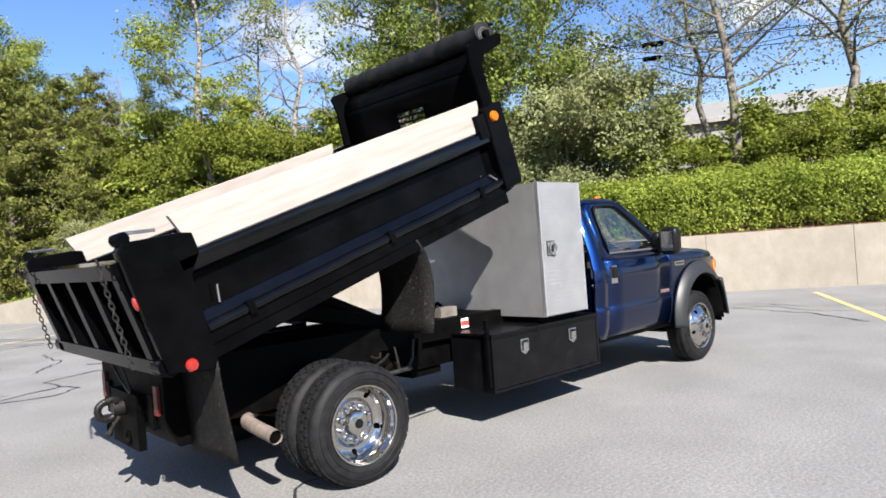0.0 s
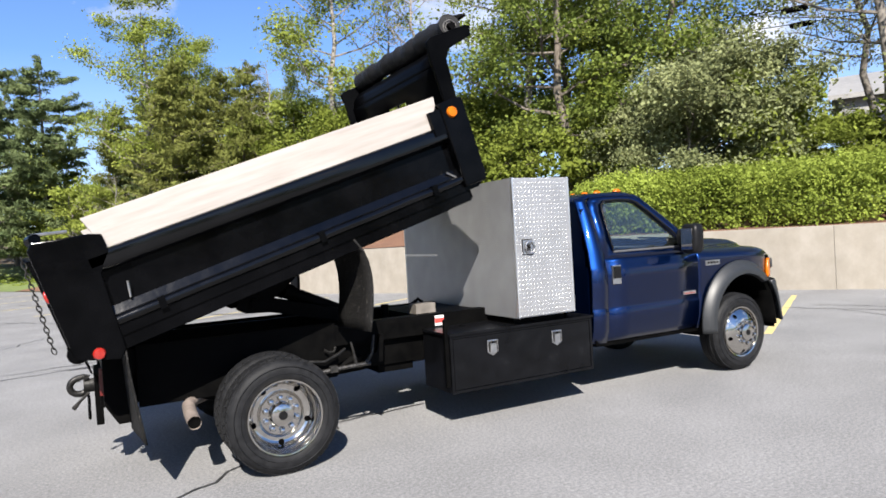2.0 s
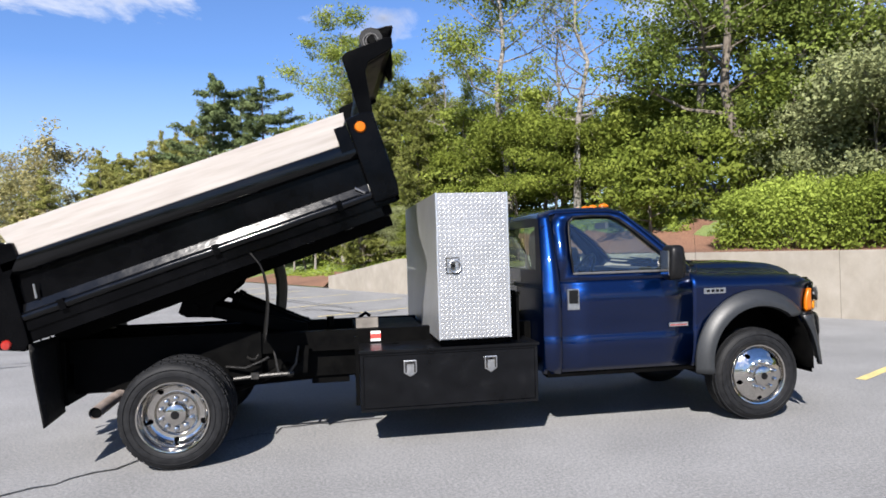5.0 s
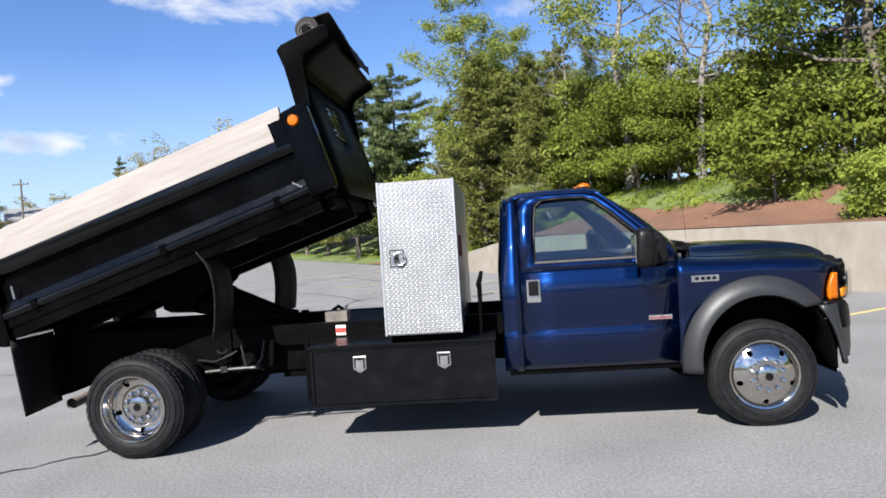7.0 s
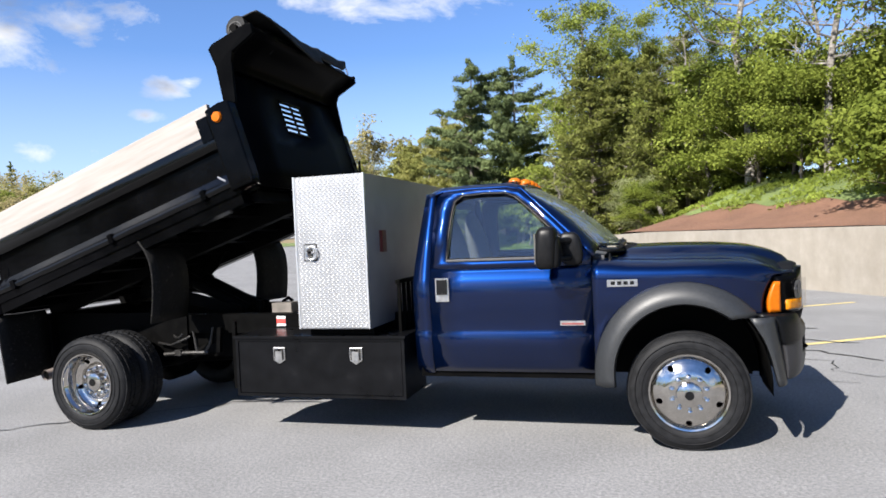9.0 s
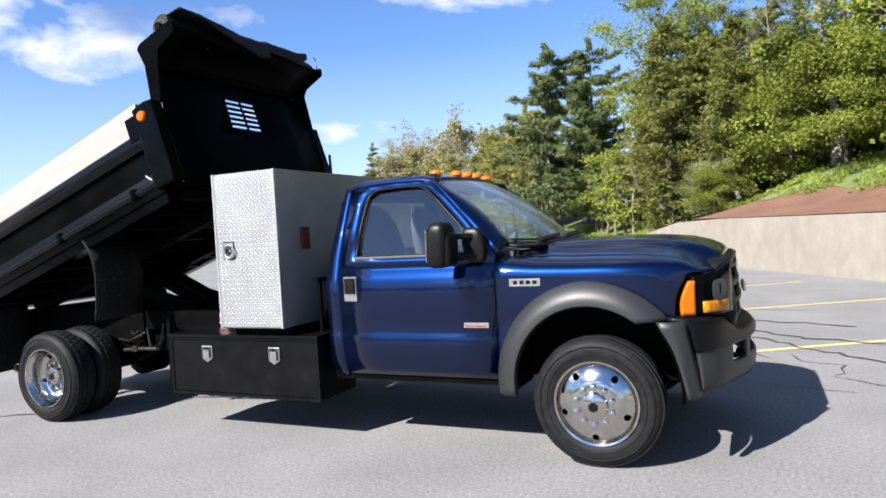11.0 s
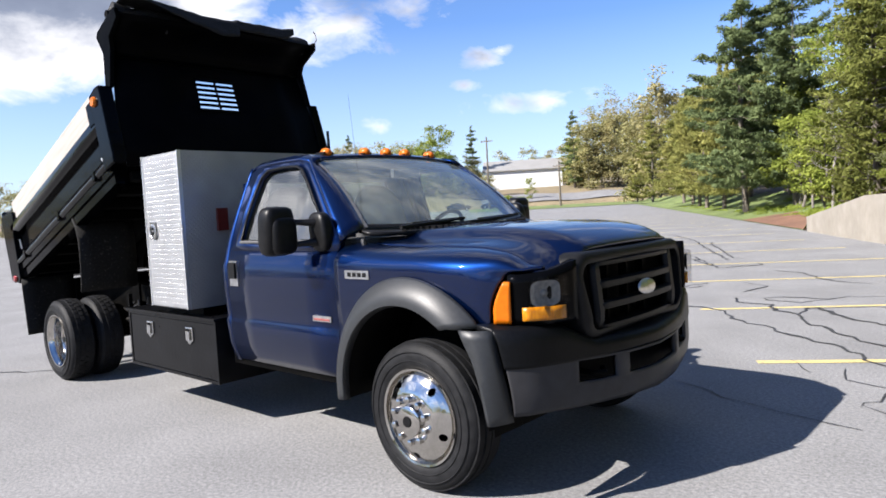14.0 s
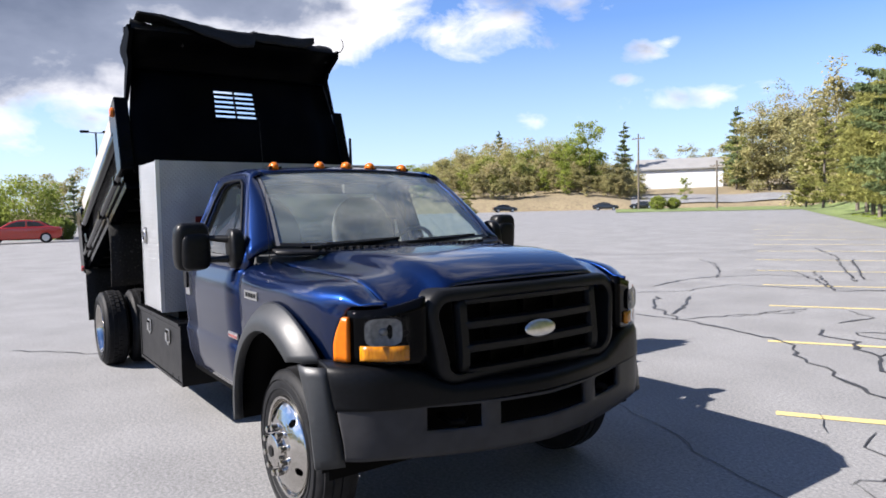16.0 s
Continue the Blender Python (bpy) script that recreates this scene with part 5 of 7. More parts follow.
    tube(bm, [(-1.185, -0.05, 0.672), (-1.185, 0.05, 0.672)], 0.016, 10)
    bmesh.ops.scale(bm, vec=(1, 0.8, 1), verts=bm.verts)
    part("pintle_hook", bm, CAST, tail, "greasy dark cast pintle hook")
    part("hitch_pin", tube(bmesh.new(), [(-1.17, -0.03, 0.56), (-1.22, -0.07, 0.52), (-1.27, -0.12, 0.475)], [0.012, 0.010, 0.018], 8), GREASY, tail, "grey locking pin hanging from the hook")
    for y in (-0.2, 0.2):
        ring = [(-1.17, y + 0.035 * math.cos(a), 0.45 + 0.045 * math.sin(a)) for a in steps(0, 2 * math.pi, 12)]
        part("chain_eye", tube(bmesh.new(), ring, 0.011, 5, False), CHASSIS, tail)
    bm = tube(bmesh.new(), [(0.2, -0.40, 0.50), (-0.40, -0.44, 0.50), (-0.50, -0.50, 0.485), (-0.55, -0.60, 0.465), (-0.562, -0.80, 0.45), (-0.569, -1.02, 0.437)], 0.045, 14, False)
    part("exhaust_pipe", bm, RUST, TRUCK, "weathered turned-out exhaust pipe")
    # dark plug set into the open end in place of a shaded bore
    part("exhaust_pipe_bore", tube(bmesh.new(), [(-0.565, -0.90, 0.444), (-0.568, -1.0, 0.4385)], 0.041, 14), CHASSIS, TRUCK, "dark plug standing in for the shaded bore of the exhaust pipe")


def build_boxes():
    # aluminium cross box behind the cab
    bm = boxes((1.995, 2.575, -1.055, 1.055, 0.845, 2.01))
    tb = part("toolbox", bm, DIAMOND_BODY, TRUCK, "tall aluminium diamond-plate toolbox behind the cab", 40, 0.006)
    for sgn in (-1, 1):
        a, b = sorted((sgn * 1.058, sgn * 1.074))
        d = part("toolbox_door", boxes((2.006, 2.566, a, b, 0.855, 2.005)), DIAMOND, tb, "diamond-plate door", 40, 0.004)
        for x0, x1, z0, z1 in ((1.993, 2.006, 0.848, 2.012), (2.566, 2.579, 0.848, 2.012)):
            a2, b2 = sorted((sgn * 1.05, sgn * 1.078))
            part("edge_strip", boxes((x0, x1, a2, b2, z0, z1)), SHEET_AL, tb, "smooth folded aluminium edge", 40, 0.003)
        a, b = sorted((sgn * 1.074, sgn * 1.082))
        lt = part("latch", boxes((2.07, 2.165, a, b, 1.375, 1.49)), STEEL, d, "folding T-handle latch", 40, 0.008)
        a, b = sorted((sgn * 1.082, sgn * 1.096))
        part("latch_handle", boxes((2.10, 2.135, a, b, 1.40, 1.46)), GREASY, d, "", 40, 0.005)
        part("latch_bar", boxes((2.095, 2.15, a, b, 1.425, 1.44)), STEEL, d, "", 40, 0.003)
        ring = [(2.135 + 0.046 * math.cos(q), sgn * 1.092, 1.428 + 0.05 * math.sin(q)) for q in steps(0, 2 * math.pi, 20)]
        part("latch_ring", tube(bmesh.new(), ring, 0.006, 7, False), STEEL, d, "folded ring handle")
        # no gap here: a dark plate paints the shadow line round the latch
        part("latch_shadow_gap", boxes((2.062, 2.173, min(sgn * 1.0735, sgn * 1.076), max(sgn * 1.0735, sgn * 1.076), 1.367, 1.498)), GREASY, d, "dark plate drawing the shadow line round the latch")
    part("warning_lamp", boxes((2.575, 2.60, -0.80, -0.715, 1.41, 1.58)), DULL_RED, tb, "dark red lamp on the box", 40, 0.01)
    part("box_mount", boxes((2.02, 2.56, -0.95, 0.95, 0.78, 0.845)), CHASSIS, TRUCK, "black channel below the toolbox", 40, 0.01)
    for k in range(7):
        part("guard_bar", boxes((2.70, 2.725, -0.80 + k * 0.11, -0.77 + k * 0.11, 0.76, 1.16)), CHASSIS, TRUCK)
    part("guard_rail", boxes((2.695, 2.73, -0.82, 0.82, 1.16, 1.19)), CHASSIS, TRUCK)
    # underbody box on each side
    for sgn in (-1, 1):
        a, b = sorted((sgn * 0.99, sgn * 0.52))
        ub = part("underbody_box", boxes((1.375, 2.81, a, b, 0.305, 0.765)), BOX_BLACK, TRUCK, "black steel underbody toolbox with scuffed paint", 40, 0.006)
        a, b = sorted((sgn * 1.02, sgn * 0.50))
        part("lid_flange", boxes((1.36, 2.825, a, b, 0.765, 0.785)), BOX_BLACK, ub, "", 40, 0.005)
        a, b = sorted((sgn * 0.99, sgn * 1.004))
        for r in ((1.372, 2.812, a, b, 0.303, 0.325), (1.372, 2.812, a, b, 0.742, 0.765), (1.372, 1.395, a, b, 0.325, 0.742), (2.79, 2.812, a, b, 0.325, 0.742)):
            part("front_edge", boxes(r), BOX_BLACK, ub, "", 40, 0.003)
        d = part("drop_door", boxes((1.402, 2.784, min(sgn * 0.989, sgn * 0.999), max(sgn * 0.989, sgn * 0.999), 0.332, 0.736)), BOX_BLACK, ub, "flat black drop-down door", 40, 0.004)
        for x in (1.765, 2.42):
            bm = bmesh.new()
            a, b = sorted((sgn * 1.0, sgn * 1.010))
            prism(bm, [(x - 0.052, 0.695), (x + 0.052, 0.695), (x + 0.052, 0.595), (x, 0.562), (x - 0.052, 0.595)], a, b)
            lt = part("latch", bm, STEEL, d, "bright shield-shaped paddle latch", 40, 0.005)
            # raised dark plate, paints the shade of a recess onto the flat latch
            a, b = sorted((sgn * 1.009, sgn * 1.0125))
            part("latch_recess", boxes((x - 0.042, x + 0.042, a, b, 0.598, 0.684)), GREASY, d, "dark raised plate standing in for the latch's shaded recess", 40, 0.004)
            a, b = sorted((sgn * 1.012, sgn * 1.021))
            part("paddle", boxes((x - 0.028, x + 0.028, a, b, 0.60, 0.665)), STEEL, d, "", 40, 0.006)
            part("keyhole", boxes((x - 0.010, x + 0.010, a, b, 0.668, 0.684)), CHASSIS, d)
    # hydraulic tank, filler, labels between the rails
    tank = part("hydraulic_tank", boxes((1.36, 1.95, -0.47, 0.40, 0.79, 0.90)), CHASSIS, TRUCK, "black hydraulic tank with label", 40, 0.01)
    part("label_plate", boxes((1.485, 1.57, -0.5455, -0.5405, 0.80, 0.885)), WHITE, tank, "small white label with a red band")
    part("label_band", boxes((1.485, 1.57, -0.5485, -0.546, 0.822, 0.862)), LABEL_RED, tank)
    part("filter_can", boxes((1.37, 1.56, -0.42, -0.28, 0.90, 0.985)), BRASS, TRUCK, "dusty tan canister with rounded edges", 50, 0.03)
    part("breather", tube(bmesh.new(), [(1.40, -0.28, 0.98), (1.46, -0.28, 1.02), (1.50, -0.28, 0.99)], 0.016, 7), CHASSIS, TRUCK)
    part("filler_neck", tube(bmesh.new(), [(1.15, -0.25, 0.9), (1.15, -0.25, 1.0)], [0.03, 0.035], 10), CHASSIS, TRUCK)
    part("side_post", boxes((1.335, 1.365, -0.99, -0.96, 0.36, 0.90)), CHASSIS, TRUCK)


# ---- dump bed, tilted about its rear hinge ----
def shield_half(z):
    """Half width of the headboard and shield: drawn in at the fold, wider above."""
    return curve_at(z, [(0, 1.06), (0.68, 1.045), (0.70, 1.035), (0.98, 0.988), (1.2, 1.03)])


def build_bed():
    tilt = pose(-1.0, 0, 1.06, 0, -18.5, 0)
    bed = part("dump_bed", boxes((0.0, 2.84, -1.06, 1.06, -0.01, 0.03)), BLACK, TRUCK, "raised glossy black steel dump bed", 40, 0.004)
    bed.matrix_basis = tilt
    for y in (-0.46, 0.46):
        part("bed_longsill", boxes((-0.05, 2.80, y - 0.05, y + 0.05, -0.17, -0.01)), CHASSIS, bed, "", 40, 0.008)
    for k in range(9):
        x = 0.12 + k * 0.325
        part("bed_crossmember", boxes((x, x + 0.06, -1.0, 1.0, -0.085, -0.01)), CHASSIS, bed, "", 40, 0.006)
    for sgn in (-1, 1):
        def bb(x0, x1, ya, yb, z0, z1):
            a, b = sorted((sgn * ya, sgn * yb))
            return (x0, x1, a, b, z0, z1)
        part("side_wall", boxes(bb(0.02, 2.72, 1.06, 1.075, 0.03, 0.44)), BLACK, bed, "glossy black side wall", 40, 0.003)
        # top rail, folded, and lower rub rail
        def along(profile, x0, x1):
            """A bar of constant section (y, z) along the bed."""
            bm = bmesh.new()
            a, b = [[bm.verts.new((x, sgn * y, z)) for y, z in profile] for x in (x0, x1)]
            bm.faces.new(a), bm.faces.new(b[::-1])
            for i in range(len(profile)):
                j = (i + 1) % len(profile)
                bm.faces.new((a[i], a[j], b[j], b[i]))
            bmesh.ops.recalc_face_normals(bm, faces=bm.faces)
            return bm
        part("top_rail", along([(1.05, 0.40), (1.115, 0.40), (1.15, 0.435), (1.15, 0.512), (1.135, 0.528), (1.05, 0.528)], 0.03, 2.70), GLOSS_BLACK, bed, "boxed top rail", 40, 0.010)
        part("rub_rail", boxes(bb(0.03, 2.72, 1.06, 1.125, 0.0, 0.085)), BLACK, bed, "", 40, 0.014)
        part("sloped_ledge", along([(1.077, 0.188), (1.077, 0.085), (1.118, 0.085), (1.118, 0.135), (1.0965, 0.188)], 0.03, 2.70), GLOSS_BLACK, bed, "steep glossy ledge along the foot of the wall", 0)
        part("side_tube", tube(bmesh.new(), [(0.05 + 0.265 * k, sgn * (1.118 + 0.002 * math.sin(k * 2.1)), 0.098 + 0.002 * math.sin(k * 3.3)) for k in range(11)], 0.034, 14), GLOSS_BLACK, bed)
        part("lower_skirt", boxes(bb(0.03, 2.70, 1.0, 1.11, -0.085, 0.0)), BLACK, bed, "", 40, 0.01)
        for x in (0.30, 1.42, 2.38):
            part("tube_clip", boxes(bb(x, x + 0.045, 1.10, 1.158, 0.06, 0.138)), BLACK, bed, "", 40, 0.006)
        bm = tube(bmesh.new(), [(2.56, sgn * 1.12, 0.19), (2.62, sgn * 1.13, 0.13)], 0.008, 6)
        part("tie_hook", bm, STEEL, bed)
        bm = tube(bmesh.new(), [(0.17, sgn * 1.12, 0.20), (0.19, sgn * 1.13, 0.30)], 0.008, 6)
        part("tie_hook", bm, STEEL, bed)
        # front corner post and plate
        bm = bmesh.new()
        prism(bm, [(2.66, 0.03), (2.86, 0.03), (2.875, 0.10), (2.885, 0.70), (2.80, 0.715), (2.665, 0.70)], sgn * 1.05, sgn * 1.165)
        part("front_post", bm, BLACK, bed, "boxed front corner post", 40, 0.012)
        part("board_pocket", boxes(bb(2.56, 2.66, 1.12, 1.16, 0.47, 0.66)), BLACK, bed, "", 40, 0.006)
        bm = revolve(bmesh.new(), [(0.0005, sgn * 1.188), (0.035, sgn * 1.186), (0.042, sgn * 1.176), (0.044, sgn * 1.165)], 2.755, 0.61, 24)
        bmesh.ops.recalc_face_normals(bm, faces=bm.faces)
        part("side_marker", bm, AMBER, bed, "round amber marker lamp")
        # gooseneck side plate of the cab shield
        bm = bmesh.new()
        prism(bm, [(2.79, 0.70), (2.895, 0.69), (2.955, 1.02), (3.00, 1.085), (3.225, 1.135), (3.24, 1.21), (3.20, 1.225), (2.86, 1.205), (2.815, 1.18), (2.815, 1.04)], sgn * 1.035, sgn * 1.07)
        for q in bm.verts:
            q.co.y += sgn * (shield_half(q.co.z) - 1.037)
        part("shield_side", bm, SATIN_BLACK, bed, "curved side plate of the cab shield", 40, 0.006)
        # rear corner post
        bm = bmesh.new()
        prism(bm, [(-0.245, -0.03), (-0.02, -0.13), (0.03, -0.08), (0.075, 0.40), (0.165, 0.50), (0.165, 0.62), (0.10, 0.645), (-0.20, 0.70), (-0.235, 0.66)], sgn * 1.06, sgn * 1.15)
        part("rear_post", bm, BLACK, bed, "wide black rear corner plate", 40, 0.008)
        bm = revolve(bmesh.new(), [(0.0005, sgn * 1.170), (0.028, sgn * 1.168), (0.034, sgn * 1.161), (0.037, sgn * 1.15)], -0.115, -0.045, 24)
        bmesh.ops.recalc_face_normals(bm, faces=bm.faces)
        part("stop_lamp", bm, RED, bed, "round red lamp")
        bm = bmesh.new()
        bmesh.ops.create_uvsphere(bm, u_segments=18, v_segments=10, radius=1.0)
        bmesh.ops.transform(bm, matrix=Matrix.Translation((-0.242, sgn * 1.11, 0.375)) @ Matrix.Diagonal((0.016, 0.022, 0.040, 1)), verts=bm.verts)
        part("reflector", bm, RED, bed, "oval red reflector")
        part("hinge_boss", tube(bmesh.new(), [(-0.17, sgn * 1.13, 0.715), (-0.20, sgn * 1.06, 0.715)], 0.035, 12), BLACK, bed)
        part("latch_boss", tube(bmesh.new(), [(-0.22, sgn * 1.13, 0.0), (-0.22, sgn * 1.0, 0.0)], 0.06, 12), BLACK, bed)
        part("pin_rod", tube(bmesh.new(), [(-0.18, sgn * 1.10, 0.745), (0.0, sgn * 1.10, 0.70)], 0.010, 6), STEEL, bed)
        # hanging chain
        for i in range(18):
            c = Vector((-0.285, sgn * 0.93, 0.63 - i * 0.034))
            c = Vector((c.x - 0.317 * i * 0.010, c.y, c.z))
            pts = []
            for a in steps(0, 2 * math.pi, 10):
                w, h = 0.012 * math.cos(a), 0.023 * math.sin(a)
                pts.append(c + (Vector((w, 0, h)) if i % 2 else Vector((0, w, h))))
            part("chain_link", tube(bmesh.new(), pts, 0.0045, 5, False), GREASY, bed)
        # mud flaps: one behind the axle, one ahead of it
        def flap(name, x, z0, y0, y1, bow, drop, seed, twist=0.0):
            inv = tilt.inverted()
            def f(s, k):
                y = sgn * (y0 + (y1 - y0) * k)
                wav = bow * (1 - math.exp(-4.5 * s)) - 0.6 * bow * s * s + 0.02 * math.sin(2.2 * s + seed) * s + (twist if twist else -0.05 * s) * (0.5 - k)
                return inv @ Vector((x + wav + 0.05 * s * s, y, z0 - drop * s))
            bm = grid(bmesh.new(), f, steps(0, 1, 8), steps(0, 1, 4))
            solid(part(name, bm, FLAP, bed, "scuffed black rubber mud flap"), 0.012, 0)
        flap("mud_flap", -0.95, 0.98, 0.62, 1.14, 0, 0.60, 0.6)
        flap("front_flap", 0.545, 1.58, 0.58, 1.12, 0.15, 0.68, 2.2, -0.065)
        # side boards
        bm = bmesh.new()
        prism(bm, [(0.150, 0.530), (2.56, 0.530), (2.56, 0.55), (2.665, 0.70), (2.675, 0.765), (0.09, 0.748)], sgn * 1.075, sgn * 1.115)
        part("side_board", bm, BOARD, bed, "cream painted timber side board", 40, 0.004)
    # headboard with its louvred window
    def shield_x(z):
        return 2.865 + 0.02 * z
    bm = bmesh.new()
    half = shield_half
    zs = [0.0, 0.2, 0.4, 0.55, 0.85, 0.95, 1.0]
    ks = [-1, -0.6, -0.262, 0.142, 0.6, 1]
    def hb(z, k):
        return (shield_x(z), k * half(z), z)
    grid(bm, hb, zs, ks, lambda z, k: 0.55 < z < 0.85 and -0.262 < k < 0.142)
    bmesh.ops.recalc_face_normals(bm, faces=bm.faces)
    board = part("headboard", bm, SATIN_BLACK, bed, "black headboard with a louvred window")
    solid(board, 0.012)
    for i in range(7):
        z = 0.55 + i * 0.05
        part("louvre", boxes((2.874, 2.888, -0.275, 0.15, z - 0.010, z + 0.012)), BLACK, bed)
    part("louvre_post", boxes((2.874, 2.890, -0.072, -0.056, 0.55, 0.85)), BLACK, bed)
    def canopy(s, k):
        pts = [(2.885, 1.0), (2.93, 1.08), (3.02, 1.135), (3.235, 1.18)]
        i = min(2, int(s * 3))
        q = s * 3 - i
        x, z = pts[i][0] + (pts[i + 1][0] - pts[i][0]) * q, pts[i][1] + (pts[i + 1][1] - pts[i][1]) * q
        return (x, k * shield_half(z), z)
    bm = grid(bmesh.new(), canopy, steps(0, 1, 9), steps(-1, 1, 6))
    bmesh.ops.recalc_face_normals(bm, faces=bm.faces)
    solid(part("cab_shield", bm, SATIN_BLACK, bed, "black cab shield leaning over the toolbox"), 0.014, 0)
    part("shield_rib", boxes((2.89, 2.906, -0.98, 0.98, 0.988, 1.004)), BLACK, bed, "", 40, 0.004)
    # rolled tarp with ragged hanging edge
    rr = random.Random(8)
    bm, pts, rad = bmesh.new(), [], []
    for k in range(33):
        y = -1.02 + 2.04 * k / 32
        pts.append((3.085 + rr.gauss(0, 0.006), y, 1.243 + rr.gauss(0, 0.007)))
        rad.append(0.086 + rr.gauss(0, 0.006))
    tube(bm, pts, rad, 14)
    part("tarp_roll", bm, TARP, bed, "rolled black mesh tarp on the shield", 60)
    def cloth(s, k):
        y = -0.98 + 1.74 * k
        drop = curve_at(k, [(0, 0.03), (0.12, 0.035), (0.20, 0.09), (0.32, 0.165), (0.50, 0.245), (0.60, 0.225), (0.615, 0.15), (0.80, 0.158), (0.94, 0.15), (1.0, 0.09)])
        x = 3.11 + 0.175 * min(1, s * 1.8) + 0.010 * noise.noise(Vector((k * 9, s * 2.5, 3))) - (0.022 * max(0, s - 0.4) if k > 0.61 else 0)
        z = 1.330 - drop * (0.25 * s + 0.75 * s * s) + 0.012 * noise.noise(Vector((k * 14, s * 3, 1))) + 0.006 * noise.noise(Vector((k * 45, s * 6, 7)))
        return (x, y, z)
    bm = grid(bmesh.new(), cloth, steps(0, 1, 10), steps(0, 1, 60))
    solid(part("tarp_edge", bm, TARP, bed, "loose edge of the tarp hanging over"), 0.01, 0)
    bm = tube(bmesh.new(), [(3.10, 0.98, 1.265), (3.12, 1.10, 1.268), (3.13, 1.145, 1.275), (3.135, 1.185, 1.33), (3.13, 1.195, 1.39), (3.128, 1.185, 1.43)], 0.006, 6)
    part("tarp_crank", bm, GREASY, bed, "bent tarp crank rod")
    for sgn in (-1, 1):
        spiral = [(3.085 + (0.012 + 0.0105 * a / 3.14) * math.cos(a), sgn * 1.025, 1.243 + (0.012 + 0.0095 * a / 3.14) * math.sin(a)) for a in steps(0, 18.8, 60)]
        part("roll_spiral", tube(bmesh.new(), spiral, 0.0045, 5), GREY_CLOTH, bed, "grey folded layers at the end of the roll")
    part("roll_end", tube(bmesh.new(), [(3.085, -1.06, 1.243), (3.085, -1.0, 1.243)], [0.030, 0.040], 10), CHASSIS, bed)
    # tailgate
    def tg(z):
        return -0.215 - 0.03 * (0.4 - z)
    gate = part("tailgate", boxes((-0.20, -0.185, -1.03, 1.03, -0.02, 0.60)), BLACK, bed, "black ribbed tailgate", 40, 0.004)
    part("gate_rail", boxes((-0.265, -0.185, -1.05, 1.05, 0.52, 0.61)), BLACK, gate, "", 40, 0.012)
    part("gate_rail", boxes((-0.265, -0.185, -1.05, 1.05, -0.04, 0.05)), BLACK, gate, "", 40, 0.012)
    for y in (-1.0, -0.5, 0.0, 0.5, 1.0):
        part("gate_rib", boxes((-0.26, -0.20, y - 0.045, y + 0.045, 0.05, 0.52)), BLACK, gate, "", 40, 0.010)
    loop = [(-0.24, -0.30 + 0.20 * q, -0.05 - 0.22 * math.sin(math.pi * q) ** 0.8) for q in steps(0, 1, 14)]
    part("cable", tube(bmesh.new(), loop, 0.007, 6), PLASTIC, gate, "black cable loop hanging below the gate")
    # hoist: folding arms and cylinders
    inv = tilt.inverted()
    for y in (-0.30, 0.30):
        bm = bmesh.new()
        prism(bm, [(-0.07, 1.33), (-0.075, 1.22), (-0.12, 1.09), (-0.10, 1.075), (-0.05, 1.05), (0.16, 1.04), (0.17, 1.145), (0.35, 1.29), (0.44, 1.46)], y - 0.012, y + 0.012)
        bmesh.ops.transform(bm, matrix=inv, verts=bm.verts)
        part("hoist_bracket", bm, CHASSIS, bed, "plate bracket below the bed floor", 40, 0.004)
        bm = bmesh.new()
        prism(bm, [(0.02, 1.05), (0.04, 1.17), (0.17, 1.145), (0.32, 1.11), (0.95, 0.955), (0.95, 0.85), (0.51, 0.95), (0.16, 1.035)], y * 0.86 - 0.02, y * 0.86 + 0.02)
        bmesh.ops.transform(bm, matrix=inv, verts=bm.verts)
        part("hoist_arm", bm, CHASSIS, bed, "folding hoist arm", 40, 0.006)
        bm = tube(bmesh.new(), [inv @ Vector(p) for p in ((0.33, y * 0.4, 1.185), (0.95, y * 0.4, 0.90))], 0.055, 14)
        tube(bm, [inv @ Vector(p) for p in ((0.315, y * 0.4, 1.192), (0.37, y * 0.4, 1.167))], 0.066, 14)
        part("hoist_cylinder", bm, CHASSIS, bed, "black hoist cylinder")
        bm = tube(bmesh.new(), [inv @ Vector(p) for p in ((0.10, y * 0.4, 1.29), (0.34, y * 0.4, 1.18))], 0.016, 10)
        part("hoist_piston", bm, CHASSIS, bed, "piston rod")
    bm = tube(bmesh.new(), [inv @ Vector(p) for p in ((0.02, -0.34, 1.12), (0.02, 0.34, 1.12))], 0.04, 8)
    part("hoist_pin", bm, CHASSIS, bed)
    # the far front side is drawn in to fit the camera's view
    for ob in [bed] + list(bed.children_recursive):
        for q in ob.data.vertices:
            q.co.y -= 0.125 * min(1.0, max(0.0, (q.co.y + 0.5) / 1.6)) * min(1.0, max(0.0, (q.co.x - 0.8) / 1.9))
    return bed


build_cab()
build_cabin()
build_front()
build_wheel(AX_F, -1, True)
build_wheel(AX_F, 1, True)
build_wheel(AX_R, -1, False)
build_wheel(AX_R, 1, False)
build_chassis()
build_boxes()
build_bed()
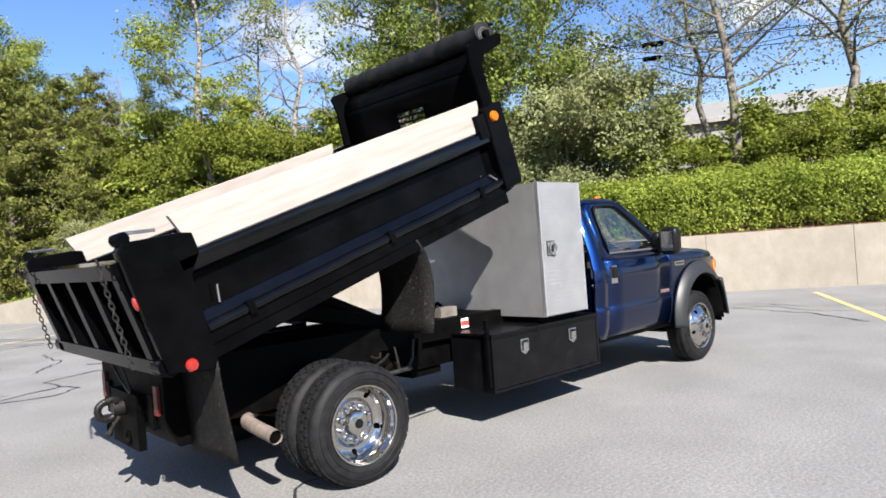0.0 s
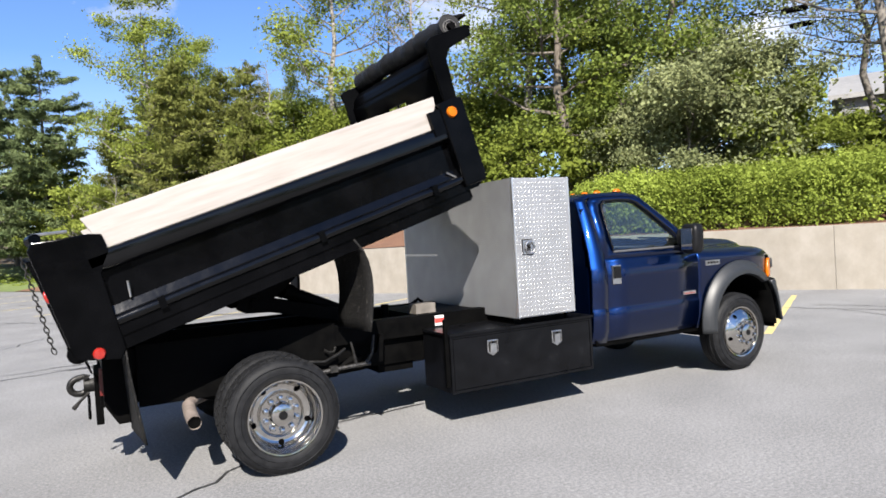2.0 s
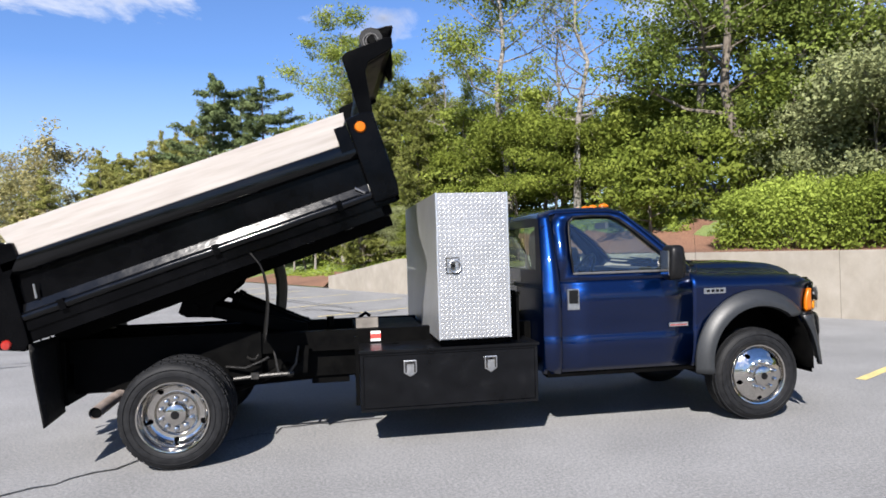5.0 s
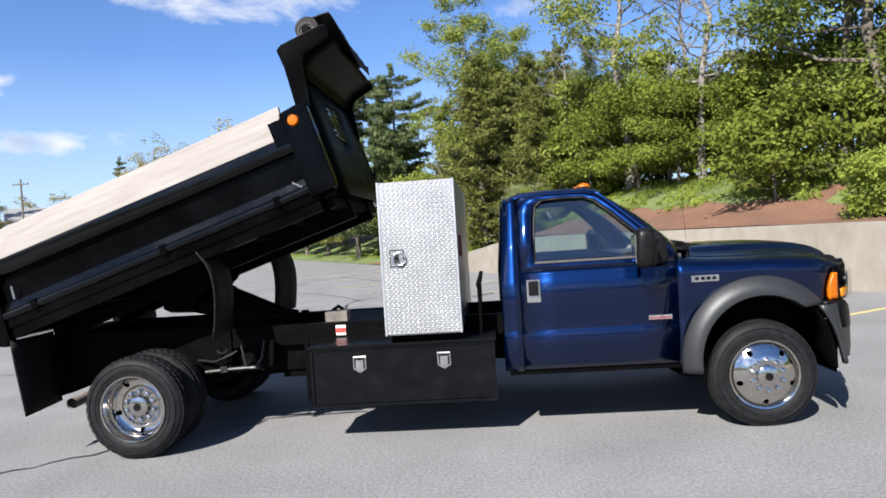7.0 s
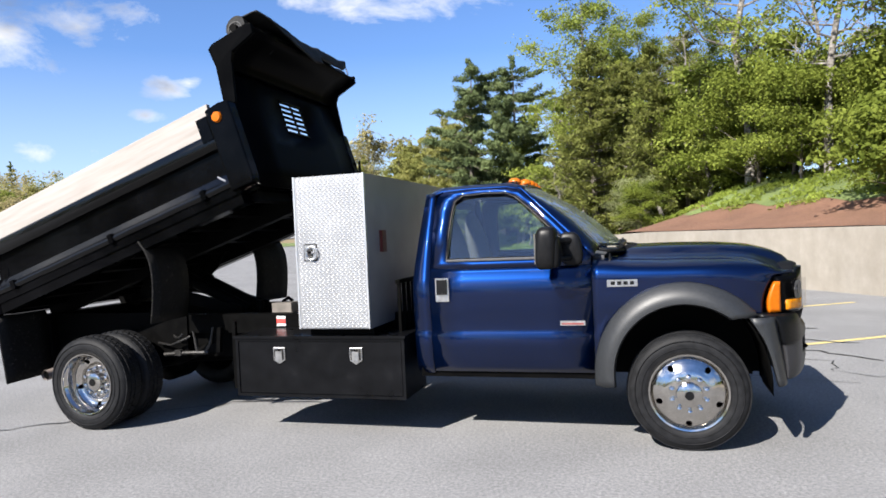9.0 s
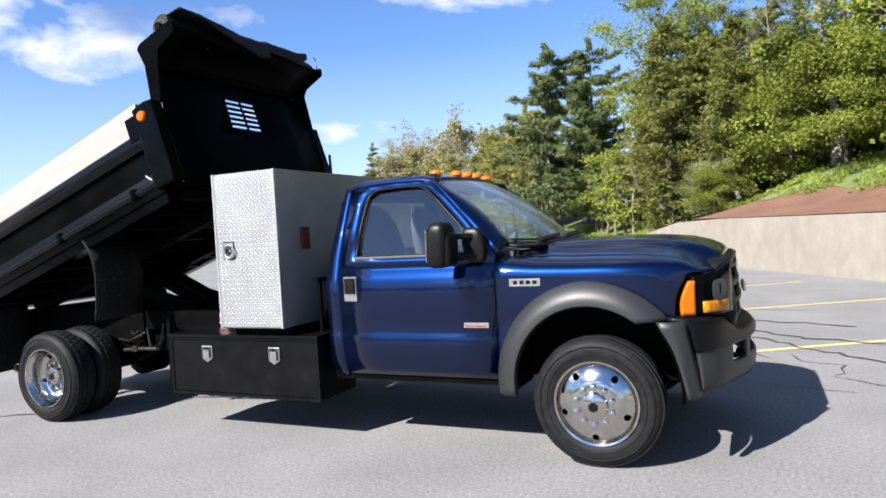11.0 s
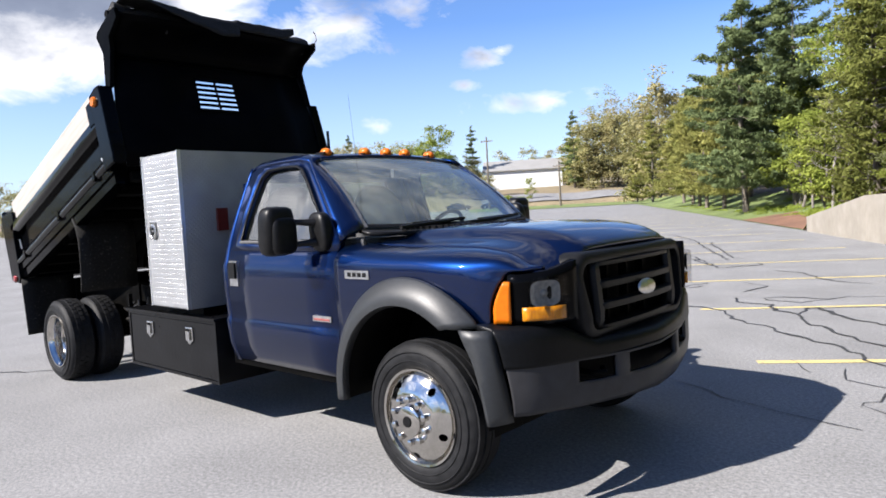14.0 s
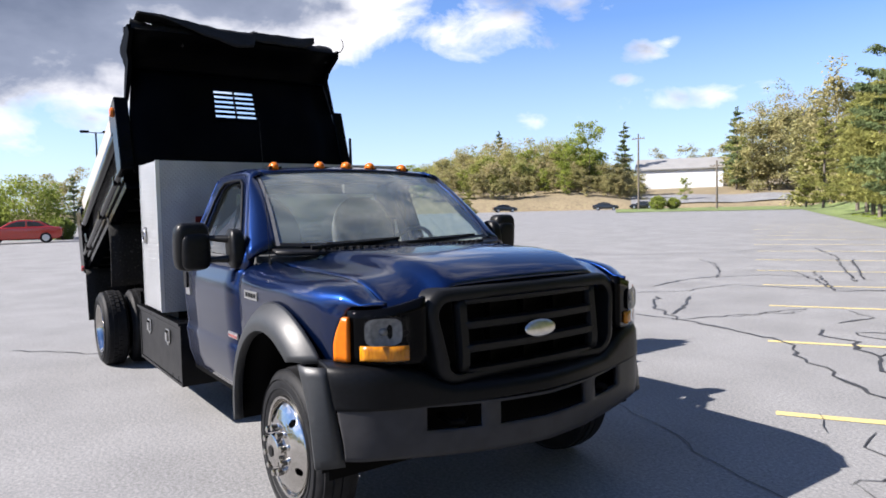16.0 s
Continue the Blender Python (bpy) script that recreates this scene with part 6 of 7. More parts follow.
# ---- plants ----
def leaves(centres, spread, per, size, rnd, flat=1.0, long=1.6, up=0.5):
    """Single leaves as small four-cornered blades, scattered round the clump centres."""
    c = np.repeat(np.asarray(centres, float), per, axis=0)
    n = len(c)
    s = np.repeat(np.broadcast_to(np.asarray(spread, float), (len(centres),)), per)[:, None]
    p = c + np.clip(rnd.normal(0, 1, (n, 3)), -1.7, 1.7) * s * np.array([1, 1, flat])
    nm = rnd.normal(0, 0.75, (n, 3)) + (p - c) / (s + 1e-6) * 0.35 + np.array([0, 0, up])
    nm /= np.linalg.norm(nm, axis=1)[:, None]
    a = np.cross(nm, rnd.normal(0, 1, (n, 3)))
    a /= np.linalg.norm(a, axis=1)[:, None] + 1e-9
    b = np.cross(nm, a)
    k = size * rnd.uniform(0.6, 1.35, (n, 1))
    fold = nm * k * 0.18
    verts = np.stack([p - a * k * long * 0.5, p + b * k * 0.5 + fold, p + a * k * long * 0.5, p - b * k * 0.5 + fold], 1).reshape(-1, 3)
    idx = np.arange(n * 4).reshape(n, 4)
    return verts, idx


def blades(name, verts, idx, mat, parent):
    me = bpy.data.meshes.new(name)
    me.vertices.add(len(verts))
    me.vertices.foreach_set("co", verts.astype(np.float32).ravel())
    me.loops.add(idx.size)
    me.loops.foreach_set("vertex_index", idx.astype(np.int32).ravel())
    me.polygons.add(len(idx))
    me.polygons.foreach_set("loop_start", np.arange(0, idx.size, 4, dtype=np.int32))
    me.update(calc_edges=True)
    me.validate()
    me.materials.append(mat)
    ob = new(name, me)
    if parent is not None:
        ob.parent = parent
    return ob


def broadleaf(height, spread, seed, key, label, per=90, size=0.13, limbs=16, bare=0.25, bark=None, lean=0.0, category="tree", clump=0.42, twigs=4, sides=5, up=0.8):
    rnd, rr = np.random.RandomState(seed), random.Random(seed)
    tree = empty("tree", label, category)
    bm, ends = bmesh.new(), []
    r0 = 0.012 * height + 0.03
    pts = [Vector((lean * (k / 7) ** 1.3 * height + rr.gauss(0, 0.012) * height * (k > 0), rr.gauss(0, 0.012) * height * (k > 0), height * 0.93 * k / 7 - (0.25 if k == 0 else 0))) for k in range(8)]
    tube(bm, pts, [r0 * (1 - 0.88 * k / 7) for k in range(8)], 7)
    for i in range(limbs):
        h = bare + (0.97 - bare) * (i + rr.random()) / limbs
        k = min(6, int(h * 7))
        base = pts[k].lerp(pts[k + 1], h * 7 - k)
        a = i * 2.4 + rr.gauss(0, 0.4)
        reach = spread * (0.55 + 0.45 * math.sin(math.pi * min(1, (h - bare) / (1 - bare) * 0.75 + 0.22))) * rr.uniform(0.65, 1.15)
        climb = reach * rr.uniform(0.25, 0.95) * (0.4 + h)
        lp = [base]
        for q in (0.35, 0.7, 1.0):
            lp.append(base + Vector((math.cos(a) * reach * q, math.sin(a) * reach * q, climb * q ** 1.3)) + Vector((rr.gauss(0, 0.12), rr.gauss(0, 0.12), rr.gauss(0, 0.1))))
        rb = r0 * (1 - 0.85 * h) * 0.45
        tube(bm, lp, [rb, rb * 0.7, rb * 0.45, rb * 0.15], sides)
        ends += [lp[2], lp[3]]
        for t in range(twigs):
            s = lp[1].lerp(lp[3], rr.random())
            e = s + Vector((rr.gauss(0, 0.5), rr.gauss(0, 0.5), rr.uniform(-0.1, 0.7))) * reach * 0.5
            tube(bm, [s, s.lerp(e, 0.5) + Vector((rr.gauss(0, 0.05), rr.gauss(0, 0.05), 0.05)), e], [rb * 0.4, rb * 0.28, rb * 0.08], min(4, sides))
            ends += [s.lerp(e, 0.55), e]
    part("trunk", bm, bark or BARK, tree, "", 60)
    if per:
        v, f = leaves([tuple(e) for e in ends], rnd.uniform(0.6, 1.25, len(ends)) * clump, per, size, rnd, 0.5, 1.6, up)
        blades("crown", v, f, LEAF[key], tree)
    return tree


def conifer(height, spread, seed, key, label, layers=15, per=110, size=0.12, bare=0.1, tip=0.18, droop=0.05, ragged=0.25, long=3.0):
    """Whorls of boughs, each with side sprays that carry flat tufts of needles."""
    rnd, rr = np.random.RandomState(seed), random.Random(seed)
    tree = empty("tree", label, "tree")
    bm, ends, sp = bmesh.new(), [], []
    r0 = 0.013 * height + 0.03
    tube(bm, [(0, 0, -0.25), (rr.gauss(0, 0.1), rr.gauss(0, 0.1), height * 0.5), (rr.gauss(0, 0.12), rr.gauss(0, 0.12), height * 0.98)], [r0, r0 * 0.6, r0 * 0.08], 7)
    for i in range(layers):
        h0 = bare + (0.97 - bare) * i / layers
        for j in range(7 if h0 < 0.8 else 5):
            h = min(0.985, h0 + rr.uniform(-0.4, 0.4) * 0.7 / layers)
            a = rr.random() * 6.283
            reach = spread * ((1 - h) ** 0.8 * (1 - tip) + tip * 0.7) * rr.uniform(1 - ragged * 1.6, 1 + ragged)
            s = Vector((0, 0, h * height))
            e = s + Vector((math.cos(a) * reach, math.sin(a) * reach, reach * (rr.uniform(0.02, 0.22) - droop)))
            mid = s.lerp(e, 0.5) - Vector((0, 0, 0.07 * reach))
            tube(bm, [s, mid, e], [r0 * 0.25 * (1.1 - h), r0 * 0.17 * (1.1 - h), 0.008], 4)
            n = 5 + int(reach * 3)
            for q in range(n):
                w = 0.25 + 0.75 * (q + rr.random()) / n
                out = (1.05 - w) * reach * 0.42 * rr.uniform(-1, 1)
                p = s.lerp(mid, w * 2) if w < 0.5 else mid.lerp(e, w * 2 - 1)
                ends.append(tuple(p + Vector((-math.sin(a) * out, math.cos(a) * out, rr.uniform(0.0, 0.10)))))
                sp.append(rr.uniform(0.10, 0.20))
    for k in range(6):
        ends.append((rr.gauss(0, 0.08), rr.gauss(0, 0.08), height * (0.94 + 0.012 * k)))
        sp.append(0.09)
    part("trunk", bm, BARK, tree, "", 60)
    v, f = leaves(ends, sp, max(5, per // 8), size, rnd, 0.5, long, 0.7)
    blades("crown", v, f, LEAF[key], tree)
    return tree


def place(tree, u, v, turn=0.0, size=1.0, dz=0.0, tall=1.0):
    p = lot(u, v, bank(u, v) + dz)
    tree.matrix_basis = pose(p.x, p.y, p.z, 0, 0, turn) @ Matrix.Diagonal((size, size, size * tall, 1))
    return tree


def again(tree, u, v, turn, size=1.0, tall=1.0, dz=0.0):
    p = lot(u, v, bank(u, v) + dz)
    c = copy_thing(tree, Matrix.Identity(4))
    c.matrix_basis = pose(p.x, p.y, p.z, 0, 0, turn) @ Matrix.Diagonal((size, size, size * tall, 1))
    return c


def build_woods():
    deep = place(broadleaf(12.4, 3.3, 11, "deep", "dense deep-green broadleaf tree at the edge of the woods", 130, 0.078, 26, 0.08, clump=0.42), 16.7, 3.4)
    for u, v, a, s in ((18.6, 0.4, 80, 0.95), (20.0, 4.6, 150, 0.95)):
        again(deep, u, v, a, s)
    bush = place(broadleaf(2.4, 1.5, 23, "mid", "dense green bush behind the hedge", 38, 0.098, 14, 0.06, clump=0.30, category="bush"), 15.9, -5.2, 0, 0.86)
    for u, v, a, s in ((16.0, -8.2, 130, 0.85), (16.2, -11.2, 250, 0.9), (16.4, -14.6, 20, 1.0), (16.6, 6.4, 210, 0.9), (16.0, -2.8, 300, 0.9), (15.8, 2.4, 20, 1.0), (18.5, -6.5, 80, 0.8), (18.8, -10, 190, 0.8), (15.2, -6.6, 40, 0.6), (19.0, 8.4, 40, 1.2), (19.6, 10.6, 140, 1.1), (19.2, 13.0, 240, 1.2), (19.8, 15.4, 340, 1.2), (19.4, 17.8, 60, 1.2), (20.2, 20.4, 150, 1.3), (19.0, 22.8, 250, 1.2), (18.6, 25.4, 10, 1.2), (20.5, 6.8, 100, 1.3), (19.8, 2.6, 210, 1.2), (20.2, -0.4, 300, 1.2), (18.0, 29.0, 80, 1.2), (17.5, 32.5, 170, 1.2), (14.3, 4.6, 60, 0.85)):
        again(bush, u, v, a, s)
    spring = place(broadleaf(12.6, 2.7, 12, "spring", "slender tree with fresh yellow-green spring leaves", 66, 0.075, 24, 0.30, PALE_BARK, 0.05, clump=0.32, twigs=5), 17.0, 12.7, 118)
    for u, v, a, s in ((16.0, 23.4, 60, 1.02), (20.6, 24.6, 130, 0.84), (19.2, 5.8, 270, 1.0), (19.5, 16.8, 200, 0.58), (24, 3.5, 100, 0.9)):
        again(spring, u, v, a, s)
    sapling = place(broadleaf(5.2, 1.2, 22, "spring", "young thin-stemmed tree with yellow-green leaves", 40, 0.10, 14, 0.12, GREY_BARK, clump=0.26), 16.9, 15.0)
    for u, v, a, s in ((17.4, 11.2, 30, 0.9), (17.0, 17.4, 250, 1.0), (14.6, 27.5, 10, 0.85), (15.4, 30.4, 70, 1.15), (17.6, 7.7, 120, 0.72), (15.0, 25.4, 190, 0.8)):
        again(sapling, u, v, a, s)
    leafy = place(broadleaf(4.2, 2.2, 21, "mid", "low spreading tree with bright green leaves in layers", 96, 0.082, 18, 0.08, clump=0.36), 16.5, 9.8, 0, 0.74)
    for u, v, a, s in ((16.9, 12.2, 90, 0.8), (18.2, 8.0, 190, 0.7), (17.2, 15.6, 280, 0.8), (13.9, 14.6, 300, 0.36), (18.4, 13.8, 10, 0.9), (15.6, -7.0, 60, 0.5), (15.5, -10.6, 160, 0.55), (15.7, -4.0, 250, 0.42), (15.9, -13.6, 30, 0.6), (19.5, 11, 0, 0.75)):
        again(leafy, u, v, a, s)
    silver = place(broadleaf(3.5, 1.7, 13, "silver", "bushy grey-green tree with silvery leaves", 130, 0.066, 20, 0.08, clump=0.36), 15.5, -0.6)
    for u, v, a, s in ((15.6, 0.9, 100, 0.72), (16.3, -2.2, 210, 1.0), (14.9, 16.7, 60, 0.52)):
        again(silver, u, v, a, s)
    sparse = place(broadleaf(11.5, 3.4, 14, "silver", "sparse tree with thin trunk and small budding leaves", 20, 0.06, 26, 0.3, GREY_BARK, -0.10, clump=0.5, twigs=10), 15.8, -5.5, -59)
    for u, v, a, s in ((17.6, -8.6, 190, 1.05), (18.5, -12.0, 100, 1.0), (18.8, -15, 280, 1.0), (23, -5, 10, 0.9)):
        again(sparse, u, v, a, s)
    bare = place(broadleaf(9.8, 2.0, 15, "tan", "leafless dead tree with pale forked limbs", 0, 0.1, 24, 0.30, PALE_BARK, 0.02, twigs=9), 16.9, 9.2, 0)
    again(bare, 18.6, 11.2, 120, 0.86)
    again(bare, 17.6, 17.2, 40, 0.8)
    again(bare, 14.9, 24.4, 70, 0.5)
    again(bare, 14.7, 26.2, 200, 0.42)
    cedar = place(conifer(8.8, 2.4, 16, "olive", "broad olive-green cedar at the foot of the bank", 26, 88, 0.062, 0.03, 0.30, -0.08, 0.35, 3.8), 14.9, 20.0)
    for u, v, a, s in ((17.3, 21.4, 80, 0.9), (16.0, 17.2, 160, 0.72), (17.6, 15.6, 240, 0.6), (17.2, 27.6, 10, 0.9), (18.8, 18.6, 290, 0.8), (18.2, 24.6, 200, 1.0), (20.6, 21.6, 30, 1.0), (16.9, 23.0, 120, 0.8), (18.9, 21.6, 330, 0.95), (18.6, 27.4, 60, 0.7)):
        again(cedar, u, v, a, s)
    pine = place(conifer(12.0, 4.1, 17, "pine", "tall dark-green white pine with tiered boughs", 13, 250, 0.070, 0.12, 0.34, -0.06, 0.42, 4.6), 13.6, 33.7)
    for u, v, a, s, t in ((15.4, 31.0, 90, 0.93, 1.0), (17.0, 37.5, 190, 0.86, 1.0), (20.4, 27.2, 250, 0.72, 1.1), (17.2, 26.0, 140, 0.46, 1.0), (19.0, 29.0, 300, 0.5, 1.0), (21.2, 30.6, 20, 0.7, 1.1)):
        again(pine, u, v, a, s, t)
    larch = place(conifer(9.6, 2.9, 18, "larch", "conifer with yellowing spring needles beside the lot", 15, 130, 0.066, 0.12, 0.32, 0.02, 0.42, 5.2), 14.0, 41.5)
    for u, v, a, s in ((13.8, 46.5, 100, 1.0), (14.2, 52.0, 200, 0.98), (16.5, 45, 60, 1.1), (14.6, 58, 300, 1.05), (17, 54, 20, 1.15), (15, 66, 140, 1.1), (17, 75, 90, 1.25)):
        again(larch, u, v, a, s)


build_woods()


def fallen_trunk(u, v, length, turn, lift):
    rr = random.Random(int(u * 10 + v))
    bm = bmesh.new()
    pts = [Vector((length * k / 5, rr.gauss(0, 0.05), lift * k / 5 + 0.1 + rr.gauss(0, 0.03))) for k in range(6)]
    tube(bm, pts, [0.09 - 0.013 * k for k in range(6)], 7)
    for k in range(6):
        p = pts[rr.randint(2, 5)]
        tube(bm, [p, p + Vector((rr.gauss(0.3, 0.3), rr.gauss(0, 0.4), rr.uniform(0.1, 0.7)))], [0.03, 0.008], 5)
    ob = tagged(part("fallen_trunk", bm, GREY_BARK, None, "", 60), "grey dead trunk leaning among the trees", "dead tree")
    p = lot(u, v, bank(u, v))
    ob.matrix_basis = pose(p.x, p.y, p.z, 0, 0, turn)


fallen_trunk(15.2, 15.2, 3.4, 110, 2.2)
fallen_trunk(16.4, 25.2, 2.6, 120, 1.6)


# ---- far side of the lot ----
def bearing(az, d, z=0.0):
    return Vector((8.0 + d * math.cos(radians(az)), -2.3 + d * math.sin(radians(az)), z))


def hill_z(az, d):
    base = 1.45 + curve_at(d, [(100, 0.0), (128, 0.05), (150, 2.2), (175, 4.6), (230, 7.0), (600, 26.0)])
    return base * curve_at(az, [(100, 1.0), (150, 1.0), (166, 0.25), (200, 0.2)]) + curve_at(az, [(129.4, 0.0), (132, 1.0), (146, 1.0), (153, 0.2)]) * curve_at(d, [(130, 0.0), (143, 2.1), (160, 2.6)]) + 0.4 * noise.noise(Vector((az * 0.35, d * 0.05, 0)))


DRY_BANK = material("dry_grass_bank", [(0.3, (0.10, 0.076, 0.046)), (0.55, (0.20, 0.158, 0.092)), (0.75, (0.18, 0.175, 0.075))], 0.95, 0, 2.0, 9, 0.6, 20, coarse=(0.12, 0.75, 1.15), grit=0.7)


def build_hill():
    bm = grid(bmesh.new(), lambda az, d: bearing(az, d, hill_z(az, d) - 0.1 if d > 131 else 0.2), steps(96, 200, 60), [130, 133, 140, 150, 160, 175, 200, 240, 320, 450, 620])
    for f in bm.faces:
        f.normal_update()
        if f.normal.z < 0:
            f.normal_flip()
    tagged(part("hillside", bm, DRY_BANK, None, "", 60), "brown grassy hillside beyond the lot", "ground", kind="structure")
    bm = grid(bmesh.new(), lambda az, d: bearing(az, d, rise(min(150, bearing(az, d).dot(V))) + 0.05), steps(112, 130.5, 14), [96, 104, 112, 122, 133])
    for f in bm.faces:
        f.normal_update()
        if f.normal.z < 0:
            f.normal_flip()
    tagged(part("lawn", bm, GRASS, None, "", 60), "green lawn at the far end of the lot", "ground", kind="structure")

    bm = grid(bmesh.new(), lambda az, d: bearing(az, d, hill_z(az, d) + 0.12), steps(117, 129.3, 14), [134.5, 138, 142, 146, 150])
    for f in bm.faces:
        f.normal_update()
        if f.normal.z < 0:
            f.normal_flip()
    tagged(part("access_road", bm, ASPHALT, None, "", 60), "pale grey road in front of the warehouse", "road", kind="structure")


build_hill()


def build_far_trees():
    rr = random.Random(21)
    protos = []
    for seed, key, label, h, w in ((31, "far", "distant tree with thin olive foliage", 11, 3.6), (32, "tan", "distant tree with tan budding twigs", 11, 3.4), (33, "spring", "distant tree with yellow-green foliage", 12, 3.6), (34, "pine", "tall dark pine in the distance", 13, 2.6), (35, "larch", "distant conifer with yellowing needles", 12, 3.2)):
        if key in ("pine", "larch"):
            t = conifer(h, w, seed, key, label, 13, 110, 0.098, 0.10, 0.15, -0.05, 0.4, 3.6)
        else:
            t = broadleaf(h, w, seed, key, label, 60, 0.25, 17, 0.04, clump=0.72, twigs=1, sides=3, up=1.6)
        protos.append(t)
    for seed, key, label in ((36, "far", "distant tree with thin olive foliage"), (37, "tan", "distant tree with tan budding twigs")):
        protos.append(broadleaf(11, 3.5, seed, key, label, 30, 0.27, 17, 0.04, clump=0.72, twigs=1, sides=3))
    used = [False] * len(protos)

    def put(i, az, d, s, dz=0.0):
        p = bearing(az, d)
        z = max(hill_z(az, d) if d > 130 else rise(min(150, p.dot(V))), 0) + dz
        m = pose(p.x, p.y, z - 0.2, 0, 0, rr.uniform(0, 360)) @ Matrix.Diagonal((s, s, s * rr.uniform(0.9, 1.15), 1))
        if used[i]:
            copy_thing(protos[i], Matrix.Identity(4)).matrix_basis = m
        else:
            protos[i].matrix_basis, used[i] = m, True
    az = 130.0
    while az < 156:
        put(rr.choice((0, 1, 2, 2) if az < 148 else (5, 6)), az + rr.uniform(-0.5, 0.5), 156 + rr.uniform(-6, 6), rr.uniform(0.55, 0.85) * curve_at(az, [(140, 1.0), (148, 0.5), (156, 0.4)]))
        az += 1.9
    for k in range(30):
        put(rr.choice((0, 1, 2)), 128.6 + k * 0.85, 141 + rr.uniform(-4, 4), rr.uniform(0.28, 0.5))
    put(2, 132.6, 150, 1.0), put(2, 133.8, 152, 0.95), put(2, 134.6, 149, 0.8)
    put(1, 131.2, 146, 0.55), put(1, 130.2, 148, 0.5), put(1, 129.6, 150, 0.45), put(3, 129.8, 178, 1.15), put(3, 140.0, 230, 1.3)
    for az, d, i, s in ((121.4, 165, 3, 1.45), (120.9, 172, 2, 0.9), (120.3, 160, 0, 1.2), (119.1, 160, 1, 1.35), (117.9, 162, 0, 1.4), (116.6, 112, 4, 0.9), (116.2, 120, 0, 1.2), (115.5, 98, 4, 1.0), (114.8, 110, 1, 1.4), (121.8, 185, 0, 1.0), (125, 215, 5, 1.0), (127, 220, 6, 1.0), (123.5, 225, 6, 1.0)):
        put(i, az, d, s)
    put(2, 125.2, 140, 0.32)
    for k in range(16):
        v = 3 + 3 * k + rr.uniform(-1.5, 1.5)
        u, i = rr.uniform(24, 29), rr.choice((0, 2, 2))
        p = lot(u, v, bank(u, v) - 0.2)
        copy_thing(protos[i], Matrix.Identity(4)).matrix_basis = pose(p.x, p.y, p.z, 0, 0, rr.uniform(0, 360)) @ Matrix.Scale(rr.uniform(0.32, 0.42), 4)
    az = 158.0
    while az < 200:
        put(rr.choice((5, 6, 5)), az + rr.uniform(-0.4, 0.4), 150 + rr.uniform(-25, 30), rr.uniform(0.5, 0.75))
        az += 1.1
    # trees mostly out of view, added to darken reflections in wheels and paint
    az = 302.0
    while az < 384:
        put(rr.choice((5, 6)), az + rr.uniform(-1, 1), 95 + rr.uniform(-15, 20), rr.uniform(0.7, 1.0))
        az += 7.0
    put(3, 173.4, 78, 0.42)
    put(2, 181.5, 60, 0.4), put(4, 142.7, 80, 0.42)


build_far_trees()


def build_far_woods(ways, near, deep, n, seed):
    """Crowns of many small leaves that close the hillside behind the single trees; ways gives the skyline."""
    rnd, rr = np.random.RandomState(seed), random.Random(seed)
    centres, spread = [], []
    for i in range(n):
        az, k = rr.uniform(ways[0][0], ways[-1][0]), rr.random()
        d = near + deep * k
        foot = hill_z(az, d)
        top = 1.6 + math.tan(radians(curve_at(az, ways) * (0.62 + 0.38 * k) * rr.uniform(0.86, 1.05))) * d
        tall = max(2.0, top - foot)
        c, wide = bearing(az, d), min(4.2, 0.30 * tall + 0.8) * rr.uniform(0.75, 1.1)
        for j in range(26):
            a, h = rr.uniform(0, 2 * math.pi), rr.uniform(0.06, 1.0)
            r = wide * (0.62 + 0.38 * math.sin(math.pi * min(1, h * 1.05))) * math.sqrt(max(0.02, 1 - max(0, h - 0.45) ** 2 * 3.0)) * rr.uniform(0.55, 1.0)
            centres.append((c.x + r * math.cos(a), c.y + r * math.sin(a), foot + h * (tall - 0.7)))
            spread.append(0.75)
    vs, f = leaves(centres, spread, 24, 0.34, rnd, 0.75, 1.5, 1.6)
    tagged(blades("far_woods", vs, f, LEAF["woods"], None), "hillside woods in gold and fresh green spring leaf", "woods", kind="stuff")


build_far_woods([(128.8, 2.6), (131, 4.4), (133, 6.0), (136, 6.5), (139, 6.6), (141, 6.3), (143, 5.5), (145, 4.7), (147, 3.8), (150, 2.9), (158, 2.0)], 147, 42, 230, 51)
build_far_woods([(112, 9.0), (115, 9.4), (118, 9.5), (119.6, 9.0), (120.8, 7.2), (121.8, 5.2)], 168, 22, 60, 52)
# unseen woods, added to darken low reflections in the bed and the glass
build_far_woods([(196, 5.0), (205, 7.5), (225, 8.5), (250, 8.0), (280, 8.5), (300, 7.0)], 80, 26, 130, 53)


def shrub(az, d, s, key, seed, label="rounded yellow-green shrub on the lawn"):
    rnd = np.random.RandomState(seed)
    ob = empty("shrub", label, "shrub", "round shrubs")
    bm = bmesh.new()
    for k in range(5):
        a = k * 1.256
        tube(bm, [(0, 0, -0.05), (0.3 * s * math.cos(a), 0.3 * s * math.sin(a), 0.8 * s)], [0.04, 0.015], 5)
    part("stem_tangle", bm, BARK, ob)
    c = rnd.normal(0, 1, (90, 3))
    c = c / np.linalg.norm(c, axis=1)[:, None] * (0.85 * s) * np.array([1, 1, 0.85]) + np.array([0, 0, 0.85 * s])
    v, f = leaves(c, 0.16 * s, int(30 * max(1.0, s)), 0.12, rnd, 1.0, 1.6, 1.0)
    blades("foliage", v, f, LEAF[key], ob)
    p = bearing(az, d)
    ob.matrix_basis = pose(p.x, p.y, rise(min(150, p.dot(V))) + 0.05)


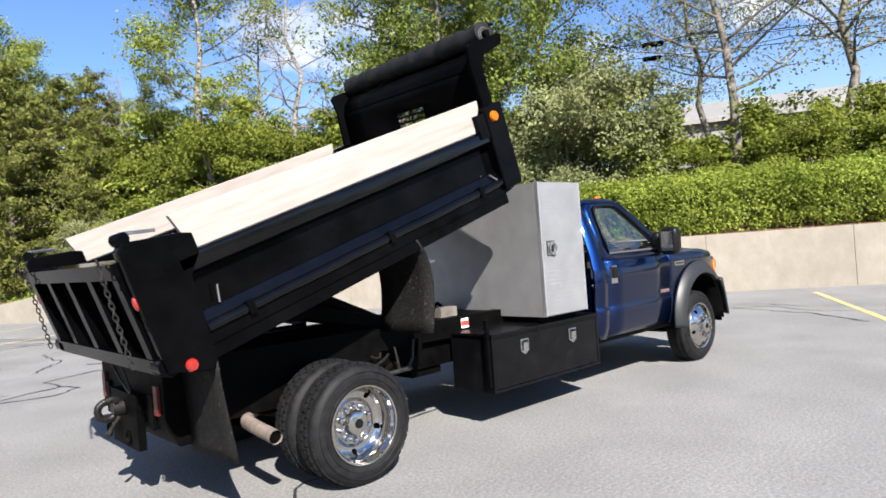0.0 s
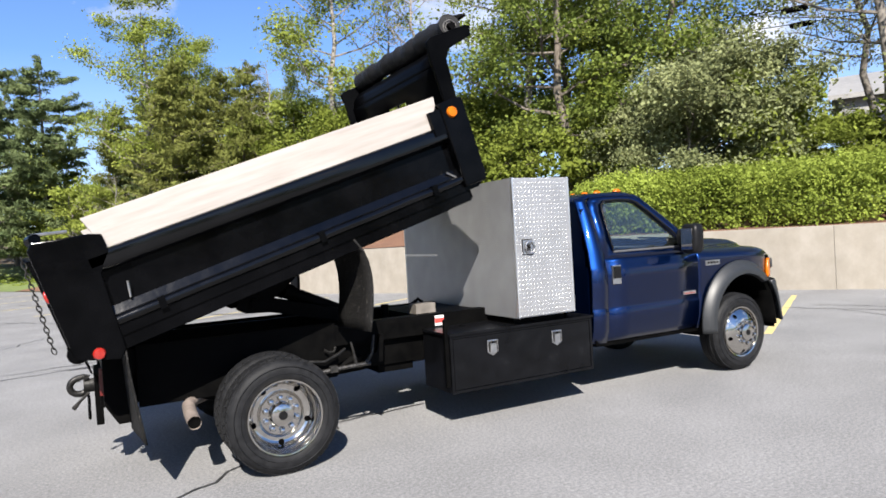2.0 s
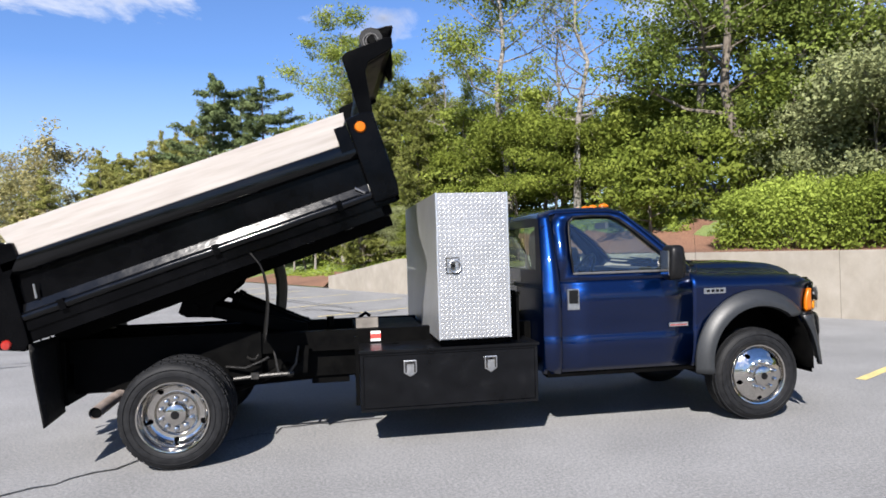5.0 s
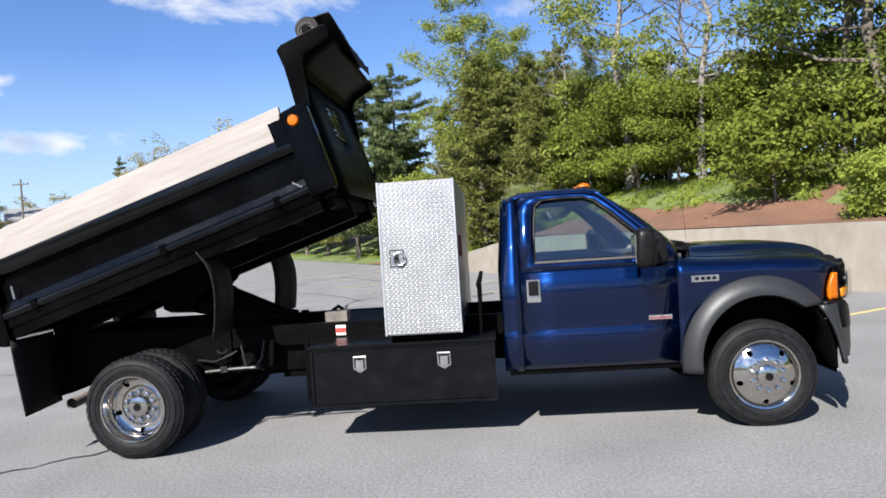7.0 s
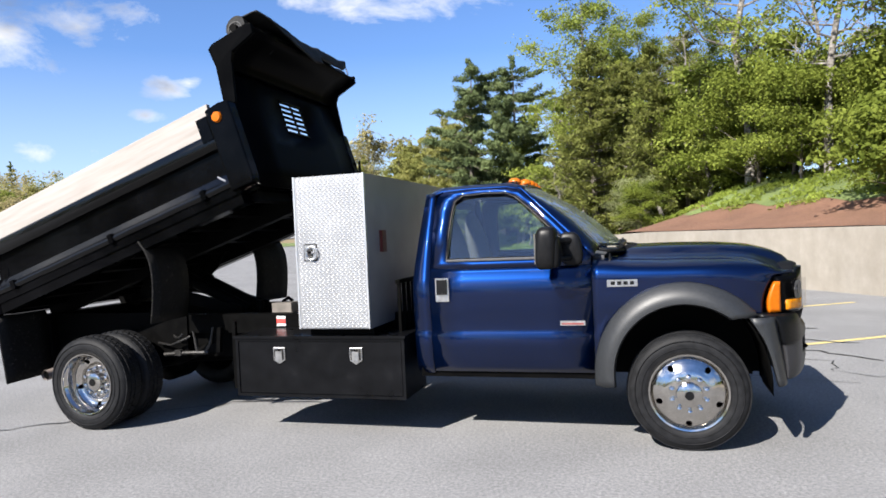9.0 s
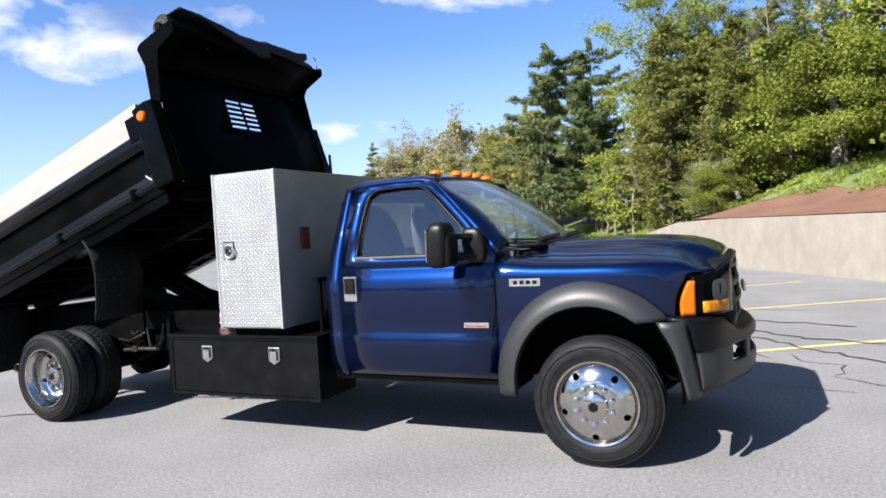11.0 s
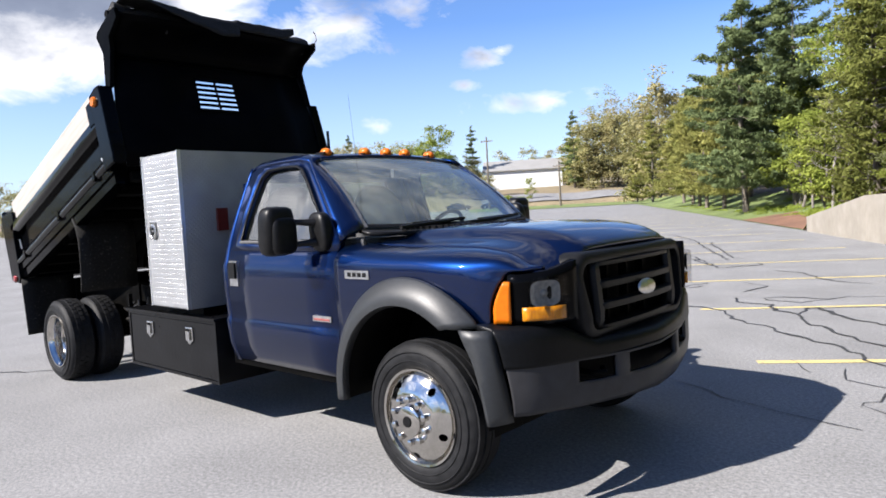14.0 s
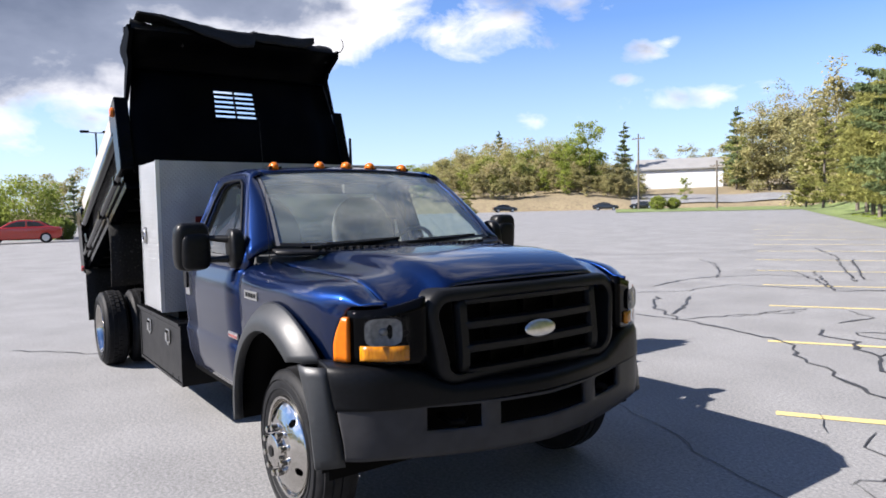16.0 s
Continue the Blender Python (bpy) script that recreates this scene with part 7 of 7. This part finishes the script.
shrub(127.2, 116, 1.25, "spring", 1)
shrub(126.0, 117, 1.05, "spring", 2)
shrub(174.2, 53, 0.75, "deep", 3, "low dark green shrub behind the red car")
shrub(176.4, 57, 2.5, "spring", 4, "large domed yellow-green shrub behind the red car")
shrub(179.2, 59, 1.9, "spring", 5, "domed yellow-green shrub beyond the lot")

WHITE_WALL = material("white_metal_wall", [(0.3, (0.546, 0.554, 0.562)), (0.7, (0.624, 0.632, 0.64))], 0.6, 0, 3, coarse=(0.2, 0.95, 1.03))
GREY_ROOF = material("grey_metal_roof", [(0.3, (0.187, 0.183, 0.176)), (0.7, (0.242, 0.238, 0.226))], 0.6, 0, 3, coarse=(0.3, 0.9, 1.05))
DARK_WINDOW = material("dark_window", [(0.3, (0.0156, 0.0187, 0.0234)), (0.7, (0.0273, 0.0312, 0.039))], 0.15, 0, 3)


def building(name, label, m, w, d, h, roof_h, wins, roof_mat, wall_mat):
    """A long low hall: walls, pitched roof with eaves, a row of windows and a door."""
    ob = empty(name, label, "building", at=m)
    part("wall", boxes((-w / 2, w / 2, -d / 2, d / 2, -1.0, h)), wall_mat, ob, "", 0)
    bm = bmesh.new()
    prof = [(-d / 2 - 0.5, h), (0, h + roof_h), (d / 2 + 0.5, h), (d / 2 + 0.5, h + 0.25), (0, h + roof_h + 0.25), (-d / 2 - 0.5, h + 0.25)]
    a, b = [bm.verts.new((-w / 2 - 0.5, y, z)) for y, z in prof], [bm.verts.new((w / 2 + 0.5, y, z)) for y, z in prof]
    bm.faces.new(a), bm.faces.new(b[::-1])
    for i in range(6):
        bm.faces.new((a[i], a[(i + 1) % 6], b[(i + 1) % 6], b[i]))
    bmesh.ops.recalc_face_normals(bm, faces=bm.faces)
    part("roof", bm, roof_mat, ob, "", 0)
    part("gable", boxes((-w / 2, w / 2, -0.3, 0.3, h, h + roof_h * 0.9)), wall_mat, ob, "", 0)
    for k in range(wins):
        x = -w / 2 + w * (k + 0.5) / wins
        wn = part("window", boxes((x - 0.7, x + 0.7, -d / 2 - 0.03, -d / 2 + 0.05, h * 0.35, h * 0.65)), DARK_WINDOW, ob, "", 0)
        part("frame", boxes((x - 0.78, x + 0.78, -d / 2 - 0.05, -d / 2 - 0.032, h * 0.65, h * 0.68)), wall_mat, wn, "", 0)
    return ob


p = bearing(125.6, 185)
building("warehouse", "long white metal warehouse with a grey roof", pose(p.x, p.y, 6.0, 0, 0, 35.6), 20, 16, 4.6, 3.0, 0, GREY_ROOF, WHITE_WALL)
p = lot(46, -19)
building("low_building", "long pale building with a shallow grey roof behind trees", pose(p.x, p.y, bank(46, -19), 0, 0, -59.4), 30, 14, 2.6, 2.2, 6, GREY_ROOF, GREY_ROOF)

CAR_RED = material("red_car_paint", [(0.3, (0.39, 0.0195, 0.00936)), (0.7, (0.452, 0.0273, 0.014))], 0.25, 0.2, 90, coat=1.0)
CAR_BLACK = material("black_car_paint", [(0.3, (0.00624, 0.00702, 0.00858)), (0.7, (0.0109, 0.0117, 0.014))], 0.2, 0.2, 90, coat=1.0)


def car(m, paint, label):
    ob = empty("car", label, "car", at=m)
    low = [(-2.25, 0.42), (-2.28, 0.72), (-2.20, 0.96), (-1.55, 1.03), (1.02, 0.98), (1.75, 0.90), (2.18, 0.74), (2.28, 0.50), (2.22, 0.30), (1.95, 0.24), (-2.05, 0.24)]
    bm = prism(bmesh.new(), low, -0.86, 0.86)
    part("body", bm, paint, ob, "", 50, 0.09)
    top = [(-1.75, 0.98), (-1.05, 1.36), (-0.45, 1.45), (0.15, 1.43), (0.55, 1.30), (1.12, 0.96)]
    part("cabin", prism(bmesh.new(), top, -0.68, 0.68), paint, ob, "", 50, 0.08)
    for sgn in (-1, 1):
        y0, y1 = sorted((sgn * 0.665, sgn * 0.688))
        for pts in ([(-1.35, 1.04), (-0.98, 1.28), (-0.38, 1.36), (-0.38, 1.03)], [(-0.30, 1.03), (-0.30, 1.36), (0.12, 1.34), (0.45, 1.24), (0.86, 1.01)]):
            part("side_window", prism(bmesh.new(), pts, y0, y1), DARK_WINDOW, ob, "", 0)
        for x in (-1.36, 1.38):
            y0, y1 = sorted((sgn * 0.70, sgn * 0.885))
            wh = part("wheel", revolve(bmesh.new(), [(0.0005, y0), (0.30, y0), (0.325, y0 + 0.03), (0.325, y1 - 0.03), (0.30, y1), (0.0005, y1)], x, 0.325, 24), RUBBER, ob, "", 40)
            yy = sgn * 0.89
            part("rim", revolve(bmesh.new(), [(0.0005, yy), (0.20, yy - sgn * 0.004), (0.21, yy - sgn * 0.02)], x, 0.325, 20), STEEL, wh)
    part("windscreen", prism(bmesh.new(), [(0.56, 1.315), (1.14, 0.975), (1.16, 0.985), (0.58, 1.33)], -0.60, 0.60), DARK_WINDOW, ob, "", 0)
    part("rear_window", prism(bmesh.new(), [(-1.10, 1.35), (-1.76, 0.995), (-1.78, 1.005), (-1.12, 1.365)], -0.58, 0.58), DARK_WINDOW, ob, "", 0)
    for y in (-0.6, 0.6):
        part("headlight", boxes((2.12, 2.24, y - 0.16, y + 0.16, 0.62, 0.72)), SHEET_AL, ob, "", 40, 0.02)
        part("tail_light", boxes((-2.30, -2.2, y - 0.18, y + 0.18, 0.74, 0.88)), RED, ob, "", 40, 0.02)
    return ob


def park(az, d, turn, paint, label):
    p = bearing(az, d)
    car(pose(p.x, p.y, rise(min(150, p.dot(V))), 0, 0, turn), paint, label)


park(176.8, 49.5, 262, CAR_RED, "red four-door sedan parked on the far asphalt")
park(131.3, 124, 40, CAR_BLACK, "black sedan parked at the far edge")
park(128.4, 132, 210, CAR_BLACK, "dark car parked near the lawn")
park(139.6, 128, 60, CAR_BLACK, "dark car parked below the hillside")


def light_pole(az, d, h, heads=2):
    p = bearing(az, d)
    ob = empty("lamp_post", "dark steel parking-lot lamp post with flat heads", "lamp post", "lamp posts", at=pose(p.x, p.y, rise(min(150, max(p.dot(V), 0))), 0, 0, az + 90))
    part("base", tube(bmesh.new(), [(0, 0, -0.1), (0, 0, 0.6)], 0.25, 12), CONCRETE, ob)
    part("pole", tube(bmesh.new(), [(0, 0, 0.6), (0, 0, h)], [0.10, 0.06], 10), CHASSIS, ob)
    for sgn in (-1, 1)[:heads]:
        part("arm", tube(bmesh.new(), [(0, 0, h - 0.05), (sgn * 0.7, 0, h)], 0.035, 6), CHASSIS, ob)
        part("lamp_head", boxes((min(sgn * 0.5, sgn * 1.15), max(sgn * 0.5, sgn * 1.15), -0.2, 0.2, h - 0.05, h + 0.12)), CHASSIS, ob, "", 40, 0.03)
    return ob


light_pole(171.7, 62, 8.3)
light_pole(167.9, 54, 8.6)


def utility_pole(az, d, h):
    p = bearing(az, d)
    ob = empty("utility_pole", "weathered wooden utility pole with a crossarm", "utility pole", "utility poles", at=pose(p.x, p.y, rise(min(150, p.dot(V))), 0, 0, az + 60))
    part("pole", tube(bmesh.new(), [(0, 0, -0.3), (0, 0, h)], [0.2, 0.13], 8), BARK, ob)
    part("crossarm", boxes((-1.2, 1.2, -0.08, 0.08, h - 0.9, h - 0.74)), BARK, ob)
    for x in (-1.0, -0.4, 0.4, 1.0):
        part("insulator", tube(bmesh.new(), [(x, 0, h - 0.74), (x, 0, h - 0.55)], [0.05, 0.03], 6), CHASSIS, ob)
    return ob


utility_pole(128.7, 124, 13.2)
utility_pole(122.8, 116, 7.6)

# road lamp and wires above the woods
def build_wires():
    ob = empty("overhead_wires", "thin black overhead wires above the trees", "wires")
    for u, z in ((16.7, 7.19), (19.7, 7.50), (21.6, 8.4)):
        pts = []
        for q in steps(0, 1, 16):
            v = 6 - 44 * q
            pts.append(lot(u, v, z + 0.9 * (2 * q - 1) ** 2 - 0.4))
        part("wire", tube(bmesh.new(), pts, 0.014, 4), CHASSIS, ob)
        if u < 20:
            c = lot(u, -3.25, z - 0.13)
            part("splice_box", tube(bmesh.new(), [c - V * 0.32, c - V * 0.27, c + V * 0.27, c + V * 0.32], [0.03, 0.085, 0.085, 0.03], 10), CHASSIS, ob, "dark splice box on the wire")


build_wires()


def build_hedge():
    """A clipped hedge of many small leaves on short stems, with a lumpy outline."""
    rnd, rr = np.random.RandomState(4), random.Random(4)
    hedge = empty("hedge", "long bright-green clipped hedge on top of the retaining wall", "hedge")
    bm, centres = bmesh.new(), []
    v = 1.75
    while v > -24:
        for u in (13.3, 13.9):
            uu, vv = u + rr.uniform(-0.15, 0.15), v + rr.uniform(-0.2, 0.2)
            b = lot(uu, vv, bank(uu, vv) - 0.05)
            e = b + Vector((rr.gauss(0, 0.15), rr.gauss(0, 0.15), 1.1))
            tube(bm, [b, b.lerp(e, 0.5) + Vector((rr.gauss(0, 0.05), rr.gauss(0, 0.05), 0)), e], [0.025, 0.018, 0.006], 4)
        v -= 0.45
    tagged(part("stem_tangle", bm, BARK, hedge), kind="stuff")
    for i in range(6400):
        u, v = 12.60 + 2.0 * rr.random() ** 1.7, rr.uniform(-22, 1.85)
        top = 1.38 + 0.16 * noise.noise(Vector((u * 0.9, v * 0.9, 0))) + 0.12 * noise.noise(Vector((u * 2.5, v * 2.5, 4)))
        edge = min((u - 12.48) / 0.45, (1.98 - v) / 0.5, 1.0)
        top *= 0.60 + 0.40 * math.sqrt(max(0, edge))
        z = top * (1 - (0.95 * rr.random() ** 1.3 if u < 13.2 else 0.35 * rr.random()))
        bulge = 0.20 * noise.noise(Vector((v * 1.1, z * 1.5, 9))) + 0.10 * noise.noise(Vector((v * 3.1, z * 3.3, 5)))
        centres.append(tuple(lot(u + bulge, v, bank(u, v) + z)))
    vs, f = leaves(centres, 0.095, 26, 0.047, rnd, 0.9, 1.6, 0.5)
    tagged(blades("foliage", vs, f, LEAF["hedge"], hedge), kind="stuff")


build_hedge()


def build_tufts():
    """Blades of grass and weeds on the bank, and shreds of bark on the mulch."""
    rnd, rr = np.random.RandomState(9), random.Random(9)
    spots = []
    for i in range(5200):
        u, v = 14.3 + 3.6 * rr.random(), 1.5 + 34 * rr.random() ** 1.2
        if noise.noise(Vector((u * 0.8, v * 0.8, 2))) > -0.12:
            spots.append(tuple(lot(u, v, bank(u, v) + 0.05)))
    for i in range(2600):
        u, v = 12.3 + 2.2 * rr.random(), 18 + 40 * rr.random() ** 1.5
        if u > 13.3 and noise.noise(Vector((u * 0.9, v * 0.5, 7))) > 0.0:
            spots.append(tuple(lot(u, v, bank(u, v) + 0.03)))
    vs, f = leaves(spots, 0.07, 7, 0.035, rnd, 0.55, 4.5, -0.3)
    tagged(blades("bank_grass", vs, f, LEAF["hedge"], None), "tufts of fresh grass and weeds on the bank", "grass", kind="stuff")


build_tufts()

# ---- cracks in the asphalt ----
for i, (w, way) in enumerate((
        (0.050, ((1.4, 5.7), (2.2, 5.8), (3.0, 5.65), (3.8, 5.4), (4.15, 5.2), (4.4, 4.7), (4.85, 4.4), (5.2, 4.0), (5.7, 3.7), (6.3, 2.9), (6.9, 2.3))),
        (0.060, ((0.5, 7.6), (1.3, 6.5), (2.2, 5.8))),
        (0.055, ((0.9, 8.0), (1.6, 6.8), (1.9, 6.1))),
        (0.030, ((2.2, 5.7), (2.6, 6.7), (2.9, 8.0))),
        (0.050, ((-3.6, 14.9), (-2.5, 14.0), (-1.4, 12.5), (-0.6, 11.1))),
        (0.050, ((-0.5, 8.8), (-0.8, 10.0), (-0.8, 10.9), (-0.2, 12.2), (0.7, 12.6))),
        (0.030, ((-0.3, 7.4), (0.3, 8.5), (0.4, 10.1), (1.6, 10.4), (2.7, 11.1))),
        (0.060, ((-3.1, 20.5), (-1.2, 17.9), (0.3, 14.9), (1.8, 12.2))),
        (0.050, ((-0.7, 13.1), (-0.2, 13.5), (1.0, 12.1), (2.0, 10.7))),
        (0.060, ((3.9, 6.4), (4.0, 6.0), (4.5, 5.9), (4.7, 5.5), (5.0, 5.3), (5.3, 4.7), (5.7, 4.2), (6.2, 3.7), (7.0, 3.4))),
        (0.055, ((5.0, 5.3), (5.05, 5.9), (5.4, 5.3), (5.9, 5.0), (6.8, 4.6))),
        (0.030, ((5.0, 5.7), (5.6, 6.2), (6.4, 6.1))),
        (0.035, ((3.4, 8.2), (3.9, 7.8), (3.8, 7.0))),
        (0.032, ((5.1, 6.7), (4.4, 6.7), (4.2, 6.4), (4.8, 6.2), (5.2, 7.0), (5.9, 7.2))),
        (0.030, ((2.6, 6.5), (3.0, 7.7))),
        (0.055, ((-0.6, 17.4), (0.7, 14.8), (1.7, 12.7), (2.0, 12.5))),
        (0.050, ((0.2, 13.7), (1.0, 12.4), (2.2, 10.4), (2.8, 11.1), (2.6, 11.6))),
        (0.045, ((3.3, 10.1), (3.9, 9.8), (4.6, 8.7), (5.2, 8.5))),
        (0.035, ((-1.6, 5.2), (-0.5, 4.9), (-0.2, 5.2), (-0.4, 6.2), (0.1, 6.5), (0.8, 6.6))),
        (0.040, ((-5.0, 4.3), (-2.2, 4.9), (-1.2, 5.2), (-0.3, 5.6))),
        (0.030, ((-4.6, 4.6), (-2.4, 5.3), (-0.9, 5.6))),
        (0.035, ((-1.6, -1.9), (-0.7, -1.1), (-0.2, -0.8), (0.7, -0.1), (1.6, 0.0))),
        (0.030, ((-5.0, 7.2), (-2.5, 8.7), (-1.9, 9.9))),
        (0.030, ((9.6, 0.9), (9.3, 0.1), (9.0, -0.8), (8.3, -1.7))),
        (0.035, ((9.2, 2.0), (9.6, 1.0), (9.9, 0.3), (9.4, -0.6), (9.7, -1.6))),
        (0.030, ((9.9, 1.6), (10.3, 0.6), (10.0, -0.2), (10.5, -1.0))),
        (0.040, ((-9.0, 2.0), (-7.0, 2.2), (-5.2, 3.0), (-3.6, 2.8))),
        (0.050, ((-8, 14), (-6, 15.2), (-4.4, 17.8), (-4.0, 21))),
        (0.050, ((-14, 9), (-11, 10.4), (-9, 12.6), (-8.6, 16))))):
    crack(way, w, 40 + i)
for i, way in enumerate((
        ((4.4, 1.95), (5.1, 1.72), (5.6, 1.45), (5.9, 1.33), (6.4, 1.2)),
        ((5.55, 2.9), (5.8, 2.5)), ((6.0, 2.75), (6.1, 2.4), (6.45, 2.3), (6.35, 1.95), (6.3, 1.7)), ((6.3, 1.75), (6.6, 1.5), (7.1, 1.45)))):
    crack(way, 0.012, 90 + i, 0.02, "thin open crack in the asphalt")
